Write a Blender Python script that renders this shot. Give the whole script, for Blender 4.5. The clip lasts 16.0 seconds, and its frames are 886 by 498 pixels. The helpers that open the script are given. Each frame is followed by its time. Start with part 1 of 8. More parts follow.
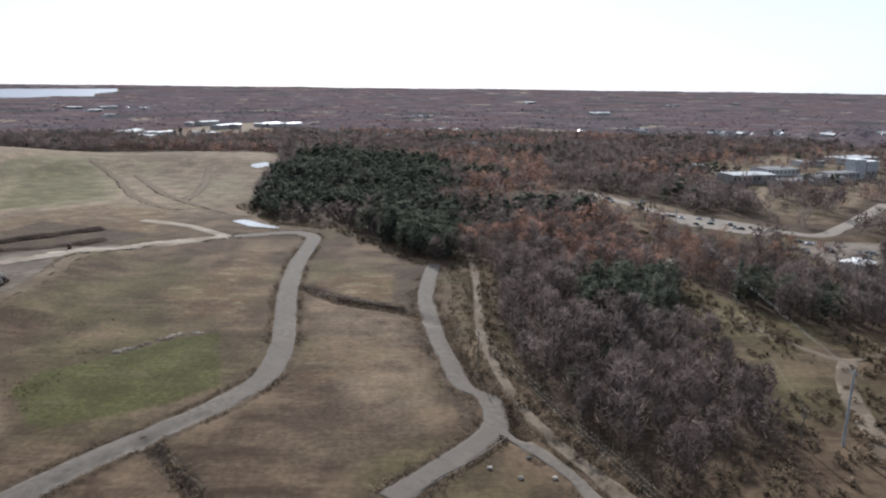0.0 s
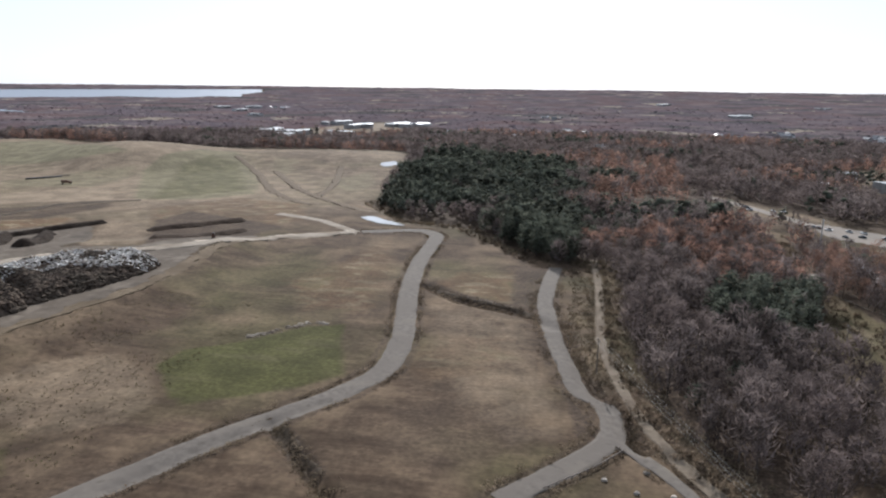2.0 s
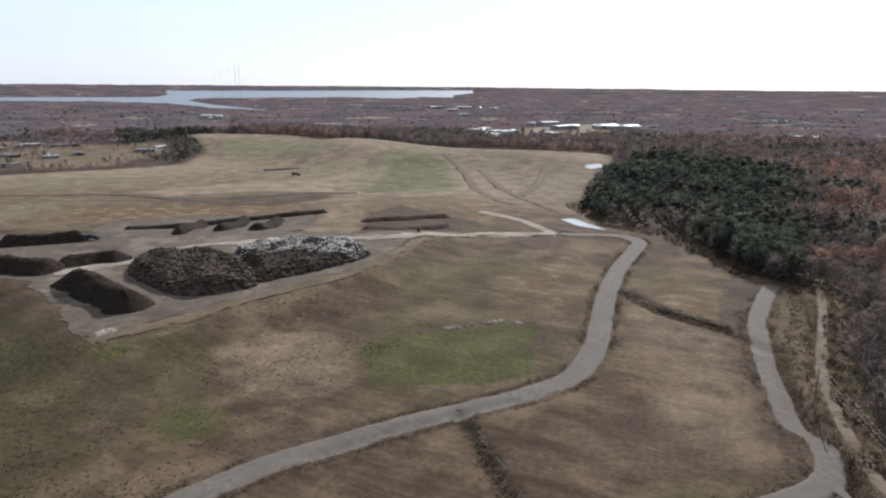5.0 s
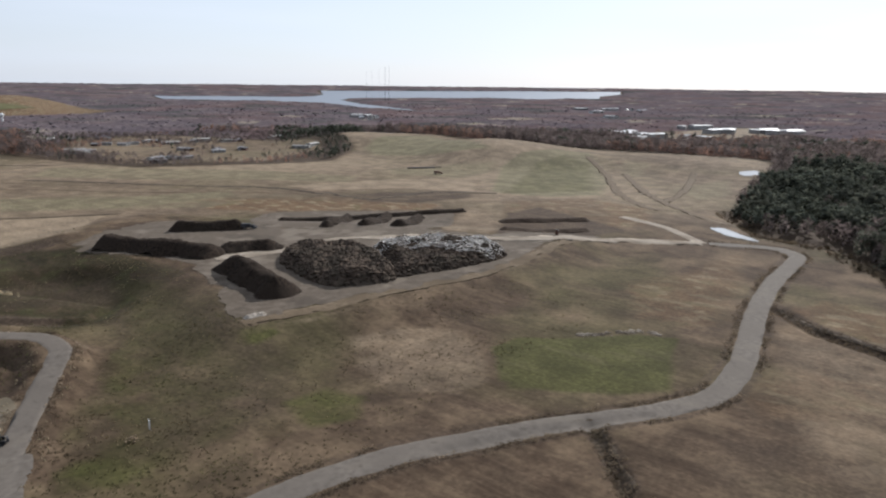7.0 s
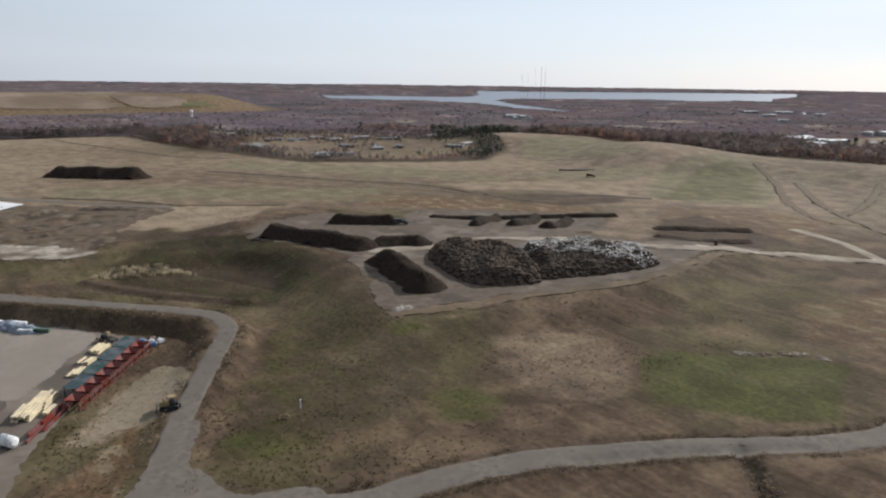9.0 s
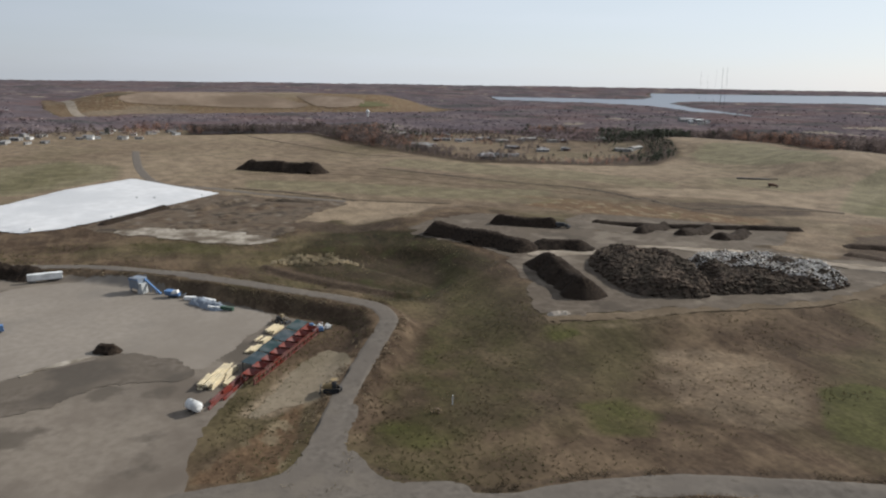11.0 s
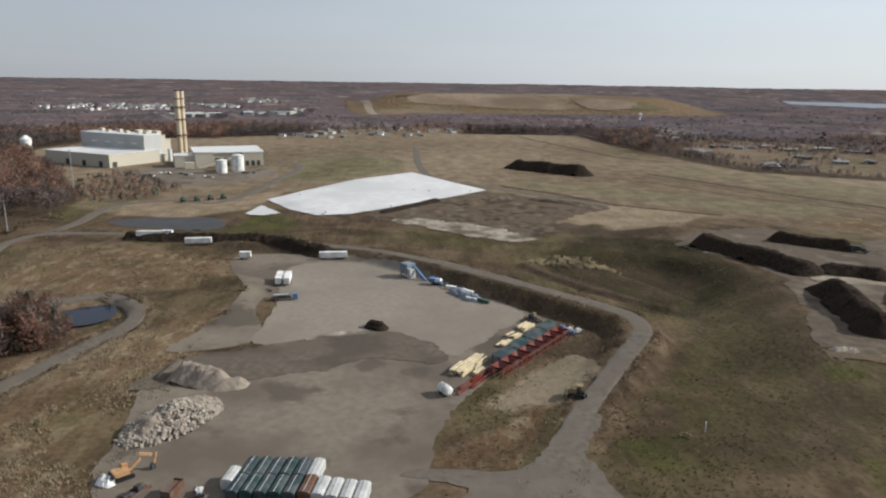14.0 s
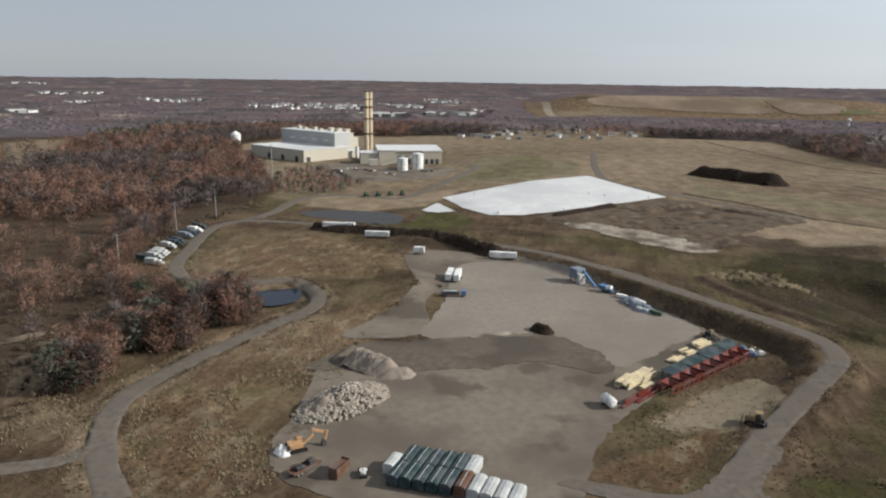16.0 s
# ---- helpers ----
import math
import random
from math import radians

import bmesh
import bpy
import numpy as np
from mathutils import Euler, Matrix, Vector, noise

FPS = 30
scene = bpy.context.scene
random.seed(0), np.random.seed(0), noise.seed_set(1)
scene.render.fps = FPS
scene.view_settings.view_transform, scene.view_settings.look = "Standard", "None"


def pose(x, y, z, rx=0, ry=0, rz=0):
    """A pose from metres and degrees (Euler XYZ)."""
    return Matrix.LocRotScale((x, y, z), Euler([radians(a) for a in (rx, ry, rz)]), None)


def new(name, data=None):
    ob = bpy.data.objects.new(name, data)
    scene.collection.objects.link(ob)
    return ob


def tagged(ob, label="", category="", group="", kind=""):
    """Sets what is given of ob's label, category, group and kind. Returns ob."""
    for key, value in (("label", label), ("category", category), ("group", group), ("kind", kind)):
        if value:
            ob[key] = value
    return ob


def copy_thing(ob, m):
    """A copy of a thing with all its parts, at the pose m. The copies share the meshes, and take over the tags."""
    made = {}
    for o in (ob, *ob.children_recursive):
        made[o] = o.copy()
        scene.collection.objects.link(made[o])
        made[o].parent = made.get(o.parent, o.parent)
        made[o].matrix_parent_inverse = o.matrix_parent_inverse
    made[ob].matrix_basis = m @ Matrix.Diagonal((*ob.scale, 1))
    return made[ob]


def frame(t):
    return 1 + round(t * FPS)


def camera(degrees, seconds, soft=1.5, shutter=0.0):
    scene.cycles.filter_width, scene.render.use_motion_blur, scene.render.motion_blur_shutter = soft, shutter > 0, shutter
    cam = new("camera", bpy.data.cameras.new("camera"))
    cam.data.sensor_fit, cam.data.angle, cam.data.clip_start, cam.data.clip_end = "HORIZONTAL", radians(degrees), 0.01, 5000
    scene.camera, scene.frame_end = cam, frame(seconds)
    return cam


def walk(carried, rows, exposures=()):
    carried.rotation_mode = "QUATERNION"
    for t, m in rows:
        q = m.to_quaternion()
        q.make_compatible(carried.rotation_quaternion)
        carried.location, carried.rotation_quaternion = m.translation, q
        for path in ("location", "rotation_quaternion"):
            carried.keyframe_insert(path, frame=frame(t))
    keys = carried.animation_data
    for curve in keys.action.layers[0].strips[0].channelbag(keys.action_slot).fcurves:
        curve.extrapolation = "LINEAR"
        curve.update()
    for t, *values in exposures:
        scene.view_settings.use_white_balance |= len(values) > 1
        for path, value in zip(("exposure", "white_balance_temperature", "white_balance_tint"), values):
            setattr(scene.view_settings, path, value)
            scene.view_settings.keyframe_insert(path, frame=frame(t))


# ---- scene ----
# ---- camera ----
SOFT = 2.2
EXPOSURES = [(0, 0.57, 5900, 11), (3.5, 0.55, 5950, 11), (7, 0.39, 6100, 11), (11, 0.20, 6300, 9), (16, 0.20, 6450, 8)]
cam = camera(64.79, 16.0, soft=SOFT)
walk(cam, [
    (0.0, pose(0.00, 0.00, 90.00, 76.65, -0.66, 0.12)),
    (0.5, pose(0.08, 0.12, 89.96, 76.62, -0.75, 2.62)),
    (1.0, pose(0.14, 0.24, 89.93, 76.63, -0.70, 5.18)),
    (1.5, pose(0.18, 0.37, 89.89, 76.62, -0.72, 7.79)),
    (2.0, pose(0.21, 0.50, 89.86, 76.63, -0.69, 10.39)),
    (2.5, pose(0.22, 0.63, 89.83, 76.60, -0.73, 13.13)),
    (3.0, pose(0.22, 0.77, 89.80, 76.60, -0.68, 15.86)),
    (3.5, pose(0.21, 0.91, 89.77, 76.58, -0.67, 18.66)),
    (6.0, pose(-0.04, 1.62, 89.64, 76.54, -0.53, 32.66)),
    (6.5, pose(-0.13, 1.77, 89.61, 76.52, -0.64, 35.61)),
    (7.0, pose(-0.22, 1.91, 89.59, 76.51, -0.61, 38.50)),
    (7.5, pose(-0.33, 2.05, 89.57, 76.49, -0.60, 41.42)),
    (8.0, pose(-0.44, 2.18, 89.55, 76.46, -0.59, 44.43)),
    (8.5, pose(-0.57, 2.32, 89.52, 76.44, -0.66, 47.64)),
    (11.0, pose(-1.31, 2.92, 89.42, 76.38, -0.81, 64.35)),
    (11.5, pose(-1.48, 3.02, 89.40, 76.38, -0.84, 67.96)),
    (12.0, pose(-1.65, 3.11, 89.37, 76.37, -0.89, 71.58)),
    (12.5, pose(-1.84, 3.20, 89.35, 76.33, -0.90, 75.19)),
    (13.0, pose(-2.02, 3.28, 89.33, 76.30, -0.86, 78.80)),
    (13.5, pose(-2.21, 3.35, 89.31, 76.26, -0.87, 82.37)),
    (14.0, pose(-2.40, 3.41, 89.28, 76.24, -0.84, 85.90)),
    (14.5, pose(-2.60, 3.47, 89.26, 76.22, -0.84, 89.44)),
    (15.0, pose(-2.80, 3.51, 89.23, 76.19, -0.80, 93.03)),
    (15.5, pose(-3.01, 3.54, 89.21, 76.17, -0.78, 96.62)),
    (16.0, pose(-3.21, 3.56, 89.18, 76.16, -0.80, 100.22)),
], EXPOSURES)

# ---- light ----
SUN_TURN, SUN_HEIGHT = 7.0, 29.0
world = bpy.data.worlds.new("world")
scene.world = world
world.use_nodes = True
sky = world.node_tree.nodes.new("ShaderNodeTexSky")
sky.sky_type = "NISHITA"
sky.sun_disc = False
sky.sun_elevation, sky.sun_rotation = radians(SUN_HEIGHT), radians(-SUN_TURN)
sky.air_density, sky.dust_density, sky.ozone_density = 1.0, 0.6, 2.0
background = world.node_tree.nodes["Background"]
background.inputs["Strength"].default_value = 0.074
# a thin even veil of high cloud with a few streaks
wt = world.node_tree
coord, streak = wt.nodes.new("ShaderNodeTexCoord"), wt.nodes.new("ShaderNodeMapping")
streak.inputs["Scale"].default_value = (1.2, 1.2, 9.0)
cirrus = wt.nodes.new("ShaderNodeTexNoise")
cirrus.inputs["Scale"].default_value, cirrus.inputs["Detail"].default_value = 1.6, 6
wt.links.new(coord.outputs["Generated"], streak.inputs[0])
wt.links.new(streak.outputs[0], cirrus.inputs["Vector"])
amount = wt.nodes.new("ShaderNodeMapRange")
amount.inputs[1].default_value, amount.inputs[2].default_value = 0.45, 0.75
amount.inputs[3].default_value, amount.inputs[4].default_value = 0.74, 0.88
wt.links.new(cirrus.outputs["Fac"], amount.inputs[0])
veil = wt.nodes.new("ShaderNodeMix")
veil.data_type = "RGBA"
wt.links.new(amount.outputs[0], veil.inputs[0])
wt.links.new(sky.outputs[0], veil.inputs[6])
# the veil glows towards the sun
towards = wt.nodes.new("ShaderNodeVectorMath")
towards.operation = "DOT_PRODUCT"
towards.inputs[1].default_value = (-math.sin(radians(SUN_TURN)) * math.cos(radians(SUN_HEIGHT)), math.cos(radians(SUN_TURN)) * math.cos(radians(SUN_HEIGHT)), math.sin(radians(SUN_HEIGHT)))
wt.links.new(coord.outputs["Generated"], towards.inputs[0])
glow = wt.nodes.new("ShaderNodeMapRange")
glow.interpolation_type = "SMOOTHSTEP"
glow.inputs[1].default_value, glow.inputs[2].default_value = -0.5, 1.0
wt.links.new(towards.outputs["Value"], glow.inputs[0])
haze = wt.nodes.new("ShaderNodeMix")
haze.data_type = "RGBA"
haze.inputs[6].default_value, haze.inputs[7].default_value = (5.0, 5.35, 6.15, 1), (9.6, 10.2, 11.0, 1)
wt.links.new(glow.outputs[0], haze.inputs[0])
wt.links.new(haze.outputs[2], veil.inputs[7])
wt.links.new(veil.outputs[2], background.inputs["Color"])
sun = new("sun", bpy.data.lights.new("sun", "SUN"))
sun.data.energy, sun.data.angle, sun.data.color = 5.0, radians(0.6), (1.0, 0.95, 0.88)
sun.matrix_world = pose(0, 0, 300, 90 - SUN_HEIGHT, 0, SUN_TURN + 180)


# ---- materials ----
def node(tree, kind, **inputs):
    n = tree.nodes.new(kind)
    for key, value in inputs.items():
        n.inputs[key.replace("_", " ")].default_value = value
    return n


def ramp(tree, source, lo, hi, a, b):
    """A smooth change from colour a to colour b while the source goes from lo to hi."""
    r = tree.nodes.new("ShaderNodeValToRGB")
    r.color_ramp.elements[0].position, r.color_ramp.elements[1].position = lo, hi
    r.color_ramp.elements[0].color, r.color_ramp.elements[1].color = (*a, 1), (*b, 1)
    tree.links.new(source, r.inputs[0])
    return r.outputs[0]


def mix(tree, fac, a, b):
    m = tree.nodes.new("ShaderNodeMix")
    m.data_type = "RGBA"
    for value, socket in ((fac, m.inputs[0]), (a, m.inputs[6]), (b, m.inputs[7])):
        if isinstance(value, (int, float)):
            socket.default_value = value
        elif isinstance(value, tuple):
            socket.default_value = (*value, 1)
        else:
            tree.links.new(value, socket)
    return m.outputs[2]


def noise_at(tree, scale, detail=5, stretch=(1, 1, 1), turn=0.0):
    geo = tree.nodes.new("ShaderNodeNewGeometry")
    m = tree.nodes.new("ShaderNodeMapping")
    m.inputs["Scale"].default_value = stretch
    m.inputs["Rotation"].default_value = (0, 0, radians(turn))
    tree.links.new(geo.outputs["Position"], m.inputs[0])
    n = node(tree, "ShaderNodeTexNoise", Scale=scale, Detail=detail)
    tree.links.new(m.outputs[0], n.inputs["Vector"])
    return n.outputs["Fac"]


def material(name, a, b, big=0.02, small=0.6, rough=0.9, metal=0.0, c=None, bump=0.4, reach=0.3, per_object=0.0, spec=0.06):
    """Two tones a and b by large and small noise, a third tone c in stains, and fine relief."""
    m = bpy.data.materials.new(name)
    m.use_nodes = True
    tree = m.node_tree
    bsdf = tree.nodes["Principled BSDF"]
    bsdf.inputs["Roughness"].default_value, bsdf.inputs["Metallic"].default_value = rough, metal
    bsdf.inputs["Specular IOR Level"].default_value = spec
    col = ramp(tree, noise_at(tree, small), 0.35, 0.65, a, b)
    if c:
        col = mix(tree, ramp(tree, noise_at(tree, big), 0.42, 0.62, (0, 0, 0), (1, 1, 1)), col, c)
    if per_object:
        info = tree.nodes.new("ShaderNodeObjectInfo")
        hsv = tree.nodes.new("ShaderNodeHueSaturation")
        rng = tree.nodes.new("ShaderNodeMapRange")
        rng.inputs[3].default_value, rng.inputs[4].default_value = 1 - per_object, 1 + per_object
        tree.links.new(info.outputs["Random"], rng.inputs[0])
        tree.links.new(rng.outputs[0], hsv.inputs["Value"])
        tree.links.new(col, hsv.inputs["Color"])
        col = hsv.outputs[0]
    tree.links.new(col, bsdf.inputs["Base Color"])
    if bump:
        bn = node(tree, "ShaderNodeBump", Strength=bump, Distance=reach)
        tree.links.new(noise_at(tree, small * 1.7, 6), bn.inputs["Height"])
        tree.links.new(bn.outputs[0], bsdf.inputs["Normal"])
    return m


def ground_material():
    m = bpy.data.materials.new("dry_grassland")
    m.use_nodes = True
    tree = m.node_tree
    bsdf = tree.nodes["Principled BSDF"]
    bsdf.inputs["Roughness"].default_value = 0.95
    bsdf.inputs["Specular IOR Level"].default_value = 0.05
    zone = tree.nodes.new("ShaderNodeAttribute")
    zone.attribute_name = "zone"
    rgb = tree.nodes.new("ShaderNodeSeparateColor")
    tree.links.new(zone.outputs["Color"], rgb.inputs[0])
    cover, more = tree.nodes.new("ShaderNodeAttribute"), tree.nodes.new("ShaderNodeSeparateColor")
    cover.attribute_name = "cover"
    tree.links.new(cover.outputs["Color"], more.inputs[0])
    channels = [*rgb.outputs, *more.outputs]
    fine, mid, broad, wide = noise_at(tree, 0.9, 6), noise_at(tree, 0.11, 7), noise_at(tree, 0.035, 7), noise_at(tree, 0.012, 5)
    streaks = noise_at(tree, 0.22, 6, (0.16, 1.5, 1), 28)
    base = ramp(tree, fine, 0.3, 0.7, (0.047, 0.032, 0.021), (0.075, 0.052, 0.034))
    base = mix(tree, ramp(tree, mid, 0.44, 0.62, (0, 0, 0), (0.8, 0.8, 0.8)), base, (0.043, 0.028, 0.018))
    base = mix(tree, ramp(tree, broad, 0.47, 0.60, (0, 0, 0), (0.8, 0.8, 0.8)), base, (0.112, 0.080, 0.051))
    base = mix(tree, ramp(tree, streaks, 0.48, 0.70, (0, 0, 0), (0.4, 0.4, 0.4)), base, (0.115, 0.083, 0.053))
    base = mix(tree, ramp(tree, noise_at(tree, 0.05, 7), 0.56, 0.68, (0, 0, 0), (0.7, 0.7, 0.7)), base, (0.040, 0.028, 0.019))
    base = mix(tree, ramp(tree, wide, 0.48, 0.60, (0, 0, 0), (0.5, 0.5, 0.5)), base, (0.060, 0.056, 0.024))

    mown = noise_at(tree, 0.55, 4, (0.05, 1.5, 1), -38)
    base = mix(tree, ramp(tree, mown, 0.52, 0.64, (0, 0, 0), (0.16, 0.16, 0.16)), base, (0.103, 0.074, 0.048))

    def blend(base, channel, colour):
        add = tree.nodes.new("ShaderNodeMath")
        add.operation = "MULTIPLY_ADD"
        tree.links.new(mid, add.inputs[0])
        add.inputs[1].default_value = 0.5
        tree.links.new(channels[channel], add.inputs[2])
        return mix(tree, ramp(tree, add.outputs[0], 0.52, 0.96, (0, 0, 0), (0.9, 0.9, 0.9)), base, colour)

    straw = ramp(tree, fine, 0.3, 0.7, (0.152, 0.116, 0.079), (0.226, 0.175, 0.121))
    soil = ramp(tree, fine, 0.3, 0.7, (0.032, 0.024, 0.018), (0.078, 0.055, 0.038))
    green = ramp(tree, fine, 0.3, 0.7, (0.036, 0.036, 0.012), (0.061, 0.059, 0.021))
    green = mix(tree, ramp(tree, noise_at(tree, 0.07, 8, (0.5, 1.3, 1), 30), 0.54, 0.64, (0, 0, 0), (0.55, 0.55, 0.55)), green, (0.070, 0.062, 0.030))
    olive = ramp(tree, fine, 0.3, 0.7, (0.104, 0.091, 0.053), (0.150, 0.131, 0.081))
    warm = ramp(tree, fine, 0.3, 0.7, (0.078, 0.047, 0.026), (0.135, 0.086, 0.049))
    warm = mix(tree, ramp(tree, noise_at(tree, 0.13, 8, (0.6, 1.3, 1), 60), 0.52, 0.60, (0, 0, 0), (0.75, 0.75, 0.75)), warm, (0.195, 0.156, 0.100))
    warm = mix(tree, ramp(tree, noise_at(tree, 0.06, 8), 0.56, 0.64, (0, 0, 0), (0.6, 0.6, 0.6)), warm, (0.058, 0.054, 0.024))
    # dark moss, deepened to carry the shade of slopes turned from the sun
    moss_and_shade = ramp(tree, fine, 0.3, 0.7, (0.017, 0.0145, 0.007), (0.035, 0.029, 0.0145))
    moss_and_shade = mix(tree, ramp(tree, noise_at(tree, 0.16, 8, (0.5, 1.4, 1), 20), 0.53, 0.63, (0, 0, 0), (0.7, 0.7, 0.7)), moss_and_shade, (0.044, 0.031, 0.019))
    moss_and_shade = mix(tree, ramp(tree, noise_at(tree, 0.09, 8), 0.54, 0.64, (0, 0, 0), (0.7, 0.7, 0.7)), moss_and_shade, (0.033, 0.035, 0.013))
    base = blend(base, 2, straw)
    base = blend(base, 3, olive)
    base = blend(base, 4, warm)
    base = blend(base, 5, moss_and_shade)
    base = blend(base, 1, soil)
    base = blend(base, 0, green)
    # tussocks, mower lines and bare spots, as light and dark grain
    grain = base
    for source, lo, hi, least, most in ((noise_at(tree, 0.5, 7), 0.36, 0.64, 0.84, 1.17), (noise_at(tree, 0.14, 6, (0.14, 1.6, 1), 52), 0.38, 0.62, 0.94, 1.06), (noise_at(tree, 0.06, 9), 0.4, 0.6, 0.84, 1.16)):
        rng, hsv = tree.nodes.new("ShaderNodeMapRange"), tree.nodes.new("ShaderNodeHueSaturation")
        for k, value in enumerate((lo, hi, least, most)):
            rng.inputs[k + 1].default_value = value
        tree.links.new(source, rng.inputs[0])
        tree.links.new(rng.outputs[0], hsv.inputs["Value"])
        tree.links.new(grain, hsv.inputs["Color"])
        grain = hsv.outputs[0]
    tree.links.new(grain, bsdf.inputs["Base Color"])
    bn = node(tree, "ShaderNodeBump", Strength=0.2, Distance=0.9)
    tree.links.new(noise_at(tree, 0.3, 8), bn.inputs["Height"])
    tree.links.new(bn.outputs[0], bsdf.inputs["Normal"])
    return m


def water_material(name, colour):
    m = material(name, colour, colour, bump=0, rough=0.12, spec=0.5)
    tree = m.node_tree
    bn = node(tree, "ShaderNodeBump", Strength=0.25, Distance=0.3)
    tree.links.new(noise_at(tree, 0.8, 5), bn.inputs["Height"])
    tree.links.new(bn.outputs[0], tree.nodes["Principled BSDF"].inputs["Normal"])
    return m


GRASSLAND = ground_material()
ASPHALT = material("worn_asphalt", (0.094, 0.081, 0.068), (0.130, 0.113, 0.095), 0.05, 0.5, 0.9, c=(0.108, 0.093, 0.078), bump=0.2)
DIRT = material("dirt_track", (0.115, 0.090, 0.065), (0.175, 0.143, 0.107), 0.06, 0.5, 0.95, c=(0.098, 0.076, 0.055))
GRAVEL = material("grey_gravel", (0.138, 0.116, 0.093), (0.168, 0.143, 0.117), 0.03, 0.35, 0.95, c=(0.105, 0.087, 0.070), bump=0.12, reach=0.1)
GRAVEL_PALE = material("pale_gravel", (0.185, 0.161, 0.134), (0.215, 0.188, 0.158), 0.02, 0.35, 0.95, c=(0.168, 0.145, 0.120), bump=0.12, reach=0.1)
GRAVEL_DARK = material("dark_gravel", (0.082, 0.068, 0.054), (0.120, 0.101, 0.082), 0.03, 0.4, 0.95, c=(0.100, 0.084, 0.067), bump=0.15, reach=0.1)
WET = material("damp_gravel", (0.020, 0.019, 0.019), (0.042, 0.039, 0.038), 0.04, 0.12, 0.45, c=(0.030, 0.028, 0.027), spec=0.2)
EARTH = material("bare_earth", (0.048, 0.034, 0.024), (0.100, 0.073, 0.050), 0.05, 0.13, 0.95, c=(0.110, 0.086, 0.063), bump=0.8, reach=0.8)
MULCH = material("dark_mulch", (0.012, 0.009, 0.007), (0.040, 0.029, 0.021), 0.1, 0.9, 1.0, c=(0.027, 0.020, 0.015), bump=0.9, reach=0.6)
LINER = material("white_liner", (0.48, 0.475, 0.47), (0.55, 0.545, 0.54), 0.02, 0.15, 0.5, c=(0.44, 0.44, 0.44), bump=0.3, reach=0.6)


def stain(mat, scale, lo, hi, colour, much):
    """Lays a further tone over a material in patches of its own shape."""
    tree = mat.node_tree
    bsdf = tree.nodes["Principled BSDF"]
    was = bsdf.inputs["Base Color"].links[0].from_socket
    spots = ramp(tree, noise_at(tree, scale, 7), lo, hi, (0, 0, 0), (much, much, much))
    tree.links.new(mix(tree, spots, was, colour), bsdf.inputs["Base Color"])


stain(GRAVEL, 0.045, 0.57, 0.63, (0.072, 0.061, 0.049), 0.75)
stain(GRAVEL, 0.02, 0.55, 0.66, (0.185, 0.160, 0.128), 0.6)
stain(GRAVEL_PALE, 0.03, 0.56, 0.68, (0.150, 0.134, 0.115), 0.6)
stain(GRAVEL_DARK, 0.05, 0.5, 0.6, (0.062, 0.053, 0.044), 0.7)
stain(ASPHALT, 0.09, 0.54, 0.66, (0.135, 0.116, 0.094), 0.6)
stain(ASPHALT, 0.3, 0.6, 0.7, (0.062, 0.053, 0.044), 0.5)
stain(DIRT, 0.15, 0.52, 0.64, (0.098, 0.076, 0.052), 0.7)
stain(EARTH, 0.09, 0.56, 0.66, (0.20, 0.175, 0.140), 0.4)
stain(EARTH, 0.05, 0.55, 0.62, (0.035, 0.027, 0.02), 0.8)
# pale base colour paints the white sky glint on basin and pond
WATER = water_material("pale_glint_water", (0.30, 0.30, 0.29))
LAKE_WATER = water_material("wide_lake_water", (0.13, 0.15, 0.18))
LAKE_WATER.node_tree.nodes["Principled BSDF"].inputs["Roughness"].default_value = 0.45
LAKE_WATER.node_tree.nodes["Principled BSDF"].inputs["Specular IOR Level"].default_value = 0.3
POND = water_material("pond_water", (0.008, 0.013, 0.024))
POND.node_tree.nodes["Principled BSDF"].inputs["Specular IOR Level"].default_value = 0.12
FURROW = material("furrow_soil", (0.042, 0.032, 0.023), (0.072, 0.056, 0.041), 0.05, 0.4, 0.95)
TAN = material("mown_field", (0.175, 0.130, 0.094), (0.220, 0.168, 0.124), 0.006, 0.05, 0.95, c=(0.135, 0.100, 0.071))
OLIVE = material("olive_field", (0.085, 0.082, 0.04), (0.115, 0.108, 0.056), 0.006, 0.05, 0.95, c=(0.10, 0.085, 0.05))
BROWN_FIELD = material("brown_field", (0.055, 0.040, 0.028), (0.082, 0.060, 0.042), 0.006, 0.05, 0.95, c=(0.085, 0.07, 0.042))
PAD = material("trodden_earth", (0.074, 0.059, 0.045), (0.115, 0.094, 0.073), 0.05, 0.3, 0.95, c=(0.088, 0.071, 0.054), bump=0.3)
stain(PAD, 0.06, 0.54, 0.64, (0.165, 0.138, 0.108), 0.6)
stain(PAD, 0.045, 0.56, 0.64, (0.052, 0.042, 0.033), 0.6)
RIM = material("rim_grass", (0.098, 0.073, 0.048), (0.142, 0.108, 0.072), 0.05, 0.4, 0.95, c=(0.084, 0.062, 0.040), bump=0.3)
SAND_LOT = material("trodden_sand", (0.150, 0.122, 0.086), (0.190, 0.156, 0.112), 0.06, 0.5, 0.95, c=(0.132, 0.108, 0.074), bump=0.15)
COMPOST = material("brown_compost", (0.036, 0.025, 0.018), (0.070, 0.050, 0.036), 0.1, 0.7, 1.0, c=(0.052, 0.038, 0.028), bump=0.6)
PALE_DIRT = material("pale_sandy_track", (0.20, 0.168, 0.130), (0.27, 0.232, 0.185), 0.06, 0.4, 0.95, c=(0.165, 0.135, 0.102), bump=0.3)
FAINT = material("faint_track", (0.088, 0.066, 0.044), (0.122, 0.092, 0.062), 0.05, 0.4, 0.95)
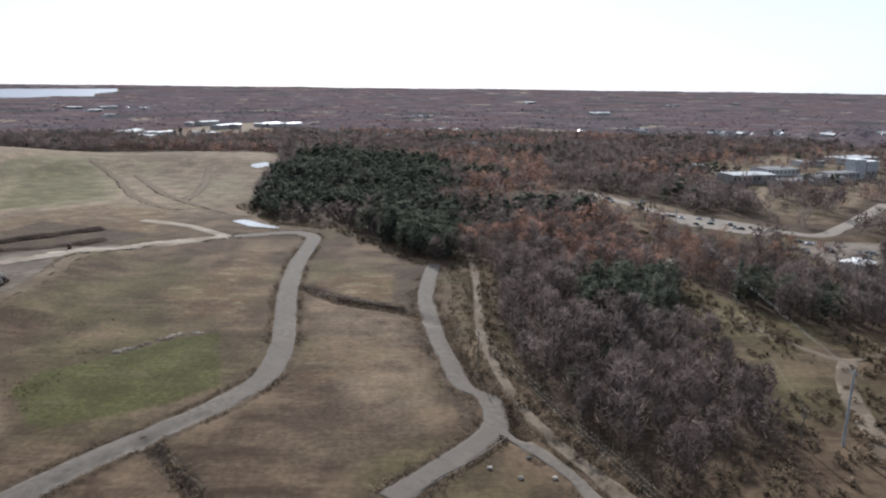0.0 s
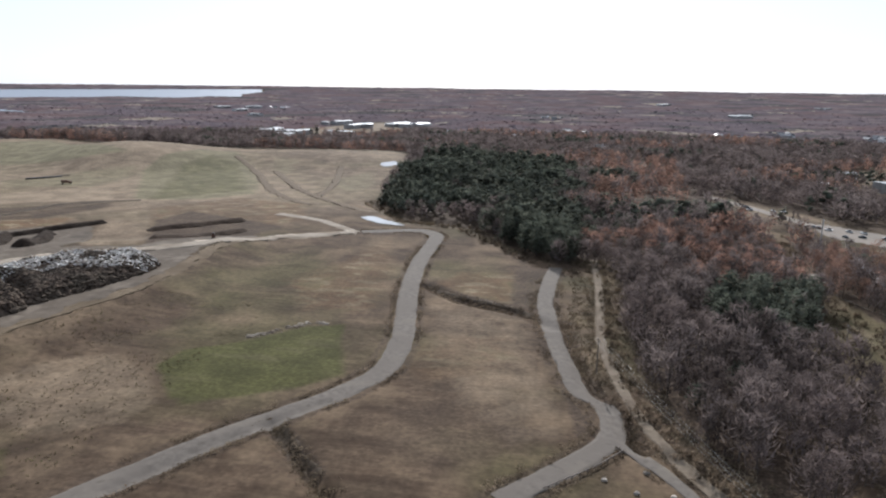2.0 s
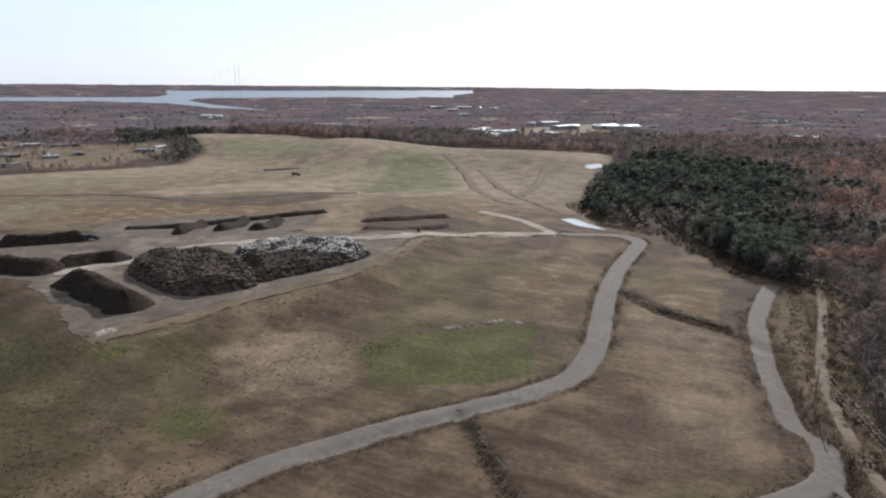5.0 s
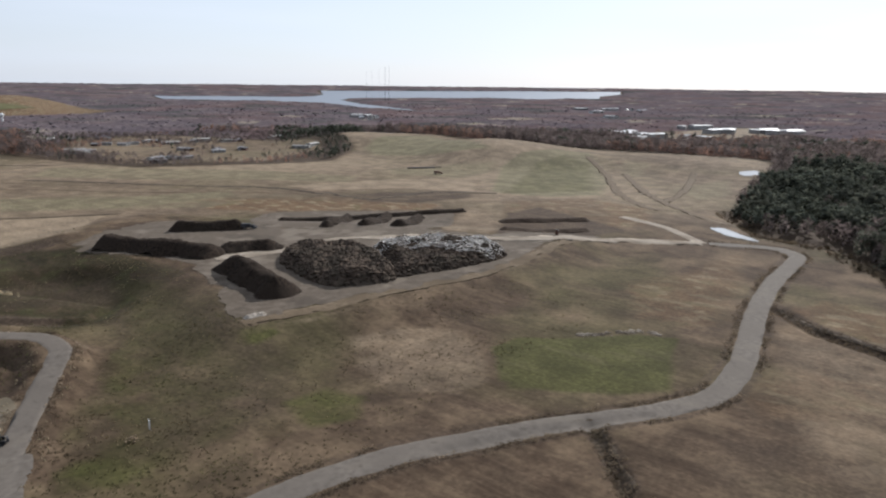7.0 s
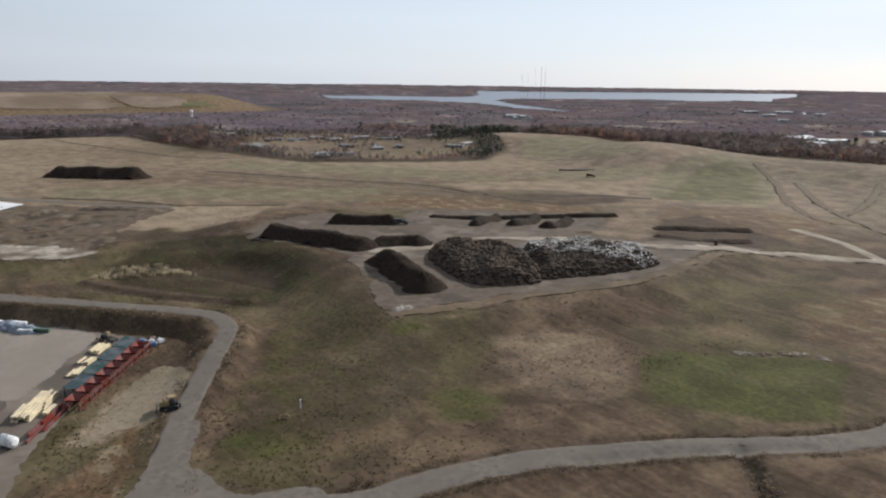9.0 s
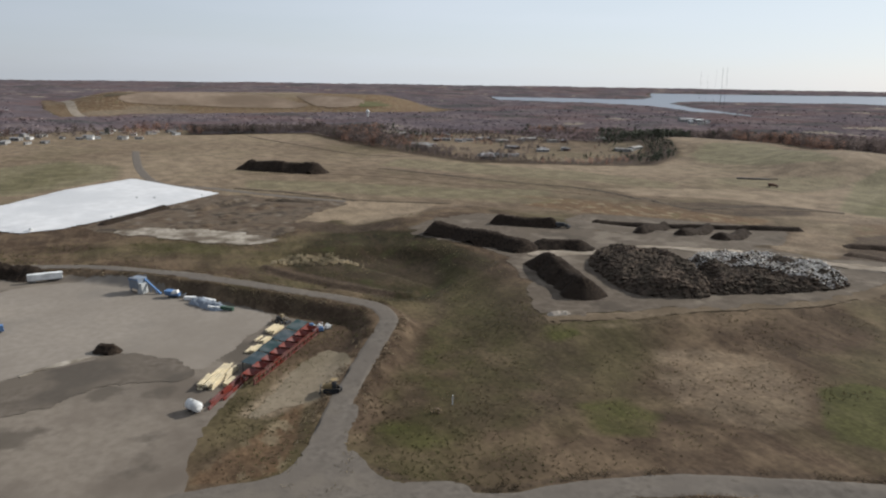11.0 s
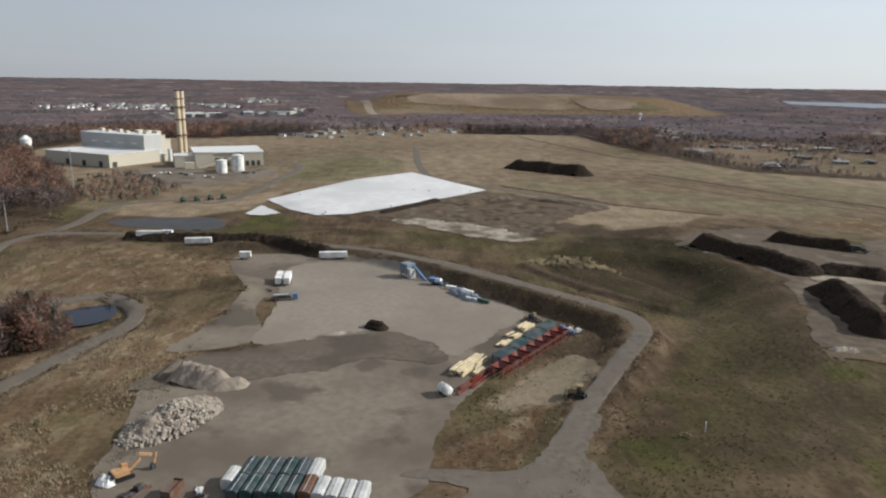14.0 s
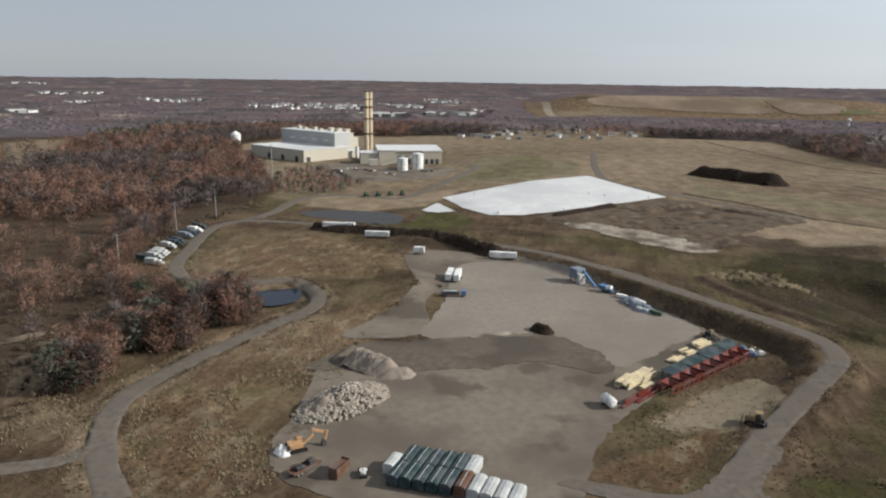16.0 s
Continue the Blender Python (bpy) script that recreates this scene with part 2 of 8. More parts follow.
CHALK = material("chalky_soil", (0.19, 0.165, 0.13), (0.33, 0.295, 0.245), 0.08, 0.3, 0.95, c=(0.10, 0.08, 0.06))
BARK = material("bark", (0.05, 0.041, 0.034), (0.10, 0.085, 0.072), 0.5, 3.0)


def leaf_material(name, a, b, c):
    """Crowns: a tone for each clump, another over the wood, and light that shines through."""
    m = bpy.data.materials.new(name)
    m.use_nodes = True
    tree = m.node_tree
    tree.nodes.remove(tree.nodes["Principled BSDF"])
    geo = tree.nodes.new("ShaderNodeNewGeometry")
    col = ramp(tree, geo.outputs["Random Per Island"], 0.0, 1.0, a, b)
    col = mix(tree, ramp(tree, noise_at(tree, 0.022, 4), 0.42, 0.62, (0, 0, 0), (0.85, 0.85, 0.85)), col, c)
    rng, hsv = tree.nodes.new("ShaderNodeMapRange"), tree.nodes.new("ShaderNodeHueSaturation")
    for k, value in enumerate((0.36, 0.64, 0.48, 1.55)):
        rng.inputs[k + 1].default_value = value
    tree.links.new(noise_at(tree, 0.085, 2), rng.inputs[0])
    tree.links.new(rng.outputs[0], hsv.inputs["Value"])
    tree.links.new(col, hsv.inputs["Color"])
    col = hsv.outputs[0]
    front, back, both = tree.nodes.new("ShaderNodeBsdfDiffuse"), tree.nodes.new("ShaderNodeBsdfTranslucent"), tree.nodes.new("ShaderNodeMixShader")
    both.inputs[0].default_value = 0.42
    tree.links.new(col, front.inputs[0])
    tree.links.new(col, back.inputs[0])
    tree.links.new(front.outputs[0], both.inputs[1])
    tree.links.new(back.outputs[0], both.inputs[2])
    tree.links.new(both.outputs[0], tree.nodes["Material Output"].inputs[0])
    return m


TWIGS = leaf_material("bare_twigs", (0.074, 0.060, 0.055), (0.178, 0.146, 0.133), (0.112, 0.088, 0.080))
RUST = leaf_material("rusty_oak_leaves", (0.118, 0.071, 0.057), (0.285, 0.172, 0.128), (0.232, 0.148, 0.112))
PINE = leaf_material("pine_needles", (0.062, 0.069, 0.053), (0.112, 0.119, 0.089), (0.092, 0.094, 0.072))
SCRUB = leaf_material("dry_scrub", (0.085, 0.066, 0.047), (0.21, 0.160, 0.112), (0.12, 0.095, 0.062))

# ---- terrain ----
def poly_sd(px, py, poly):
    """Signed distance to a closed outline, below zero inside."""
    px, py = np.asarray(px, float), np.asarray(py, float)
    best, inside = np.full(px.shape, 1e18), np.zeros(px.shape, bool)
    n = len(poly)
    for i in range(n):
        ax, ay = poly[i]
        bx, by = poly[(i + 1) % n]
        ex, ey = bx - ax, by - ay
        u = np.clip(((px - ax) * ex + (py - ay) * ey) / (ex * ex + ey * ey + 1e-9), 0, 1)
        best = np.minimum(best, (px - ax - u * ex) ** 2 + (py - ay - u * ey) ** 2)
        if ay != by:
            inside ^= ((ay > py) != (by > py)) & (px < (py - ay) / (by - ay) * ex + ax)
    return np.sqrt(best) * np.where(inside, -1, 1)


def inside_any(x, y, outlines):
    hit = np.zeros(x.shape, bool)
    for o in outlines:
        hit |= poly_sd(x, y, o) < 0
    return hit


def line_d(px, py, line):
    """Distance to an open line."""
    px, py = np.asarray(px, float), np.asarray(py, float)
    best = np.full(px.shape, 1e18)
    for (ax, ay), (bx, by) in zip(line[:-1], line[1:]):
        ex, ey = bx - ax, by - ay
        u = np.clip(((px - ax) * ex + (py - ay) * ey) / (ex * ex + ey * ey + 1e-9), 0, 1)
        best = np.minimum(best, (px - ax - u * ex) ** 2 + (py - ay - u * ey) ** 2)
    return np.sqrt(best)


def step(v, lo, hi):
    u = np.clip((v - lo) / (hi - lo), 0, 1)
    return u * u * (3 - 2 * u)


# raised ground: outline, height, width of the slope outside the outline
PADS = [
    ([(-780, 775), (-674, 815), (-484, 720), (-470, 690), (-660, 775), (-760, 735)], 12, 130),
    ([(-489, 733), (-402, 790), (-290, 812), (-205, 814), (-205, 790), (-290, 785), (-395, 760), (-470, 705)], 9, 120),
    ([(-2220, 60), (-2200, 340), (-2150, 560), (-2040, 700), (-2200, 820), (-2420, 600), (-2450, 60)], 38, 220),
    ([(-337, 69), (-318, 79), (-294, 94), (-275, 109), (-268, 116), (-280, 128), (-300, 122), (-330, 108), (-350, 92)], 2.4, 4.5),
    ([(-208, 146), (-194, 190), (-182, 262), (-190, 345), (-222, 333), (-300, 290), (-340, 262), (-420, 225), (-400, 170), (-330, 165), (-250, 165)], 5, 38),
]
# banks and ditches: line of (x, y, height; below zero: dug), half width of the flat, outer half width
RIDGES = [
    ([(-142, 40, 0), (-187, 63, 0.6), (-212, 81, 2.4), (-228, 91, 4.0), (-242, 91, 5.0), (-270, 67, 5.8), (-306, 37, 5.6), (-329, 15, 4.8),
      (-351, -9, 3.6), (-366, -40, 2.6), (-389, -93, 1.6), (-402, -157, 0.3)], 4.5, 13.0),
    ([(-76, 162, -1.0), (-64, 149, -2.2), (-50, 133, -2.2)], 0.6, 3.6),
    ([(-60, 299, -1.8), (-44, 283, -2.0), (-19, 272, -1.6), (-3, 256, -1.0)], 0.8, 6),
    ([(22, 168, -1.8), (15, 190, -1.8), (8, 212, -1.6), (4, 235, -1.2), (2, 262, -0.8)], 0.8, 4.5),
    ([(29, 166, -1.6), (36, 150, -1.6), (42, 134, -1.4)], 0.8, 4),
    ([(-66, 177, -0.8), (-84, 150, -0.9), (-98, 124, -0.8)], 0.4, 2.5),
    ([(-308, -100, 1.0), (-311, -79, 2.6), (-299, -60, 2.8), (-271, -58, 1.2)], 1.0, 14),  # rise of the ground beside the yard
    ([(-150, 515, -2), (-106, 452, -2), (-66, 440, -1)], 2, 11),
]
DIPS = [
    ([(-335, 78), (-345, 95), (-338, 120), (-311, 140), (-284, 132), (-276, 118), (-303, 95)], -4.0, 22),
    ([(-264, -125), (-272, -121), (-277, -110), (-268, -103), (-256, -102), (-249, -108), (-251, -118)], -2.2, 7),
]


def height(x, y):
    x, y = np.asarray(x, float), np.asarray(y, float)
    r = np.hypot(x, y)
    z = 50 * np.clip((r - 1800) / 2950, 0, 1) ** 2 - 40 * step(r, 4800, 5600)
    for outline, h, slope in PADS + DIPS:
        z = z + h * (1 - step(poly_sd(x, y, outline), 0, slope))
    for line, flat, wide in RIDGES:
        bank = np.zeros(x.shape)
        for (ax, ay, ah), (bx, by, bh) in zip(line[:-1], line[1:]):
            ex, ey = bx - ax, by - ay
            u = np.clip(((x - ax) * ex + (y - ay) * ey) / (ex * ex + ey * ey), 0, 1)
            d = np.hypot(x - ax - u * ex, y - ay - u * ey)
            h = (ah + (bh - ah) * u) * (1 - step(d, flat, wide))
            bank = np.where(np.abs(h) > np.abs(bank), h, bank)
        z = z + bank
    return z


OPEN_LAND = [(120, 60), (48, 147), (40, 160), (29, 185), (24, 219), (22, 258), (23, 324), (20, 356), (9, 354), (2, 341), (-19, 365),
             (-44, 402), (-66, 434), (-104, 446), (-147, 513), (-169, 661), (-177, 733), (-185, 800), (-210, 830), (-300, 830),
             (-402, 805), (-490, 760), (-600, 800), (-674, 830), (-780, 800), (-800, 750), (-675, 665), (-597, 551), (-616, 494),
             (-695, 368), (-814, 341), (-996, 313), (-1150, 310), (-1166, 95), (-1130, -30), (-1096, -187), (-1040, -260)]
OPEN_LAND += [(-1060, -395), (-847, -418), (-640, -290), (-541, -226), (-447, -207), (-422, -220), (-345, -210), (-277, -192),
              (-269, -178), (-274, -165), (-251, -158), (-226, -170), (-180, -165), (-150, -140), (-108, -150), (-53, -120), (60, -60)]
FAR_HILL = [(-1850, 60), (-1830, 560), (-1790, 800), (-1950, 980), (-2250, 900), (-2450, 640), (-2500, 200), (-2450, -60), (-2700, -170), (-2100, -125), (-1690, -70), (-1700, 0)]
CORRIDOR = [(119, 455), (133, 452), (118, 338), (125, 283), (140, 262), (185, 238), (150, 150), (120, 110), (70, 110), (55, 140), (69, 160), (89, 164), (93, 179), (97, 216), (83, 241), (97, 278), (108, 299), (110, 349)]
EAST_TOWN = [(261, 776), (334, 872), (563, 1054), (690, 1098), (420, 658), (264, 460), (225, 458), (260, 645)]
EAST_STRIP = [(116, 633), (157, 572), (198, 486), (229, 436), (276, 425), (206, 311), (183, 311), (180, 362), (142, 410), (101, 520)]
TOWN_MID = [(-1115, 479), (-1058, 621), (-778, 687), (-698, 636), (-647, 503), (-728, 386), (-898, 390)]
TOWN_FAR = [(-1229, -136), (-1331, 54), (-1254, 138), (-1159, 119), (-1085, 14), (-1053, -117)]
SHOPS = [(-517, 1100), (-514, 1304), (-428, 1581), (-326, 1540), (-313, 1123), (-420, 1018)]
LAKE = [(-2955, 1667), (-2873, 1699), (-2763, 1909), (-2590, 2088), (-2541, 2229), (-2691, 2417), (-3073, 2748), (-2903, 2953), (-2618, 3294),
        (-2228, 3706), (-1829, 4002), (-1684, 3688), (-1639, 3349), (-1496, 3047), (-1652, 3008), (-1694, 2821), (-1832, 2796), (-1973, 2768)]
LAKE += [(-2044, 2573), (-2147, 2537), (-2291, 2223), (-2186, 2069), (-1877, 1879), (-1587, 1746), (-1441, 1677), (-1392, 1620), (-1503, 1628), (-1629, 1656),
         (-1800, 1747), (-1890, 1778), (-2045, 1808), (-2130, 1771), (-2213, 1784), (-2299, 1796), (-2389, 1650), (-2560, 1513), (-2691, 1553)]
PINES_WEST = [(-935, -790), (-1088, -890), (-1173, -866), (-1143, -765), (-1055, -666), (-876, -558), (-844, -591), (-838, -661)]
PINES_MID = [(-962, 750), (-1023, 862), (-923, 924), (-676, 683), (-597, 583), (-613, 540), (-700, 580), (-804, 646)]
WEST_MEADOWS = [[(-791, -715), (-862, -690), (-826, -612), (-659, -536), (-574, -497), (-569, -516)], [(-916, -827), (-915, -769), (-904, -714), (-860, -723), (-853, -770)]]
PINES = [(-150, 522), (-108, 461), (-68, 446), (-45, 408), (-19, 370), (5, 344), (12, 446), (9, 752), (-102, 869), (-175, 759)]
PINES_SMALL = [(58, 266), (77, 311), (100, 299), (91, 257), (68, 250)]
PLANT_BUSHES = [(-524, -233), (-622, -260), (-651, -237), (-611, -201), (-566, -161), (-512, -173), (-502, -210)]
RUSTY = [(16, 625), (39, 487), (91, 567), (116, 817), (32, 872)]
GROVE = [(-162, -135), (-169, -128), (-194, -138), (-201, -117), (-221, -123), (-230, -106), (-250, -118), (-246, -138), (-224, -150), (-200, -150), (-180, -146)]
GROVE_CLEARING = [(-140, -150), (-150, -120), (-215, -100), (-262, -100), (-268, -140), (-240, -165), (-205, -195), (-170, -200)]
WEST_GLADE = [(-362, -331), (-377, -309), (-363, -260), (-279, -194), (-235, -172), (-205, -178), (-198, -185), (-165, -204), (-313, -375)]
EAST_ROAD = [(354, 552), (272, 461), (235, 427), (216, 439), (188, 460), (166, 486), (142, 548), (113, 615)]
SIDE_TRACK = [(-186, -195), (-195, -182), (-206, -174), (-217, -164), (-229, -154)]
POWER_TRACK = [(15, 366), (16, 313), (15, 265), (15, 237), (19, 204), (25, 178), (33, 160), (40, 145), (52, 118), (64, 90)]
ROAD_WOODS = [(-11, 138), (0, 151), (10, 164), (15, 174), (14, 190), (7, 200), (2, 222), (-3, 251), (-7, 286), (-6, 323), (-4, 345)]
ROAD_SPUR = [(16, 170), (24, 160), (31, 149), (35, 138), (39, 125)]
TUSSOCK = [(-340, 72), (-354, 87), (-351, 107), (-327, 115), (-331, 93)]
YARD = [(-229, -41), (-254, -43), (-278, -43), (-289, -58), (-345, -76), (-356, -57), (-349, -24), (-338, -6), (-321, 13), (-298, 29), (-273, 49), (-260, 57), (-250, 61), (-223, 49), (-191, 27), (-166, 15), (-150, 12), (-138, 7), (-130, -28), (-136, -56), (-150, -65), (-165, -65), (-194, -69), (-213, -68), (-220, -59)]
JUNCTION = [(-144, 29), (-151, 37), (-162, 45), (-175, 55), (-172, 60), (-154, 51), (-144, 51), (-134, 56), (-127, 70), (-115, 64), (-119, 38), (-136, 24)]
ENTRANCE = [(-147, 4), (-149, 12), (-147, 31), (-153, 41), (-151, 51), (-136, 54), (-126, 57), (-133, 20), (-140, 20), (-144, 11)]
PAD_OUTLINE = [(-207, 148), (-198, 173), (-190, 210), (-178, 258), (-181, 299), (-261, 308), (-333, 254), (-385, 232), (-394, 198), (-350, 158), (-294, 178), (-225, 151)]
ROAD_LOOP = [(-142, 40), (-156, 45), (-171, 53), (-187, 63), (-206, 76), (-221, 87), (-231, 92), (-242, 91), (-255, 83), (-270, 67), (-291, 50), (-309, 32), (-306, 37), (-329, 15), (-351, -9), (-367, -40), (-383, -72), (-394, -111), (-401, -145), (-405, -165), (-402, -194), (-377, -202), (-331, -189), (-298, -178), (-280, -163), (-272, -147), (-278, -132), (-286, -118), (-280, -105), (-263, -94), (-248, -93), (-229, -100), (-209, -107), (-187, -113), (-170, -116), (-155, -113), (-139, -104), (-121, -88)]
ROAD_HILL = [(-143, 45), (-127, 56), (-116, 75), (-114, 86), (-111, 100), (-105, 117), (-94, 137), (-85, 153), (-73, 170), (-62, 187), (-55, 204), (-56, 230), (-61, 259), (-68, 295), (-74, 345), (-75, 385), (-77, 406), (-88, 417), (-103, 415), (-124, 406)]


def tone(v):
    """Value noise over the plan, from 0 to 1."""
    x, y = v
    return 0.5 + 0.25 * (np.sin(x * 0.83 + 1.7 * np.sin(y * 0.61)) + np.sin(y * 0.91 + 1.3 * np.sin(x * 0.47 + 2)))


LATTICE = np.random.default_rng(99).uniform(0, 1, (256, 256))


def field(x, y, size, seed=0, octaves=3):
    """Uneven patches over the plan, about that many metres across, from 0 to 1."""
    total, weight = 0.0, 0.0
    for k in range(octaves):
        u, v = np.asarray(x, float) / size * 2 ** k + 31.7 * seed + 7 * k, np.asarray(y, float) / size * 2 ** k + 17.3 * seed + 3 * k
        i, j = np.floor(u).astype(int), np.floor(v).astype(int)
        a, b = u - i, v - j
        a, b = a * a * (3 - 2 * a), b * b * (3 - 2 * b)
        g = LATTICE
        n = (g[j % 256, i % 256] * (1 - a) + g[j % 256, (i + 1) % 256] * a) * (1 - b) + (g[(j + 1) % 256, i % 256] * (1 - a) + g[(j + 1) % 256, (i + 1) % 256] * a) * b
        total, weight = total + n / 2 ** k, weight + 1 / 2 ** k
    return total / weight


def axis(lo, hi, fine, reach, grow=1.035):
    mid = list(np.arange(lo, hi + 0.1, fine))
    for sign in (1, -1):
        at, d = (hi if sign > 0 else lo), fine
        while abs(at) < reach:
            d *= grow
            at += sign * d
            mid.append(at)
    return np.array(sorted(mid))


def mesh_object(name, verts, faces, mat=None, parent=None, smooth=False):
    me = bpy.data.meshes.new(name)
    verts, faces = np.asarray(verts, np.float32), np.asarray(faces, np.int32)
    me.vertices.add(len(verts))
    me.vertices.foreach_set("co", verts.ravel())
    k = faces.shape[1]
    me.loops.add(faces.size)
    me.loops.foreach_set("vertex_index", faces.ravel())
    me.polygons.add(len(faces))
    me.polygons.foreach_set("loop_start", np.arange(0, faces.size, k, dtype=np.int32))
    me.polygons.foreach_set("use_smooth", np.full(len(faces), smooth))
    me.update(calc_edges=True)
    me.validate()
    if mat:
        me.materials.append(mat)
    ob = new(name, me)
    if parent:
        ob.parent = parent
    return ob


XS, YS = axis(-430, 120, 2.0, 5700), axis(-140, 420, 2.0, 5700)
GX, GY = np.meshgrid(XS, YS)
GZ = height(GX, GY)
NEAR_SITE = np.exp(-((GX + 180) ** 2 + (GY - 120) ** 2) / 380 ** 2)
GZ += (0.75 * (field(GX, GY, 17, 1, 3) - 0.5) + 0.8 * (field(GX, GY, 60, 6, 2) - 0.5)) * NEAR_SITE


def gz(x, y):
    """The height of the ground sheet, between its points."""
    x, y = np.asarray(x, float), np.asarray(y, float)
    i = np.clip(np.searchsorted(XS, x) - 1, 0, len(XS) - 2)
    j = np.clip(np.searchsorted(YS, y) - 1, 0, len(YS) - 2)
    u, v = np.clip((x - XS[i]) / (XS[i + 1] - XS[i]), 0, 1), np.clip((y - YS[j]) / (YS[j + 1] - YS[j]), 0, 1)
    return (GZ[j, i] * (1 - u) + GZ[j, i + 1] * u) * (1 - v) + (GZ[j + 1, i] * (1 - u) + GZ[j + 1, i + 1] * u) * v


def grid_faces(nx, ny):
    a = (np.arange(ny - 1)[:, None] * nx + np.arange(nx - 1)[None, :]).ravel()
    return np.stack([a, a + 1, a + nx + 1, a + nx], 1)


def build_ground():
    ob = mesh_object("ground", np.stack([GX.ravel(), GY.ravel(), GZ.ravel()], 1), grid_faces(len(XS), len(YS)), GRASSLAND, smooth=True)
    zone = np.zeros((GX.size, 4), np.float32)
    zone[:, 3] = 1
    x, y = GX.ravel(), GY.ravel()
    greens = [([(-152, 59), (-179, 67), (-207, 87), (-214, 100), (-156, 77)], 0.32, 14), ([(-161, 247), (-160, 288), (-133, 282), (-121, 235), (-137, 229)], 0.3, 14), ([(-408, 36), (-362, 81), (-349, 72), (-383, 21), (-415, 3)], 0.45, 8), ([(-606, 210), (-543, 268), (-440, 325), (-396, 316), (-479, 235), (-518, 178)], 0.3, 14), ([(-217, 92), (-240, 130), (-206, 135), (-174, 109), (-184, 78)], 0.3, 16),
              ([(-127, 190), (-118, 209), (-94, 237), (-75, 220), (-66, 197), (-77, 185), (-105, 167)], 0.9, 5), ([(-149, 115), (-148, 132), (-134, 135), (-125, 125), (-133, 111)], 0.5, 6), ([(-145, 52), (-177, 73), (-213, 101), (-275, 140), (-274, 170), (-210, 139), (-177, 133), (-140, 103), (-130, 78)], 0.4, 16), ([(-317, 473), (-394, 651), (-392, 720), (-347, 704), (-262, 545)], 0.5, 12), ([(-201, 138), (-196, 154), (-187, 142), (-190, 133)], 0.6, 4), ([(-412, -99), (-443, -83), (-448, -66), (-410, -70)], 0.7, 4),
              ([(-611, -102), (-746, -82), (-883, -28), (-722, 1), (-626, -48)], 0.45, 25), ([(101, 279), (123, 269), (130, 237), (116, 199), (119, 222), (110, 248)], 0.4, 8)]
    greens += [([(-162, 59), (-163, 67), (-156, 77), (-146, 80), (-141, 74), (-144, 65), (-151, 57)], 0.62, 5), ([(-196, 137), (-193, 150), (-188, 149), (-188, 137)], 0.8, 2), ([(-150, 117), (-148, 133), (-134, 136), (-125, 125), (-131, 110)], 0.66, 4),
               ([(-128, 192), (-126, 206), (-108, 219), (-94, 236), (-81, 242), (-75, 216), (-70, 202), (-78, 186), (-93, 175), (-110, 170)], 1.0, 3), ([(-316, 147), (-272, 159), (-214, 135), (-190, 110), (-178, 85), (-162, 63), (-177, 65), (-206, 89), (-242, 119)], 0.45, 10),
               ([(-460, -222), (-503, -224), (-508, -185), (-462, -172), (-417, -186)], 0.5, 6), ([(-431, -92), (-462, -87), (-459, -60), (-427, -52), (-405, -69)], 0.75, 3), ([(-197, -95), (-209, -83), (-170, -71), (-142, -61), (-132, -62), (-167, -86)], 0.4, 5)]
    # bare soil; the broad patch at (-255, 111) also paints slope shade
    soils_and_shade = [([(-461, -11), (-520, 28), (-528, 46), (-483, 27), (-446, 3)], 0.8, 4), ([(-255, 111), (-287, 141), (-312, 174), (-267, 182), (-216, 172), (-138, 117), (-139, 81), (-154, 71), (-193, 95)], 0.5, 16), ([(-25, 366), (-11, 338), (-9, 267), (0, 213), (10, 179), (10, 167), (4, 162), (7, 174), (1, 196), (-9, 236), (-11, 255), (-21, 275), (-22, 312)], 0.5, 3), ([(0, 139), (16, 163), (18, 159), (16, 147), (10, 138)], 0.4, 4), ([(-480, 317), (-423, 397), (-341, 471), (-317, 446), (-370, 370), (-458, 312)], 0.4, 6), ([(-310, 23), (-334, 68), (-306, 65), (-283, 89), (-273, 67), (-297, 40), (-348, 1), (-368, 14)], 0.45, 6), ([(-427, -30), (-392, 9), (-354, 49), (-340, 73), (-321, 61), (-356, 20), (-398, -31)], 0.35, 8), ([(-309, 461), (-248, 516), (-198, 449), (-187, 393), (-216, 335)], 0.4, 8), ([(-161, -114), (-173, -94), (-131, -69), (-122, -72), (-123, -87)], 0.42, 6), ([(-321, -176), (-380, -159), (-344, -81), (-289, -58), (-276, -67), (-303, -110), (-281, -149)], 0.3, 10), ([(-48, 183), (-24, 195), (0, 171), (-18, 144), (-33, 141), (-49, 153)], 0.46, 12), ([(-141, -10), (-150, 12), (-164, 15), (-170, 32), (-182, 49), (-155, 39), (-146, 26)], 0.45, 5), ([(-397, -127), (-395, -96), (-371, -57), (-353, -30), (-348, -36), (-365, -81), (-382, -120)], 0.8, 3),
             ([(-344, 73), (-361, 95), (-342, 140), (-294, 165), (-275, 140), (-279, 119), (-316, 88)], 0.45, 14), ([(-151, 15), (-169, 22), (-190, 38), (-228, 63), (-244, 78), (-229, 86), (-195, 64), (-170, 48), (-154, 40), (-148, 28)], 0.35, 4)]
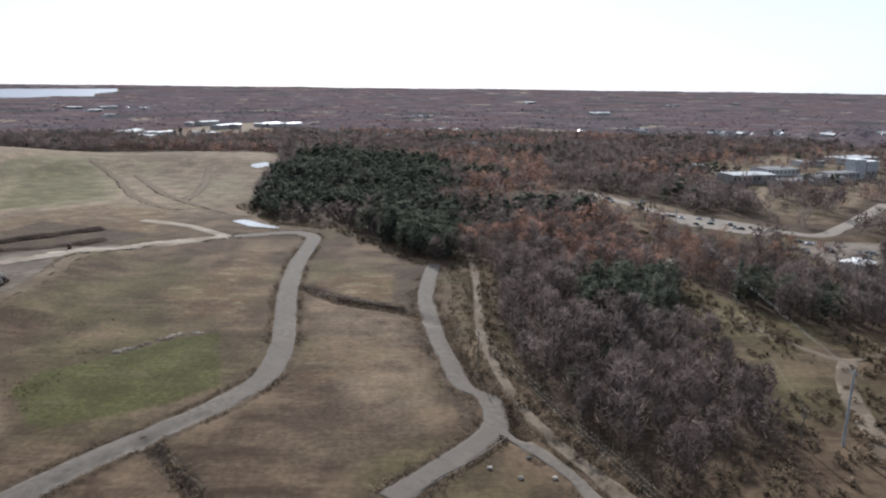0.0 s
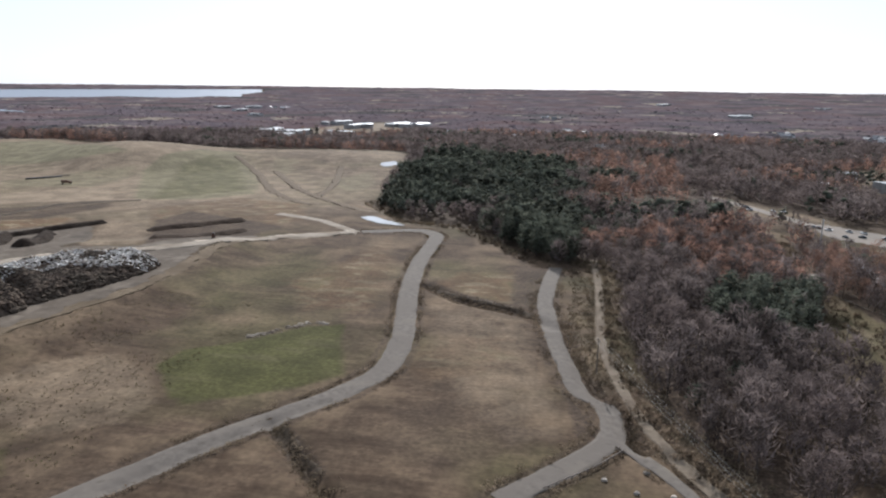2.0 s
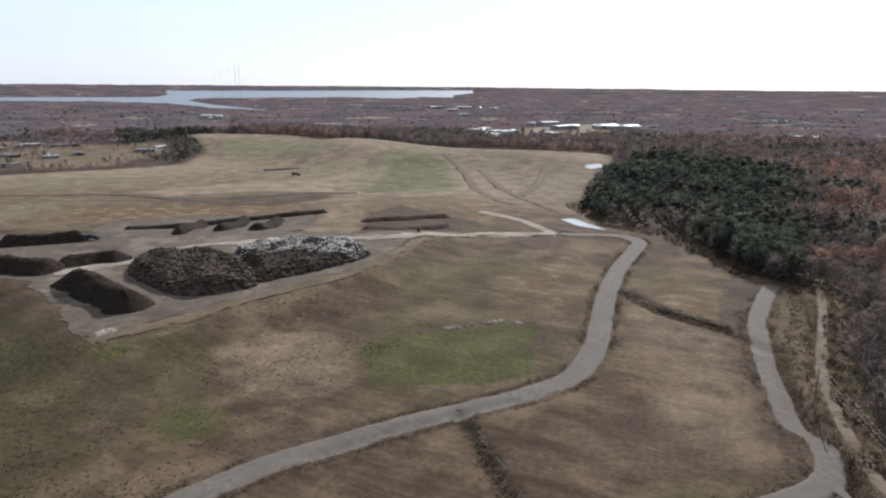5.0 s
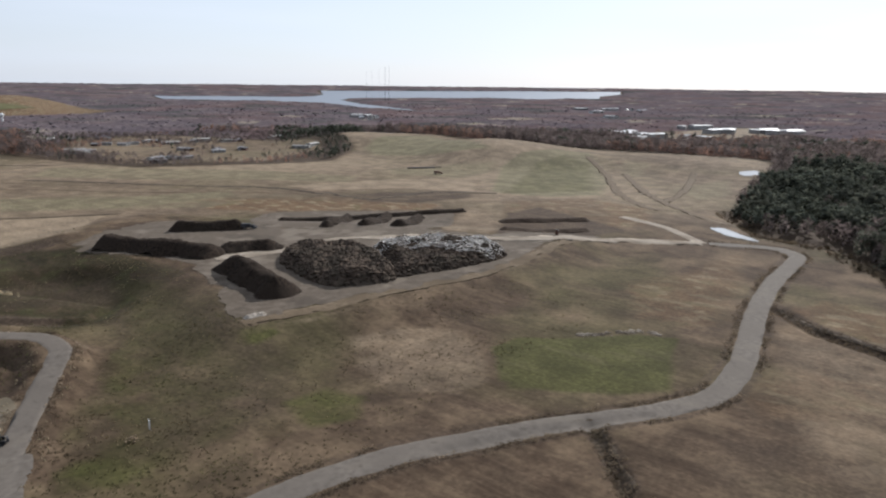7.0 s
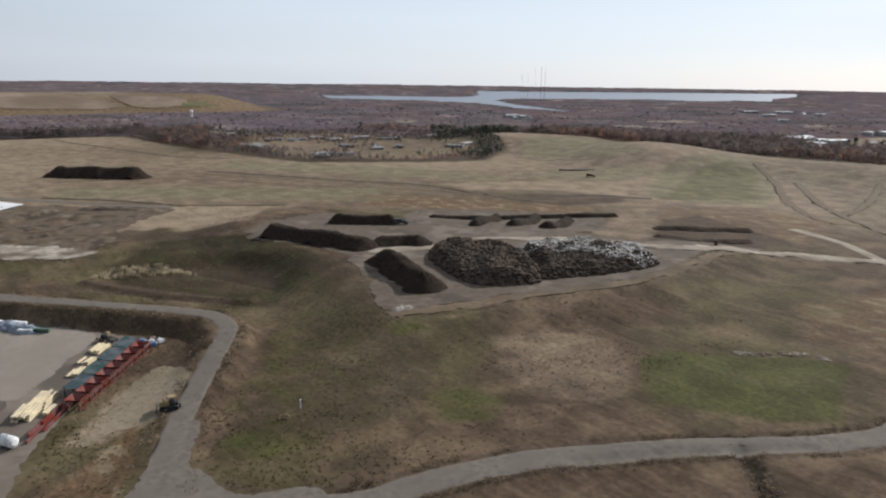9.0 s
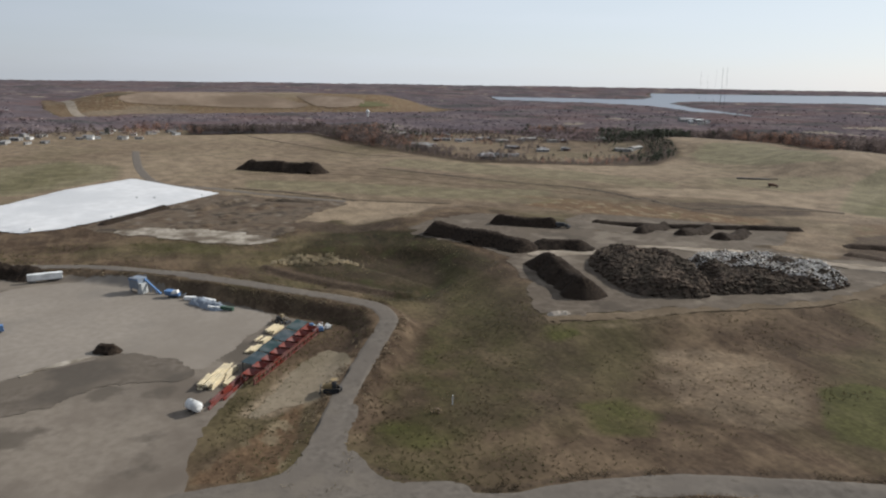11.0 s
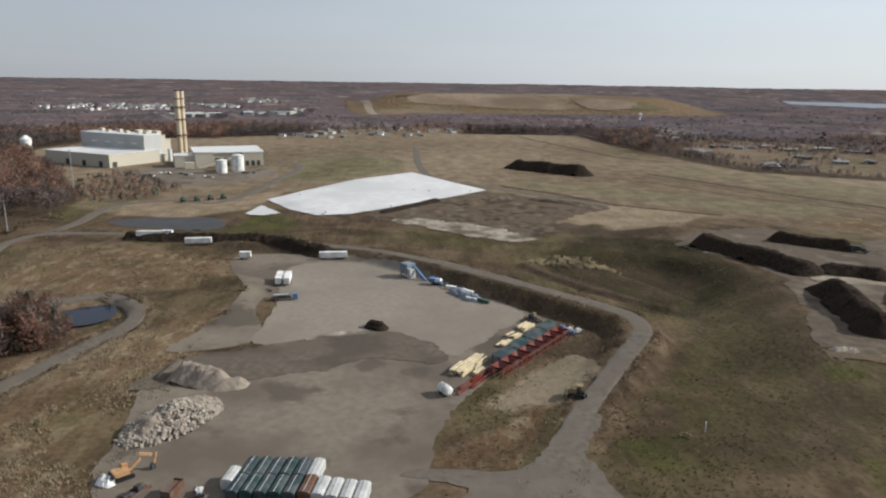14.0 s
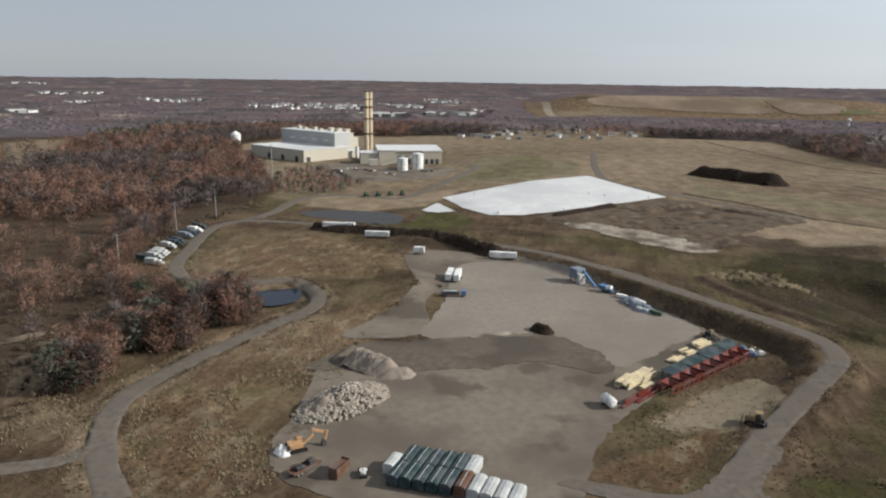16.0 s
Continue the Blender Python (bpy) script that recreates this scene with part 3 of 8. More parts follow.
    # (-344, 66) paints a shaded bank face; (-95, 105) darkens the hillside
    soils_and_shade += [([(-95, 105), (-80, 150), (-110, 165), (-150, 160), (-165, 140), (-140, 110)], 0.32, 12), ([(-217, 322), (-266, 408), (-261, 447), (-222, 431), (-193, 419), (-175, 409), (-186, 377), (-196, 333)], 0.75, 4), ([(-407, 385), (-398, 421), (-341, 469), (-322, 449), (-340, 397), (-368, 377)], 0.7, 5), ([(-344, 66), (-325, 66), (-300, 84), (-262, 106), (-272, 112), (-306, 96)], 0.75, 3), ([(-420, 95), (-395, 120), (-380, 160), (-395, 165), (-412, 140), (-440, 115)], 0.75, 4), ([(-24, 342), (-11, 343), (-6, 311), (-9, 266), (-22, 278), (-24, 311)], 0.7, 3), ([(-8, 266), (-2, 217), (5, 195), (11, 177), (11, 168), (5, 171), (3, 191), (-6, 222)], 0.8, 2)]
    straws = [([(-305, -177), (-375, -184), (-387, -140), (-342, -72), (-296, -82), (-285, -104), (-292, -124), (-280, -151)], 0.5, 10), ([(-131, -95), (-157, -109), (-194, -106), (-224, -95), (-247, -86), (-291, -58), (-253, -57), (-224, -62), (-191, -70), (-176, -72), (-134, -57)], 0.42, 10), ([(-281, -250), (-316, -250), (-291, -209), (-236, -181), (-221, -191)], 0.6, 8), ([(-218, -203), (-218, -188), (-195, -173), (-178, -183)], 0.55, 8), ([(-777, 271), (-630, 339), (-502, 442), (-352, 506), (-336, 485), (-471, 415), (-599, 316), (-707, 246)], 0.5, 8), ([(-1023, 136), (-1070, 285), (-790, 309), (-595, 375), (-644, 253), (-798, 173)], 0.4, 8), ([(-172, -100), (-177, -91), (-156, -77), (-137, -62), (-128, -63), (-145, -77)], 0.5, 4), ([(-164, -154), (-159, -123), (-146, -112), (-136, -120), (-134, -128)], 0.4, 6), ([(-223, -97), (-245, -79), (-224, -64), (-192, -76), (-178, -87)], 0.4, 6), ([(-181, 28), (-206, 48), (-209, 68), (-203, 69), (-182, 55), (-176, 36)], 0.75, 3), ([(-199, 138), (-182, 201), (-172, 268), (-178, 321), (-171, 298), (-178, 217), (-187, 164)], 0.45, 4), ([(-250, 315), (-221, 334), (-291, 471), (-329, 444)], 0.45, 3),
              ([(-61, 276), (-34, 279), (-9, 260), (3, 192), (8, 168), (-11, 159), (-37, 191)], 0.4, 12), ([(-476, 133), (-462, 219), (-398, 177), (-408, 136)], 0.7, 8), ([(-165, 164), (-136, 196), (-109, 163), (-126, 144)], 0.3, 12)]
    straws += [([(-174, 164), (-166, 188), (-147, 200), (-128, 188), (-111, 168), (-112, 153), (-131, 140), (-152, 148)], 0.42, 5), ([(-220, -106), (-246, -89), (-248, -66), (-224, -64), (-201, -76), (-193, -91)], 0.55, 5),
               ([(-497, -226), (-518, -152), (-545, -104), (-584, -73), (-483, -92), (-450, -132), (-461, -176)], 0.85, 8), ([(-250, 316), (-326, 455), (-312, 474), (-286, 465), (-280, 425), (-223, 327)], 0.45, 3), (TOWN_MID, 0.34, 30), (TOWN_FAR, 0.6, 25)]
    straws += [([(-516, 89), (-510, 138), (-489, 188), (-462, 222), (-411, 168), (-433, 132), (-419, 112)], 0.85, 3), ([(-485, 388), (-441, 488), (-385, 536), (-337, 474), (-400, 444), (-441, 390)], 0.75, 5), ([(-250, 313), (-324, 446), (-311, 476), (-270, 419), (-223, 327)], 0.5, 3)]
    straws += [([(-202, -189), (-213, -168), (-228, -158), (-206, -153), (-171, -141), (-154, -146)], 0.6, 5)]
    straws += [(outline, 0.6, 10) for outline in WEST_MEADOWS] + [(CORRIDOR, 0.18, 6), ([(96, 278), (114, 284), (128, 262), (124, 232), (110, 250)], 0.42, 4)]
    for channel, group in enumerate((greens, soils_and_shade, straws)):
        for outline, much, soft in group:
            zone[:, channel] = np.maximum(zone[:, channel], much * (1 - step(poly_sd(x, y, outline), -soft, soft)))
    woods = step(poly_sd(x, y, OPEN_LAND), -4, 8)
    for outline in (EAST_TOWN, EAST_STRIP, TOWN_MID, TOWN_FAR, SHOPS):
        woods *= step(poly_sd(x, y, outline), -10, 10) * 0.8 + 0.2
    woods *= step(poly_sd(x, y, FAR_HILL), -20, 20)
    far = np.hypot(x, y)
    woods *= 1 - 0.8 * inside_any(x, y, [*WEST_MEADOWS, CORRIDOR])
    zone[:, 1] = np.maximum(zone[:, 1], woods * (1.0 - 0.75 * step(far, 1000, 1600)))
    # dark earth of the loop road bank, its shade put into the tone
    line = [p[:2] for p in RIDGES[0][0]]
    d = line_d(x, y, line)
    zone[:, 1] = np.maximum(zone[:, 1], 0.4 * step(d, 4, 6) * (1 - step(d, 12, 16)) * (x < -225))
    for line, half in (([(-75, 163), (-66, 153), (-55, 141)], 3.0), ([(-61, 303), (-44, 288), (-19, 276), (-5, 260)], 3.5), ([p[:2] for p in RIDGES[3][0]], 3.0), ([p[:2] for p in RIDGES[4][0]], 2.5)):
        zone[:, 1] = np.maximum(zone[:, 1], 0.95 * (1 - step(line_d(x, y, line), half * 0.6, half * 1.5)))
    d = line_d(x, y, ROAD_LOOP)
    zone[:, 2] = np.maximum(zone[:, 2], 0.5 * step(d, 2, 4) * (1 - step(d, 6, 13)) * (y < 20) * (x > -330))
    for road, half in ((ROAD_HILL, 5.0), (ROAD_WOODS, 3.5)):
        d = line_d(x, y, road)
        zone[:, 1] = np.maximum(zone[:, 1], 0.62 * step(d, half - 2, half) * (1 - step(d, half + 1, half + 4)))
    zone[:, 2] = np.maximum(zone[:, 2], 0.42 * (1 - step(poly_sd(x, y, FAR_HILL), -10, 10)))
    zone[:, 2] = np.maximum(zone[:, 2], (0.58 + 0.3 * (tone((x / 46 + 2, y / 60)) - 0.5)) * step(np.hypot(x, y), 340, 620) * (1 - woods))
    attr = ob.data.color_attributes.new("zone", "FLOAT_COLOR", "POINT")
    attr.data.foreach_set("color", zone.ravel())
    cover = np.zeros((GX.size, 4), np.float32)
    olives = [([(-342, 518), (-420, 668), (-410, 731), (-380, 762), (-329, 691), (-286, 623), (-249, 530), (-281, 489)], 0.75, 12), ([(-685, 703), (-692, 744), (-645, 802), (-487, 661), (-495, 641), (-557, 628), (-626, 632)], 0.6, 18), ([(-506, 546), (-465, 603), (-423, 636), (-402, 607), (-398, 527), (-470, 507)], 0.55, 14), ([(-337, 743), (-293, 743), (-261, 625), (-287, 639)], 0.5, 14), ([(-222, 591), (-221, 647), (-199, 711), (-164, 594), (-180, 552)], 0.5, 14), ([(-576, 183), (-562, 244), (-498, 314), (-426, 381), (-385, 344), (-453, 258), (-519, 183)], 0.45, 14)]
    warms = [([(-131, -95), (-157, -109), (-194, -106), (-224, -95), (-247, -86), (-291, -58), (-253, -57), (-224, -62), (-191, -70), (-176, -72), (-134, -57)], 0.56, 10), ([(-305, -177), (-375, -184), (-387, -140), (-342, -72), (-296, -82), (-285, -104), (-292, -124), (-280, -151)], 0.42, 10), ([(-296, 450), (-255, 511), (-191, 493), (-171, 434), (-200, 380), (-219, 328)], 0.6, 8), ([(-494, 287), (-432, 357), (-349, 440), (-329, 436), (-363, 363), (-435, 306)], 0.5, 8), ([(-152, 13), (-159, 18), (-169, 32), (-186, 49), (-161, 39), (-149, 33), (-148, 23)], 1.0, 3), ([(-132, 307), (-102, 318), (-86, 329), (-70, 276), (-79, 249), (-107, 260)], 0.5, 14), ([(-56, 216), (-46, 243), (-17, 251), (-4, 218), (-24, 199), (-42, 184)], 0.4, 12)]
    olives += [([(-668, 670), (-707, 743), (-661, 802), (-474, 677), (-449, 662), (-505, 634), (-604, 625)], 0.8, 10), ([(-330, 483), (-411, 619), (-421, 675), (-409, 737), (-374, 749), (-311, 644), (-266, 541), (-291, 488)], 0.95, 8),
               ([(-640, 113), (-601, 186), (-529, 264), (-496, 347), (-458, 320), (-482, 236), (-538, 165), (-587, 103)], 0.6, 6), ([(-611, -97), (-795, -101), (-845, -40), (-776, 19), (-681, 12), (-605, -56)], 0.7, 10), ([(-700, 260), (-600, 330), (-520, 400), (-450, 440), (-480, 480), (-600, 440), (-760, 310)], 0.55, 10)]
    warms += [([(-452, 327), (-388, 378), (-322, 408), (-312, 384), (-386, 309), (-437, 276)], 0.7, 5), ([(-309, -176), (-362, -171), (-378, -137), (-355, -84), (-305, -64), (-295, -85), (-293, -111), (-287, -139)], 0.62, 8), ([(-161, -114), (-178, -104), (-155, -82), (-129, -66), (-123, -85), (-139, -102)], 0.75, 5),
              ([(-130, 295), (-115, 342), (-103, 404), (-76, 313), (-88, 269), (-100, 246)], 0.5, 12), ([(-62, 300), (-50, 330), (-20, 330), (-10, 290), (-20, 276)], 0.55, 8)]
    # west glade: mossy ground; last three: slope growth darkened by painted shade
    mosses_and_shade = [(WEST_GLADE, 0.7, 12), ([(-279, -257), (-325, -264), (-290, -209), (-285, -188), (-239, -170), (-224, -172), (-215, -186), (-218, -202)], 0.9, 8), ([(-262, -214), (-300, -250), (-330, -262), (-277, -205), (-250, -196), (-236, -204)], 0.8, 10), ([(-142, 49), (-167, 58), (-194, 78), (-222, 93), (-277, 135), (-260, 158), (-145, 96)], 0.46, 12), ([(-349, 80), (-411, 132), (-354, 163), (-280, 169), (-251, 120), (-261, 103), (-326, 81)], 0.95, 8), ([(-198, 81), (-261, 125), (-265, 160), (-208, 149), (-165, 144), (-135, 110), (-142, 82), (-154, 60)], 0.44, 14)]
    for channel, group in enumerate((olives, warms, mosses_and_shade)):
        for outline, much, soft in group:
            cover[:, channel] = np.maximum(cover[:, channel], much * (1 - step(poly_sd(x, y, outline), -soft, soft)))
    hill = poly_sd(x, y, FAR_HILL)
    cover[:, 0] = np.maximum(cover[:, 0], (hill < 0) * 0.1 * step(tone((x / 31, y / 52)), 0.45, 0.62))
    cover[:, 1] = np.maximum(cover[:, 1], (hill < 0) * 0.75 * step(field(x, y, 300, 12), 0.40, 0.54))
    cover[:, 2] = np.maximum(cover[:, 2], (hill < 0) * 0.3 * step(tone((x / 24 + 4, y / 60 + 1)), 0.55, 0.7))
    attr = ob.data.color_attributes.new("cover", "FLOAT_COLOR", "POINT")
    attr.data.foreach_set("color", cover.ravel())
    tagged(ob, "rolling dry brown grassland with worn tracks and green patches", "ground", kind="structure")
    return ob


build_ground()


# ---- shapes ----
def curve_points(line, gap=3.0, closed=False):
    """A smooth run of points through the corners of a line."""
    pts = [Vector((*p, 0)) for p in line]
    n, out = len(pts), []
    for i in range(n if closed else n - 1):
        p1, p2 = pts[i], pts[(i + 1) % n]
        p0 = pts[i - 1] if (closed or i > 0) else p1
        p3 = pts[(i + 2) % n] if (closed or i + 2 < n) else p2
        k = max(1, int((p2 - p1).length / gap))
        for s in range(k):
            u = s / k
            q = 0.5 * ((2 * p1) + (p2 - p0) * u + (2 * p0 - 5 * p1 + 4 * p2 - p3) * u * u + (3 * p1 - p0 - 3 * p2 + p3) * u ** 3)
            out.append((q.x, q.y))
    if not closed:
        out.append(tuple(line[-1]))
    return np.array(out)


def strip(name, line, width, mat, label, category="road", lift=0.14, seed=1, ragged=0.25):
    """A road or track that follows the ground, with ragged edges."""
    r = np.random.default_rng(seed)
    c = curve_points(line, 1.5)
    d = np.gradient(c, axis=0)
    d /= np.hypot(d[:, 0], d[:, 1])[:, None] + 1e-9
    side = np.stack([-d[:, 1], d[:, 0]], 1)
    cols = np.array([-0.5, -0.44, -0.33, -0.16, 0, 0.16, 0.33, 0.44, 0.5])
    verts = []
    for k, u in enumerate(cols):
        w = width * u * np.ones(len(c))
        if abs(u) > 0.4:
            slow = np.convolve(r.standard_normal(len(c) + 8), np.full(9, 1 / 9), "valid")
            w += np.sign(u) * ragged * (np.convolve(r.standard_normal(len(c) + 2), [0.3, 0.4, 0.3], "valid") + 1.4 * slow)
        p = c + side * w[:, None]
        z = gz(p[:, 0], p[:, 1]) + (lift if abs(u) < 0.48 else -0.01) + 0.1 * (0.25 - u * u)
        verts.append(np.stack([p[:, 0], p[:, 1], z], 1))
    v = np.stack(verts, 1).reshape(-1, 3)
    f = grid_faces(len(cols), len(c))
    return tagged(mesh_object(name, v, f[:, ::-1], mat, smooth=True), label, category, kind="structure")


def patch(name, outline, mat, label, category="ground", lift=0.15, cell=4.0, level=None, rise=None, straight=False, ragged=0.0):
    """A piece of surface inside an outline, laid over the ground."""
    edge = curve_points(outline, cell * 0.35, True)
    if straight:
        edge = np.concatenate([np.linspace(a, c, max(2, int(np.hypot(c[0] - a[0], c[1] - a[1]) / cell)), endpoint=False)
                               for a, c in zip(np.array(outline, float), np.roll(np.array(outline, float), -1, 0))])
    if ragged:
        r = np.random.default_rng(len(edge))
        for span in (7, 21):
            bumps = r.standard_normal((len(edge), 2))
            edge = edge + ragged * sum(np.roll(bumps, k, 0) for k in range(span)) / span ** 0.7
    lo, hi = edge.min(0) - cell, edge.max(0) + cell
    xs, ys = np.arange(lo[0], hi[0], cell), np.arange(lo[1], hi[1], cell)
    px, py = np.meshgrid(xs, ys)
    px, py = px.ravel(), py.ravel()
    sd = poly_sd(px, py, edge)
    f = grid_faces(len(xs), len(ys))
    f = f[(sd[f] < 0).sum(1) >= 2]
    used = np.unique(f)
    for i in used[sd[used] > -0.3 * cell]:
        d = edge - np.array((px[i], py[i]))
        k = np.argmin((d ** 2).sum(1))
        px[i], py[i] = edge[k]
    z = (gz(px, py) if level is None else np.full(px.shape, float(level))) + lift
    if rise is not None:
        z = z + rise(px, py, sd)
    back = np.full(px.size, -1)
    back[used] = np.arange(len(used))
    ob = mesh_object(name, np.stack([px, py, z], 1)[used], back[f], mat, smooth=True)
    return tagged(ob, label, category, kind="structure")


strip("road_hill", [(-143, 45), (-127, 56), (-116, 75), (-114, 86), (-111, 100), (-105, 117), (-94, 137), (-85, 153), (-73, 170), (-62, 187), (-55, 204), (-56, 230), (-61, 259), (-68, 295), (-74, 345), (-75, 385), (-77, 406), (-88, 417), (-103, 415), (-124, 406)], 8.6, ASPHALT, "worn grey asphalt road winding over the grassy hill", seed=2)
strip("road_loop", [(-142, 40), (-156, 45), (-171, 53), (-187, 63), (-206, 76), (-221, 87), (-231, 92), (-242, 91), (-255, 83), (-270, 67), (-291, 50), (-309, 32), (-306, 37), (-329, 15), (-351, -9), (-367, -40), (-383, -72), (-394, -111), (-401, -145), (-405, -165), (-402, -194), (-377, -202), (-331, -189), (-298, -178), (-280, -163), (-272, -147), (-278, -132), (-286, -118), (-280, -105), (-263, -94), (-248, -93), (-229, -100), (-209, -107), (-187, -113), (-170, -116), (-155, -113), (-139, -104), (-121, -88)], 7.0, ASPHALT, "grey haul road looping round the gravel yard and pond", seed=3)
strip("road_gate", [(-144, -106), (-138, -107), (-131, -113), (-127, -121), (-120, -136)], 5.5, ASPHALT, "grey service road leading off through dry grass", seed=4)
strip("road_plant", [(-402, -194), (-431, -188), (-474, -190), (-501, -182), (-515, -151), (-507, -122), (-550, -107), (-619, -98), (-696, -88), (-741, -97), (-766, -122)], 8.0, ASPHALT, "grey road leading to the power plant", seed=5)
strip("road_woods", [(-11, 138), (0, 151), (10, 164), (15, 174), (14, 190), (7, 200), (2, 222), (-3, 251), (-7, 286), (-6, 323), (-4, 345)], 7.0, ASPHALT, "grey asphalt road along the edge of the woods", seed=6)
strip("road_spur", [(16, 170), (24, 160), (31, 149), (35, 138), (39, 125), (44, 105), (50, 88)], 4.5, ASPHALT, "narrow grey spur road beside the track", seed=7)
strip("power_track", POWER_TRACK, 3.5, DIRT, "pale dirt track under the power line", "track", seed=8)
strip("pale_track", [(-198, 450), (-163, 436), (-127, 404)], 7.0, PALE_DIRT, "pale dirt track on the far field", "track", seed=9)
strip("rim_band", [(-203, 143), (-195, 171), (-188, 208), (-176, 257), (-178, 297), (-180, 337), (-166, 383), (-130, 404)], 7.0, RIM, "mown tan grass band along the rim of the plateau", "grass band", seed=10, lift=0.08, ragged=0.9)
strip("pad_road", [(-290, 190), (-279, 219), (-276, 255), (-255, 285), (-232, 305), (-207, 323), (-187, 342), (-172, 375), (-156, 386), (-128, 404)], 10.0, PALE_DIRT, "pale driven track across the dirt pad", "track", seed=21, lift=0.24, ragged=1.8)
strip("ridge_road", [(-929, 36), (-745, 32), (-637, 43), (-593, 81), (-537, 124), (-497, 162)], 8.0, ASPHALT, "narrow grey road over the grassy ridge", seed=11)
strip("field_track", [(-675, 236), (-605, 280), (-545, 332), (-471, 364), (-406, 379), (-354, 405)], 4.0, FAINT, "faint earth track across the dry fields", "track", seed=12)
strip("east_road", [(354, 552), (272, 461), (235, 427), (216, 439), (188, 460), (166, 486), (142, 548), (113, 615)], 10.0, GRAVEL_PALE, "wide pale road between woods and buildings", seed=13)
strip("corridor_track", [(138, 222), (125, 199), (117, 174), (112, 156)], 6.0, DIRT, "grey gravel track in the power line corridor", "track", seed=14)
strip("corridor_path", [(155, 228), (138, 222), (130, 230), (116, 262)], 3.0, DIRT, "pale path through scrub in the corridor", "track", seed=15)
patch("junction", [(-144, 29), (-151, 37), (-162, 45), (-175, 55), (-172, 60), (-154, 51), (-144, 51), (-134, 56), (-127, 70), (-115, 64), (-119, 38), (-136, 24)], ASPHALT, "wide worn asphalt junction at the yard entrance", "road", lift=0.18, cell=1.6, ragged=0.3)
patch("yard_entrance", ENTRANCE, ASPHALT, "worn asphalt entrance between the yard and the junction", "road", lift=0.21, cell=1.5, ragged=0.3)
patch("yard", [(-229, -41), (-254, -43), (-278, -43), (-289, -58), (-345, -76), (-356, -57), (-349, -24), (-338, -6), (-321, 13), (-298, 29), (-273, 49), (-260, 57), (-250, 61), (-223, 49), (-191, 27), (-166, 15), (-150, 12), (-138, 7), (-130, -28), (-136, -56), (-150, -65), (-165, -65), (-194, -69), (-213, -68), (-220, -59)], GRAVEL, "wide grey gravel storage yard with dark stains", "gravel yard", cell=1.8, ragged=0.45)
patch("yard_upper", [(-230, -42), (-253, -44), (-278, -43), (-318, -48), (-337, -36), (-337, -6), (-319, 13), (-295, 27), (-272, 48), (-258, 55), (-236, 40), (-218, 21), (-240, 6), (-240, -14)], GRAVEL_PALE, "pale clean gravel surface of the upper yard", "gravel yard", lift=0.24, cell=1.6, ragged=0.6)
patch("yard_dark", [(-195, -73), (-218, -62), (-228, -41), (-237, -14), (-240, 3), (-222, 21), (-211, 17), (-217, -1), (-208, -18), (-201, -42)], GRAVEL_DARK, "dark damp gravel bank between the two yard levels", "gravel yard", lift=0.27, cell=1.4, ragged=1.1)
patch("yard_strip", [(-234, -43), (-268, -50), (-298, -47), (-292, -57), (-269, -60), (-243, -66), (-224, -71)], GRAVEL, "grey gravel strip at the edge of the yard", "gravel yard", lift=0.2, cell=3.0)
patch("pile_pad", [(-207, 148), (-198, 173), (-190, 210), (-178, 258), (-181, 299), (-186, 339), (-181, 381), (-219, 328), (-261, 308), (-307, 270), (-333, 254), (-385, 232), (-394, 198), (-378, 168), (-350, 158), (-294, 178), (-225, 151)], PAD, "bare grey dirt pad under the mulch piles", "dirt pad", cell=2.5, ragged=2.0)
patch("soil_pad", [(-461, -11), (-494, 11), (-528, 46), (-557, 80), (-531, 117), (-495, 159), (-455, 124), (-412, 99), (-384, 72), (-411, 36)], EARTH, "bare brown and white earth of the covered cell", "earth pad", cell=3.0, ragged=2.5)
patch("sand_lot", [(-179, 32), (-201, 47), (-218, 64), (-206, 69), (-192, 61), (-182, 53), (-182, 41)], SAND_LOT, "smooth trodden tan sand beside the haul road", "sand lot", lift=0.1, cell=1.5, ragged=0.5)
patch("liner", [(-518, -88), (-564, -65), (-625, -29), (-676, 23), (-617, 53), (-566, 81), (-528, 46), (-494, 11), (-464, -22), (-458, -46), (-478, -66)], LINER, "large white plastic liner spread over a slope", "liner", cell=3.0, lift=0.5, straight=True,
      rise=lambda x, y, sd: 1.2 * step(-sd, 0, 12))
patch("liner_small", [(-461, -94), (-496, -88), (-466, -70), (-458, -80)], LINER, "small white liner corner beside the large one", "liner", cell=3.0, lift=0.4, straight=True)
patch("pond", [(-268, -127), (-275, -122), (-281, -112), (-273, -105), (-262, -104), (-255, -111), (-257, -120)], POND, "dark still pond in dry grass", "pond", cell=2.5, lift=0.0, level=-1.5)
patch("basin", [(-441, -170), (-452, -149), (-451, -112), (-431, -98), (-413, -106), (-420, -139), (-429, -164)], WET, "dark damp retention basin beside the road", "basin", cell=4, lift=0.1)
patch("white_soil", [(-441, 3), (-446, 32), (-425, 58), (-389, 87), (-380, 72), (-403, 42)], CHALK, "pale sandy patch on the bare earth", "earth pad", cell=3, lift=0.3, ragged=2.5)
patch("plant_yard", [(-657, -248), (-727, -214), (-682, -166), (-705, -118), (-663, -105), (-610, -127), (-584, -172), (-607, -216)], GRAVEL, "grey paved yard round the power plant", "yard", cell=6, lift=0.15)
patch("windrow_pad", [(-344, 253), (-307, 270), (-257, 314), (-294, 383), (-329, 363), (-387, 299)], PAD, "bare grey pad under the compost windrows", "dirt pad", cell=4.0)
strip("side_track", [(-186, -195), (-195, -182), (-206, -174), (-217, -164), (-229, -154)], 5.0, DIRT, "pale dirt track beside the grove", "track", seed=16)
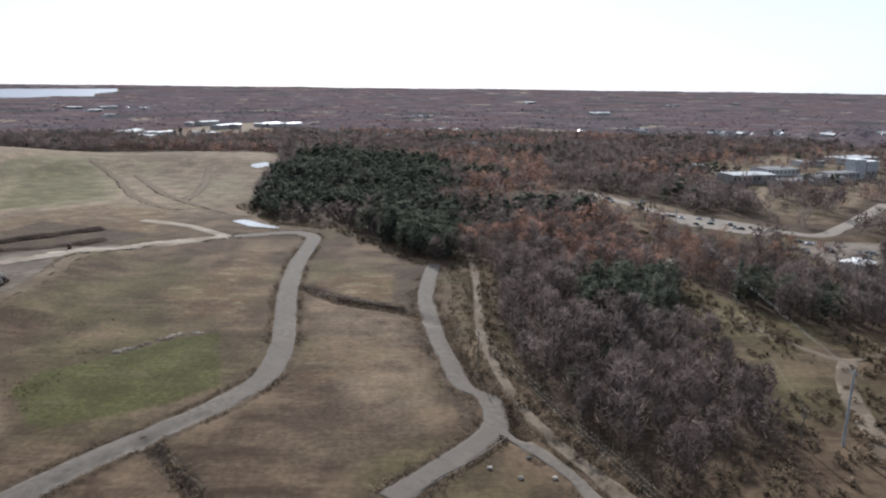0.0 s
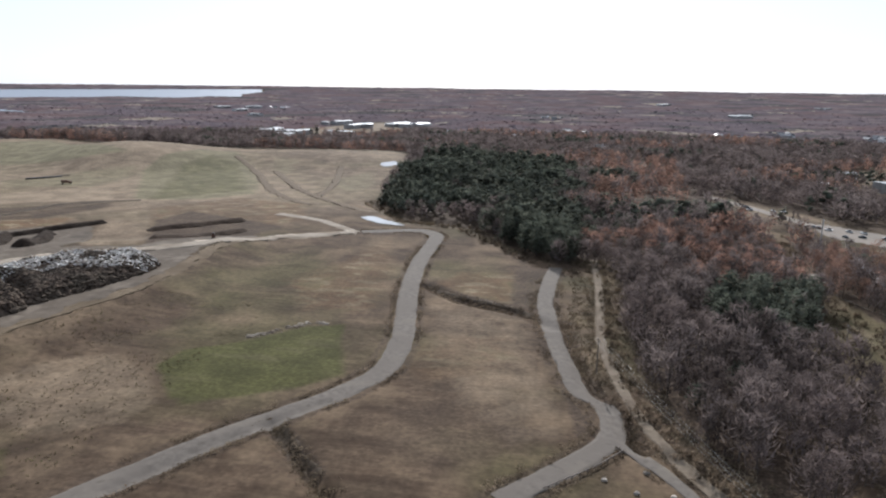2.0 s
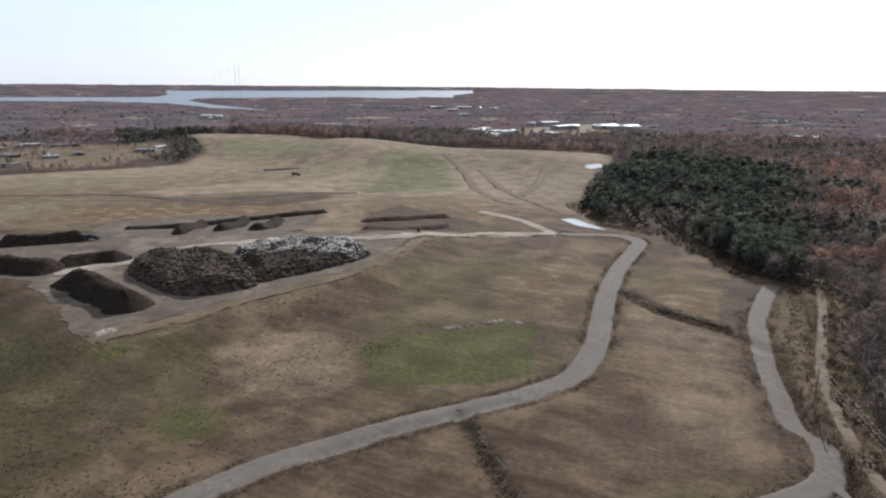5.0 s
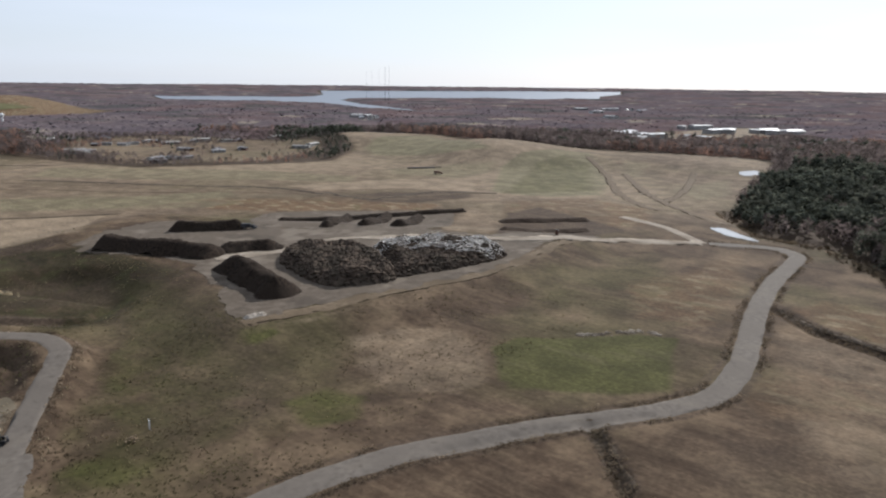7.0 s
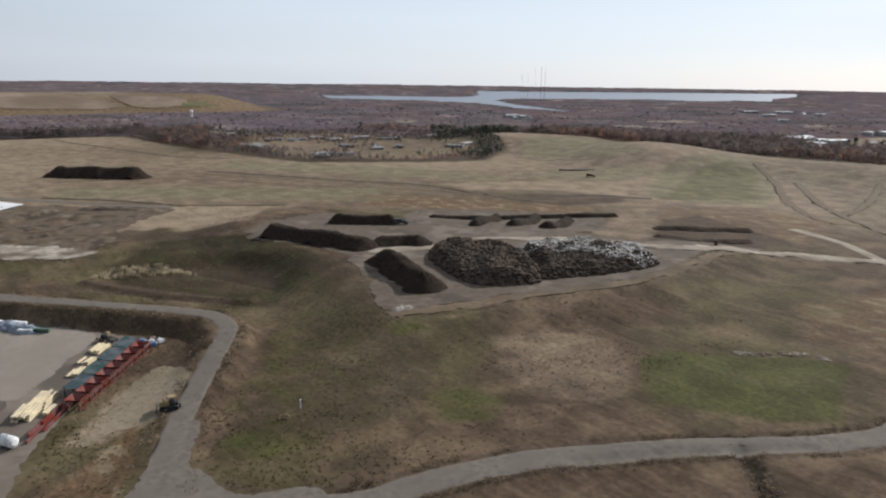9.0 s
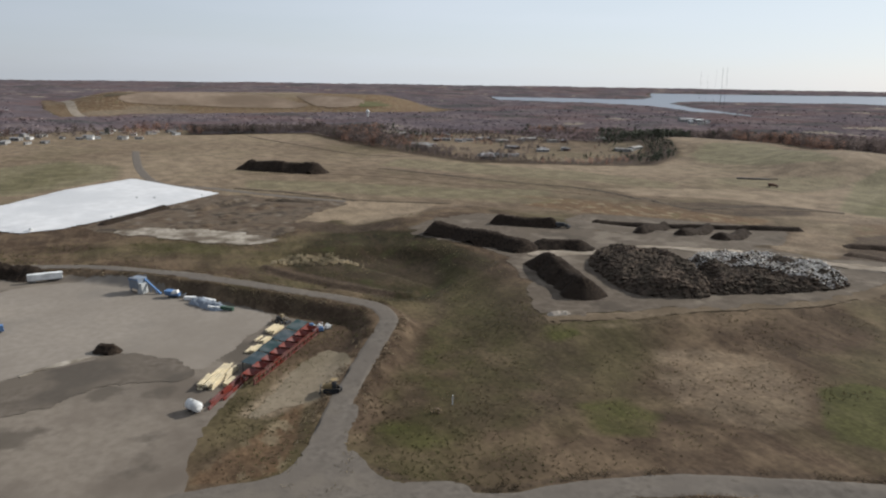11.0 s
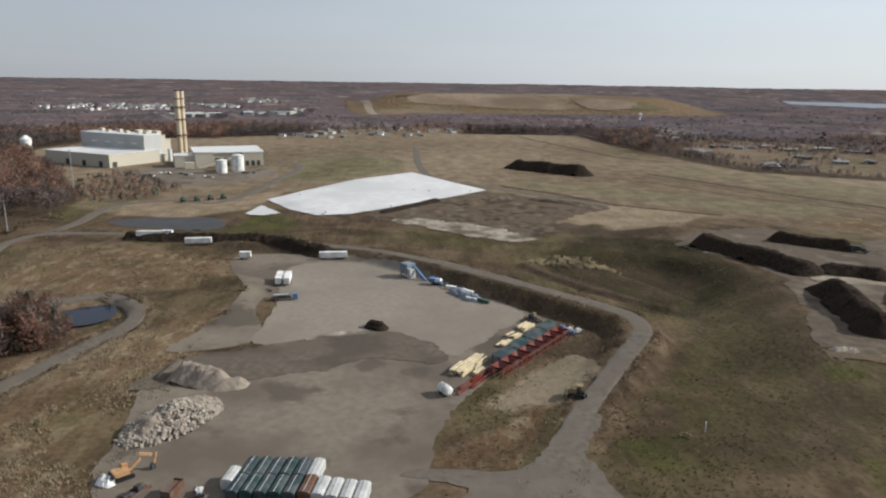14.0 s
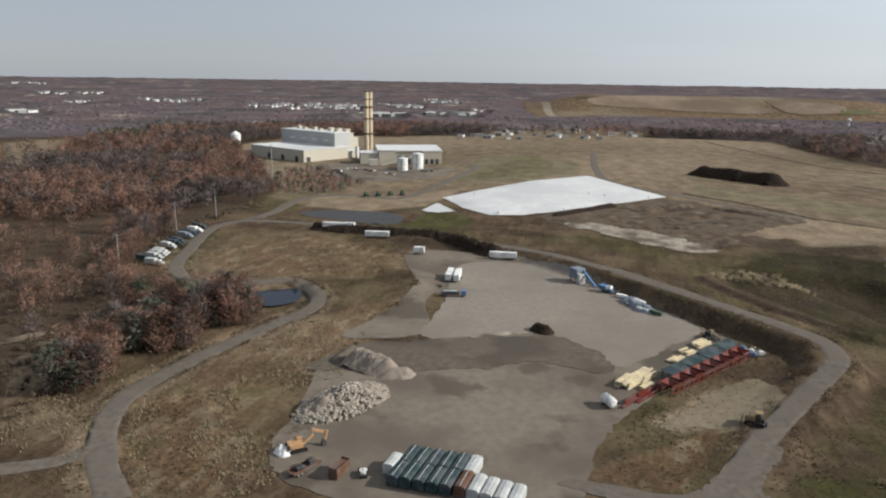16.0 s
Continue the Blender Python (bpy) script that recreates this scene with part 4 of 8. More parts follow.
for k, line in enumerate(([(-368, 731), (-316, 666), (-252, 559), (-207, 504), (-185, 492)], [(-296, 672), (-237, 578), (-198, 526)], [(-198, 526), (-207, 593), (-240, 714)], [(-198, 526), (-175, 504), (-148, 479), (-133, 472)])):
    strip("hill_path", line, 7.0, FAINT, "worn earth path on the green hill", "track", seed=17 + k, ragged=1.3)
for k, line in enumerate(([(-673, 119), (-659, 181), (-615, 238), (-545, 283), (-477, 346), (-430, 372)], [(-569, 99), (-506, 167), (-467, 224)], [(-335, 467), (-380, 400), (-440, 380)])):
    strip("field_edge", line, 3.5, FAINT, "brown ploughed edge between two dry fields", "field edge", seed=50 + k, ragged=0.9)
strip("hill_road", [(-2751, -126), (-2367, -86), (-2099, -65), (-1836, -47), (-1708, -29)], 22.0, PALE_DIRT, "pale road climbing the far grassy mound", "road", seed=20)
for k, line in enumerate(([(-1117, 205), (-953, 241), (-830, 273), (-775, 315)], [(-677, 256), (-605, 298), (-536, 338), (-486, 373), (-424, 382)], [(-591, 97), (-545, 139), (-498, 171)], [(-498, 175), (-478, 204), (-461, 231)], [(-431, 387), (-377, 390), (-366, 447), (-321, 478)], [(-482, 560), (-465, 585)])):
    strip("drain_furrow", line, (4, 6, 5, 4, 6, 6)[k], FURROW, "dark drainage furrow across the dry field", "furrow", seed=40 + k, ragged=1.0)
patch("hill_field_tan", [(-2215, 82), (-2361, 275), (-2118, 468), (-2005, 539), (-1989, 470), (-2045, 280), (-2103, 69)], TAN, "mown tan field on the far mound", "field", cell=18, lift=1.0)
patch("hill_field_east", [(-2154, 545), (-1997, 681), (-1918, 662), (-1962, 560)], TAN, "mown tan field on the far mound", "field", cell=18, lift=1.0)
patch("hill_field_green", [(-1954, 692), (-1923, 774), (-1900, 663)], OLIVE, "olive green field on the far mound", "field", cell=18, lift=1.0)
patch("hill_field_brown", [(-2230, 20), (-2250, 90), (-2195, 84), (-2170, 20)], BROWN_FIELD, "bare brown field on the far mound", "field", cell=18, lift=1.0)
strip("ditch", [(-75, 163), (-66, 153), (-55, 141)], 3.2, FURROW, "dark narrow ditch running down from the road", "ditch", seed=60, ragged=0.7)
strip("ditch_east", [(-61, 303), (-44, 288), (-19, 276), (-5, 260)], 2.2, FURROW, "dark shallow ditch across the slope", "ditch", seed=61, ragged=0.9)
strip("gravel_streak", [(-234, -27), (-238, -20), (-240, -14), (-242, -7)], 2.4, CHALK, "thin streak of white gravel along the yard bank", "gravel", seed=32, ragged=0.6, lift=0.3)
patch("puddle", [(-138, 450), (-131, 456), (-113, 441), (-100, 429), (-110, 431), (-124, 436)], WATER, "rain basin beside the pines, sky glint in its colour", "pond", cell=2.5, lift=0.3)
patch("pale_pond", [(-201, 732), (-188, 745), (-182, 728), (-193, 717)], WATER, "small pond at the field edge, pale with painted glint", "pond", cell=3, lift=0.3)
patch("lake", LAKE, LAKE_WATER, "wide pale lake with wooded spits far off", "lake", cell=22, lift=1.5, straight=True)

# ---- woods ----
ICO = np.array([(0, 0, 1), (0.894, 0, 0.447), (0.276, 0.851, 0.447), (-0.724, 0.526, 0.447), (-0.724, -0.526, 0.447), (0.276, -0.851, 0.447),
                (0.724, 0.526, -0.447), (-0.276, 0.851, -0.447), (-0.894, 0, -0.447), (-0.276, -0.851, -0.447), (0.724, -0.526, -0.447), (0, 0, -1)])
ICO_F = np.array([(0, 1, 2), (0, 2, 3), (0, 3, 4), (0, 4, 5), (0, 5, 1), (1, 6, 2), (2, 7, 3), (3, 8, 4), (4, 9, 5), (5, 10, 1), (6, 7, 2), (7, 8, 3),
                  (8, 9, 4), (9, 10, 5), (10, 6, 1), (11, 7, 6), (11, 8, 7), (11, 9, 8), (11, 10, 9), (11, 6, 10)])


def twigs(r, count, high, wide, base, long, thin, lean=0.6):
    """Slender upward twigs that fan out from the limbs of a bare crown."""
    a = r.uniform(0, 2 * math.pi, count)
    u = r.uniform(0, 1, count) ** 0.8
    rad = wide * np.sqrt(np.clip(1 - (2 * u - 0.75) ** 2 / 1.7, 0.02, 1)) * r.uniform(0.1, 1, count) ** 0.55 * (1 + 0.22 * np.sin(3 * a))
    c = np.stack([rad * np.cos(a), rad * np.sin(a), high * (base + (1 - base) * u)], 1)
    out = np.stack([np.cos(a), np.sin(a), np.full(count, 1.1)], 1) + r.standard_normal((count, 3)) * lean
    out /= np.linalg.norm(out, axis=1)[:, None]
    across = np.cross(out, r.standard_normal((count, 3)))
    across /= np.linalg.norm(across, axis=1)[:, None]
    size = r.uniform(0.6, 1.4, count)[:, None]
    return np.stack([c - out * long * size / 2 - across * thin * size, c - out * long * size / 2 + across * thin * size, c + out * long * size / 2], 1)


def leaves(r, count, high, wide, base, size, cone):
    a = r.uniform(0, 2 * math.pi, count)
    u = r.uniform(0, 1, count) ** (1.35 if cone else 0.9)
    if cone:
        tier = 0.82 + 0.18 * np.sin(u * 22)
        rad = wide * (1.04 - u) * r.uniform(0.35, 1.05, count) * tier
    else:
        rad = wide * np.sqrt(np.clip(1 - (2 * u - 0.85) ** 2 / 1.6, 0.02, 1)) * r.uniform(0.25, 1, count) ** 0.6
    rad *= 1 + 0.25 * np.sin(3 * a)
    c = np.stack([rad * np.cos(a), rad * np.sin(a), high * (base + (1 - base) * u)], 1)
    tri = r.standard_normal((count, 3, 3)) * np.array((1, 1, 0.6)) * size * r.uniform(0.5, 1.1, (count, 1, 1))
    return c[:, None, :] + tri


def clumps(r, count, high, wide, base, size, cone):
    """Lumpy masses of foliage inside the crown."""
    vs, fs = [], []
    for i in range(count):
        u = (i + r.uniform(0.2, 0.8)) / count
        a = i * 2.4 + r.uniform(-0.5, 0.5)
        rad = wide * ((0.75 - 0.7 * u) if cone else 0.55 * math.sqrt(max(0.05, 1 - (2 * u - 0.9) ** 2))) * r.uniform(0.5, 1.1)
        c = np.array((rad * math.cos(a), rad * math.sin(a), high * (base + (1 - base) * (0.08 + 0.82 * u))))
        s = size * r.uniform(0.75, 1.25) * ((1.15 - 0.75 * u) if cone else 1)
        fs.append(ICO_F + 12 * i)
        vs.append(c + ICO * s * r.uniform(0.7, 1.3, (12, 1)) * np.array((1, 1, 0.75)))
    return np.concatenate(vs), np.concatenate(fs)


def trunk_mesh(r, high, wide, limbs):
    tris, rad = [], high * 0.013 + 0.05
    for k in range(5):
        a0, a1 = k * 2 * math.pi / 5, (k + 1) * 2 * math.pi / 5
        tris.append([(rad * math.cos(a0), rad * math.sin(a0), -0.5), (rad * math.cos(a1), rad * math.sin(a1), -0.5), (0, 0, high * 0.9)])
    for k in range(limbs):
        a, z0 = r.uniform(0, 6.28), high * r.uniform(0.28, 0.62)
        out = wide * r.uniform(0.5, 0.9)
        tip = np.array((out * math.cos(a), out * math.sin(a), z0 + high * r.uniform(0.15, 0.3)))
        w = 0.06 + high * 0.005
        side = np.array((-math.sin(a), math.cos(a), 0)) * w
        tris.append([np.array((0, 0, z0)) - side, np.array((0, 0, z0)) + side, tip])
        tris.append([np.array((0, 0, z0 - w)), np.array((0, 0, z0 + w)), tip])
    v = np.array(tris, float).reshape(-1, 3)
    return v, np.arange(len(v)).reshape(-1, 3)


def crown_mesh(kind, seed, near):
    r = np.random.default_rng(seed)
    if kind == "bare":
        t = twigs(r, 190 if near else 52, 12.5, 4.5, 0.2, 2.1 if near else 3.0, 0.165 if near else 0.38, 0.8)
        t = t.reshape(-1, 3)
        return t, np.arange(len(t)).reshape(-1, 3)
    cone = kind == "pine" and seed % 2 == 0
    high, wide, base = {"pine": (13, 4.1, 0.16), "rust": (12.0, 4.4, 0.10), "scrub": (2.2, 2.0, 0.0)}[kind]
    if kind == "rust":
        t = np.concatenate([twigs(r, 110 if near else 36, high, wide, base, 2.6 if near else 3.2, 0.15 if near else 0.34),
                            leaves(r, 230 if near else 46, high, wide, base, 0.36 if near else 0.70, False)]).reshape(-1, 3)
        return t, np.arange(len(t)).reshape(-1, 3)
    cv, cf = clumps(r, {"pine": 7, "scrub": 3}[kind] if near else 4, high, wide * (0.6 if near else 1), base, {"pine": 1.0 if near else 1.7, "scrub": 0.5}[kind], cone)
    t = leaves(r, (330 if kind == "pine" else 52) if near else 36, high, wide, base, {"pine": 0.53, "scrub": 0.34}[kind] * (1 if near else 1.6), cone).reshape(-1, 3)
    return np.concatenate([cv, t]), np.concatenate([cf, np.arange(len(t)).reshape(-1, 3) + len(cv)])


def merged(name, kinds, places, mat, label, category="woods", sink=0.0):
    """Trees that nobody could count, joined into one mesh."""
    vs, fs, start = [], [], 0
    ground = gz(places[:, 0], places[:, 1])
    for (x, y, s, a, k), g in zip(places, ground):
        v, f = kinds[int(k)]
        c, sn = math.cos(a) * s, math.sin(a) * s
        w = np.empty_like(v)
        w[:, 0], w[:, 1], w[:, 2] = v[:, 0] * c - v[:, 1] * sn + x, v[:, 0] * sn + v[:, 1] * c + y, v[:, 2] * s + g - sink
        vs.append(w)
        fs.append(f + start)
        start += len(v)
    return tagged(mesh_object(name, np.concatenate(vs), np.concatenate(fs), mat, smooth=True), label, category, kind="stuff")


def wood_places():
    """Jittered places of all trees within about a kilometre of the site."""
    r = np.random.default_rng(11)
    gap = 6.6
    x, y = np.meshgrid(np.arange(-1250, 760, gap), np.arange(-620, 1250, gap))
    x = (x + r.uniform(-3, 3, x.shape)).ravel()
    y = (y + r.uniform(-3, 3, y.shape)).ravel()
    az, dist = np.degrees(np.arctan2(-x, y)), np.hypot(x, y)
    grove = poly_sd(x, y, GROVE) < 0
    keep = (poly_sd(x, y, OPEN_LAND) > 3) | grove | (poly_sd(x, y, PLANT_BUSHES) < 0)
    keep &= (az > -42) & (az < 142) & (dist < 1250) & (poly_sd(x, y, CORRIDOR) > 0)
    for line, gap_ in ((EAST_ROAD, 14), (SIDE_TRACK, 7)):
        keep &= line_d(x, y, line) > gap_
    thin = inside_any(x, y, [EAST_TOWN, EAST_STRIP, TOWN_MID, TOWN_FAR, SHOPS])
    keep &= ~(thin & (r.uniform(size=x.shape) < np.where(poly_sd(x, y, TOWN_MID) < 0, 0.45 + 0.5 * (field(x, y, 70, 21, 2) > 0.44), np.where(poly_sd(x, y, EAST_TOWN) < 0, 0.5 + 0.45 * (field(x, y, 45, 22, 2) > 0.5), 0.86))))
    glade = (field(x, y, 62, 8) > 0.62) & (dist < 900) & (dist > 430) & ~grove
    keep &= ~(glade & (r.uniform(size=x.shape) < 0.85))
    keep &= ~((poly_sd(x, y, WEST_GLADE) < 0) & (r.uniform(size=x.shape) < 0.92))
    keep &= (dist < 650) | (r.uniform(size=x.shape) < 0.8)
    keep &= ~((poly_sd(x, y, GROVE_CLEARING) < 0) & ~grove & (r.uniform(size=x.shape) < 0.93))
    keep &= ~(inside_any(x, y, WEST_MEADOWS) & (r.uniform(size=x.shape) < 0.93))
    x, y = x[keep], y[keep]
    px, py = r.uniform(-190, 30, 1500), r.uniform(340, 880, 1500)
    extra = (poly_sd(px, py, PINES) < -2) & (poly_sd(px, py, OPEN_LAND) > 2)
    qx, qy = r.uniform(-255, -160, 420), r.uniform(-155, -100, 420)
    more = poly_sd(qx, qy, GROVE) < 1
    return np.concatenate([x, px[extra], qx[more]]), np.concatenate([y, py[extra], qy[more]])


TX, TY = wood_places()
TD = np.hypot(TX, TY)
r = np.random.default_rng(21)
chance = r.uniform(size=TX.shape)
west = (TX < -150) & (TY < 120)
in_pines = poly_sd(TX, TY, PINES) + 34 * (tone((TX / 13, TY / 15)) - 0.5) < 0
pine = (in_pines & (chance < 0.97)) | ((poly_sd(TX, TY, PINES_SMALL) < 6) & (chance < 0.95)) | ((poly_sd(TX, TY, PLANT_BUSHES) < 0) & (chance < 0.25)) | (~in_pines & (tone((TX / 37, TY / 31)) > 0.8) & ~west & (chance < 0.55)) | (chance > 0.985)
west = (TX < -150) & (TY < 120)
pine |= (inside_any(TX, TY, [PINES_WEST, PINES_MID]) & (chance < 0.85))
pine &= ~((poly_sd(TX, TY, GROVE) < 0) & (chance < 0.97) & (chance > 0.12))
rusty = ~pine & (((poly_sd(TX, TY, RUSTY) < 0) & (chance < 0.75)) | ((tone((TX / 45 + 9, TY / 52)) > np.where(west, 0.36, np.where(TD > 380, 0.56, 0.72))) & (chance < np.where(west, 0.8, 0.42))))
grove = poly_sd(TX, TY, GROVE) < 0
pine = np.where(grove, chance < 0.16, pine)
rusty = np.where(grove, (chance >= 0.16) & (chance < 0.75), rusty)
bare = ~pine & ~rusty
# the trees nearest to the open ground stand as things of their own
edge_d = np.where(west, poly_sd(TX, TY, GROVE), np.abs(poly_sd(TX, TY, OPEN_LAND)) + 0.12 * TD)
single = np.zeros(TX.shape, bool)
single[np.argsort(np.where(TD < 420, edge_d, 1e6))[:260]] = True

SPECIES = {
    "bare": ("bare_wood", TWIGS, "leafless grey-brown deciduous wood", 13, 3.9, "leafless grey-brown tree at the edge of the wood", "bare tree"),
    "rust": ("rusty_wood", RUST, "oak wood with rusty autumn leaves", 12.5, 4.2, "oak tree holding rusty red-brown autumn leaves", "oak tree"),
    "pine": ("pine_wood", PINE, "dark green pine wood", 15, 3.5, "dark green pine tree with tiered branches", "pine tree"),
}
for kind, mask in (("bare", bare), ("rust", rusty), ("pine", pine)):
    name, mat, label, high, wide, one_label, one_category = SPECIES[kind]
    crowns = {near: [crown_mesh(kind, 101 + 6 * k + k // 4, near) for k in range(5)] for near in (True, False)}
    trunks = [trunk_mesh(np.random.default_rng(50 + k), high, wide, 7 if kind == "bare" else 4) for k in range(5)]
    for near, sel in ((True, mask & ~single & (TD < 430)), (False, mask & ~single & (TD >= 430))):
        n = int(sel.sum())
        rr = np.random.default_rng(len(name) + near)
        spots = np.stack([TX[sel], TY[sel], rr.uniform(0.7, 1.2, n) * (0.65 + 0.75 * field(TX[sel], TY[sel], 38, 15, 2)) * (1 - 0.5 * (poly_sd(TX[sel], TY[sel], TOWN_MID) < 45)) * (1 - 0.5 * (poly_sd(TX[sel], TY[sel], PLANT_BUSHES) < 5)), rr.uniform(0, 6.28, n), rr.integers(0, 5, n)], 1)
        merged(name, crowns[near], spots, mat, label)
        if near:
            merged(name + "_trunks", trunks, spots, BARK, "grey trunks and limbs of the wood")
    crown_data, trunk_data = [], []
    for k in range(5):
        for made, (v, f), m in ((crown_data, crowns[True][k], mat), (trunk_data, trunks[k], BARK)):
            ob = mesh_object("sample", v, f, m, smooth=True)
            made.append(ob.data)
            bpy.data.objects.remove(ob)
    rr = np.random.default_rng(77)
    for x, y in zip(TX[mask & single], TY[mask & single]):
        tree = tagged(new("tree"), one_label, one_category, "trees at the edge of the wood")
        k, s = int(rr.integers(0, 5)), rr.uniform(0.65, 1.25)
        tree.location, tree.rotation_euler, tree.scale = (x, y, float(gz(x, y))), (0, 0, rr.uniform(0, 6.28)), (s, s, s)
        new("trunk", trunk_data[k]).parent = tree
        new("crown", crown_data[k]).parent = tree


TUSSOCKS = leaf_material("grass_tussocks", (0.072, 0.056, 0.035), (0.165, 0.130, 0.080), (0.088, 0.086, 0.040))


def scrub_places():
    """Low scrub in the corridor, along banks, ditches and at the foot of the woods."""
    r = np.random.default_rng(41)
    x, y = r.uniform(-460, 170, 75000), r.uniform(-230, 520, 75000)
    chance = r.uniform(size=x.shape)
    keep = (poly_sd(x, y, CORRIDOR) < 0) & (chance < 0.9) & (field(x, y, 14, 9, 3) > 0.5)
    keep |= (poly_sd(x, y, WEST_GLADE) < 0) & (chance < 0.3)
    keep |= (np.abs(poly_sd(x, y, OPEN_LAND)) < 7) & (chance < 0.5)
    keep |= (line_d(x, y, POWER_TRACK) < 14) & (line_d(x, y, POWER_TRACK) > 3) & (chance < 0.12)
    for line, gap in ((ROAD_WOODS, 4.6), (ROAD_SPUR, 4.5), (ROAD_HILL, 5.2), (ROAD_LOOP, 4.4)):
        keep &= line_d(x, y, line) > gap
    return x[keep], y[keep]


SX, SY = scrub_places()
rr = np.random.default_rng(43)
merged("scrub", [crown_mesh("scrub", 400 + k, True) for k in range(5)],
       np.stack([SX, SY, rr.uniform(0.25, 0.95, len(SX)), rr.uniform(0, 6.28, len(SX)), rr.integers(0, 5, len(SX))], 1), SCRUB, "low dry brown scrub and tall dead grass", "scrub")


def verge_tufts():
    """Coarse dead grass and low weeds along the roads and in the ditches."""
    r = np.random.default_rng(47)
    kinds = []
    for k in range(6):
        t = leaves(np.random.default_rng(470 + k), 16, 0.9, 0.9, 0.0, 0.26, False).reshape(-1, 3)
        kinds.append((t, np.arange(len(t)).reshape(-1, 3)))
    spots = []
    for line, gap, spread, much in ((ROAD_HILL, 4.6, 1.3, 0.42), (ROAD_WOODS, 3.8, 1.8, 0.40), (ROAD_LOOP, 3.9, 1.2, 0.5), (POWER_TRACK, 2.2, 2.4, 0.35), (ROAD_SPUR, 2.6, 1.2, 0.45)):
        c = curve_points(line, 0.35)
        d = np.gradient(c, axis=0)
        d /= np.hypot(d[:, 0], d[:, 1])[:, None] + 1e-9
        for side in (-1, 1):
            p = c + np.stack([-d[:, 1], d[:, 0]], 1) * (side * (gap + np.abs(r.normal(0, spread, len(c)))))[:, None]
            spots.append(p[field(p[:, 0], p[:, 1], 11, 30 + side, 3) > much])
    for line, wide in (([(-75, 163), (-64, 150), (-50, 133)], 1.6), ([(-60, 300), (-44, 285), (-19, 274), (-3, 258)], 2.0), ([(22, 168), (8, 212), (2, 262)], 1.5)):
        c = curve_points(line, 0.12)
        spots.append(c + r.normal(0, wide, c.shape))
    p = np.concatenate(spots)
    for road, gap in ((ROAD_HILL, 4.5), (ROAD_WOODS, 3.7), (ROAD_LOOP, 3.8), (ROAD_SPUR, 2.5)):
        p = p[line_d(p[:, 0], p[:, 1], road) > gap]
    p = p[(poly_sd(p[:, 0], p[:, 1], JUNCTION) > 2) & (poly_sd(p[:, 0], p[:, 1], YARD) > 1)]
    n = len(p)
    merged("verge_grass", kinds, np.stack([p[:, 0], p[:, 1], r.uniform(0.35, 1.1, n), r.uniform(0, 6.28, n), r.integers(0, 6, n)], 1), SCRUB, "coarse dead grass and weeds along the roads", "grass")


verge_tufts()


def meadow_tufts():
    """Tussocks of dead and green grass over the near slopes, thin here and thick there."""
    r = np.random.default_rng(53)
    x, y = r.uniform(-420, 20, 260000), r.uniform(-190, 260, 260000)
    thick = field(x, y, 26, 33, 4)
    keep = (r.uniform(size=x.shape) < np.clip((thick - 0.36) * 1.3, 0.03, 0.5)) & (poly_sd(x, y, OPEN_LAND) < -2)
    for outline, gap in ((YARD, 2), (JUNCTION, 1), (ENTRANCE, 1), (PAD_OUTLINE, 0)):
        keep &= poly_sd(x, y, outline) > gap
    for road, gap in ((ROAD_HILL, 5), (ROAD_WOODS, 4), (ROAD_LOOP, 4.2), (ROAD_SPUR, 3), ([(-144, -106), (-131, -113), (-120, -136)], 4)):
        keep &= line_d(x, y, road) > gap
    keep &= (y < 100) | ((x < -115) & (r.uniform(size=x.shape) < 0.5))
    x, y = x[keep], y[keep]
    n, k = len(x), 3
    a = r.uniform(0, 6.28, (n, k))
    wide, high, lean = r.uniform(0.12, 0.30, (n, k)), r.uniform(0.12, 0.42, (n, k)), r.uniform(0.1, 0.5, (n, k))
    ox, oy = x[:, None] + r.normal(0, 0.25, (n, k)), y[:, None] + r.normal(0, 0.25, (n, k))
    z = gz(ox, oy) - 0.02
    v = np.stack([np.stack([ox - wide * np.sin(a), oy + wide * np.cos(a), z], -1), np.stack([ox + wide * np.sin(a), oy - wide * np.cos(a), z], -1),
                  np.stack([ox + lean * np.cos(a), oy + lean * np.sin(a), z + high], -1)], 2).reshape(-1, 3)
    tagged(mesh_object("meadow_grass", v, np.arange(len(v)).reshape(-1, 3), TUSSOCKS), "short tussocks of dead and green grass", "grass", kind="stuff")


meadow_tufts()


def hazy_canopy_colour(tree):
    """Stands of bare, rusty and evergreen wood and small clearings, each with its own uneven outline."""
    # the mauve-grey in these tones is partly distance haze put into the colour
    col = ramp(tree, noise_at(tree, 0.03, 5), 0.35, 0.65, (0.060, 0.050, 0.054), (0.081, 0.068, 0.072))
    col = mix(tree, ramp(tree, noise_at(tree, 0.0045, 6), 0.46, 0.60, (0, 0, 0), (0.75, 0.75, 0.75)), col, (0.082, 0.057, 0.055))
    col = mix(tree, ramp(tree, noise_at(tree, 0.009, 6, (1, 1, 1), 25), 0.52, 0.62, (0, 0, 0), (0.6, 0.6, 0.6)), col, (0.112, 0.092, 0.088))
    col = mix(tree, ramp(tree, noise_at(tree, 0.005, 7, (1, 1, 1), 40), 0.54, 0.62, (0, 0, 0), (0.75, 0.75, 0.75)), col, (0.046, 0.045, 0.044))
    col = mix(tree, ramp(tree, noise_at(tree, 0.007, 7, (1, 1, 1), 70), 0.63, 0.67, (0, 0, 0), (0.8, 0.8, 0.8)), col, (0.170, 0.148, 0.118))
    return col


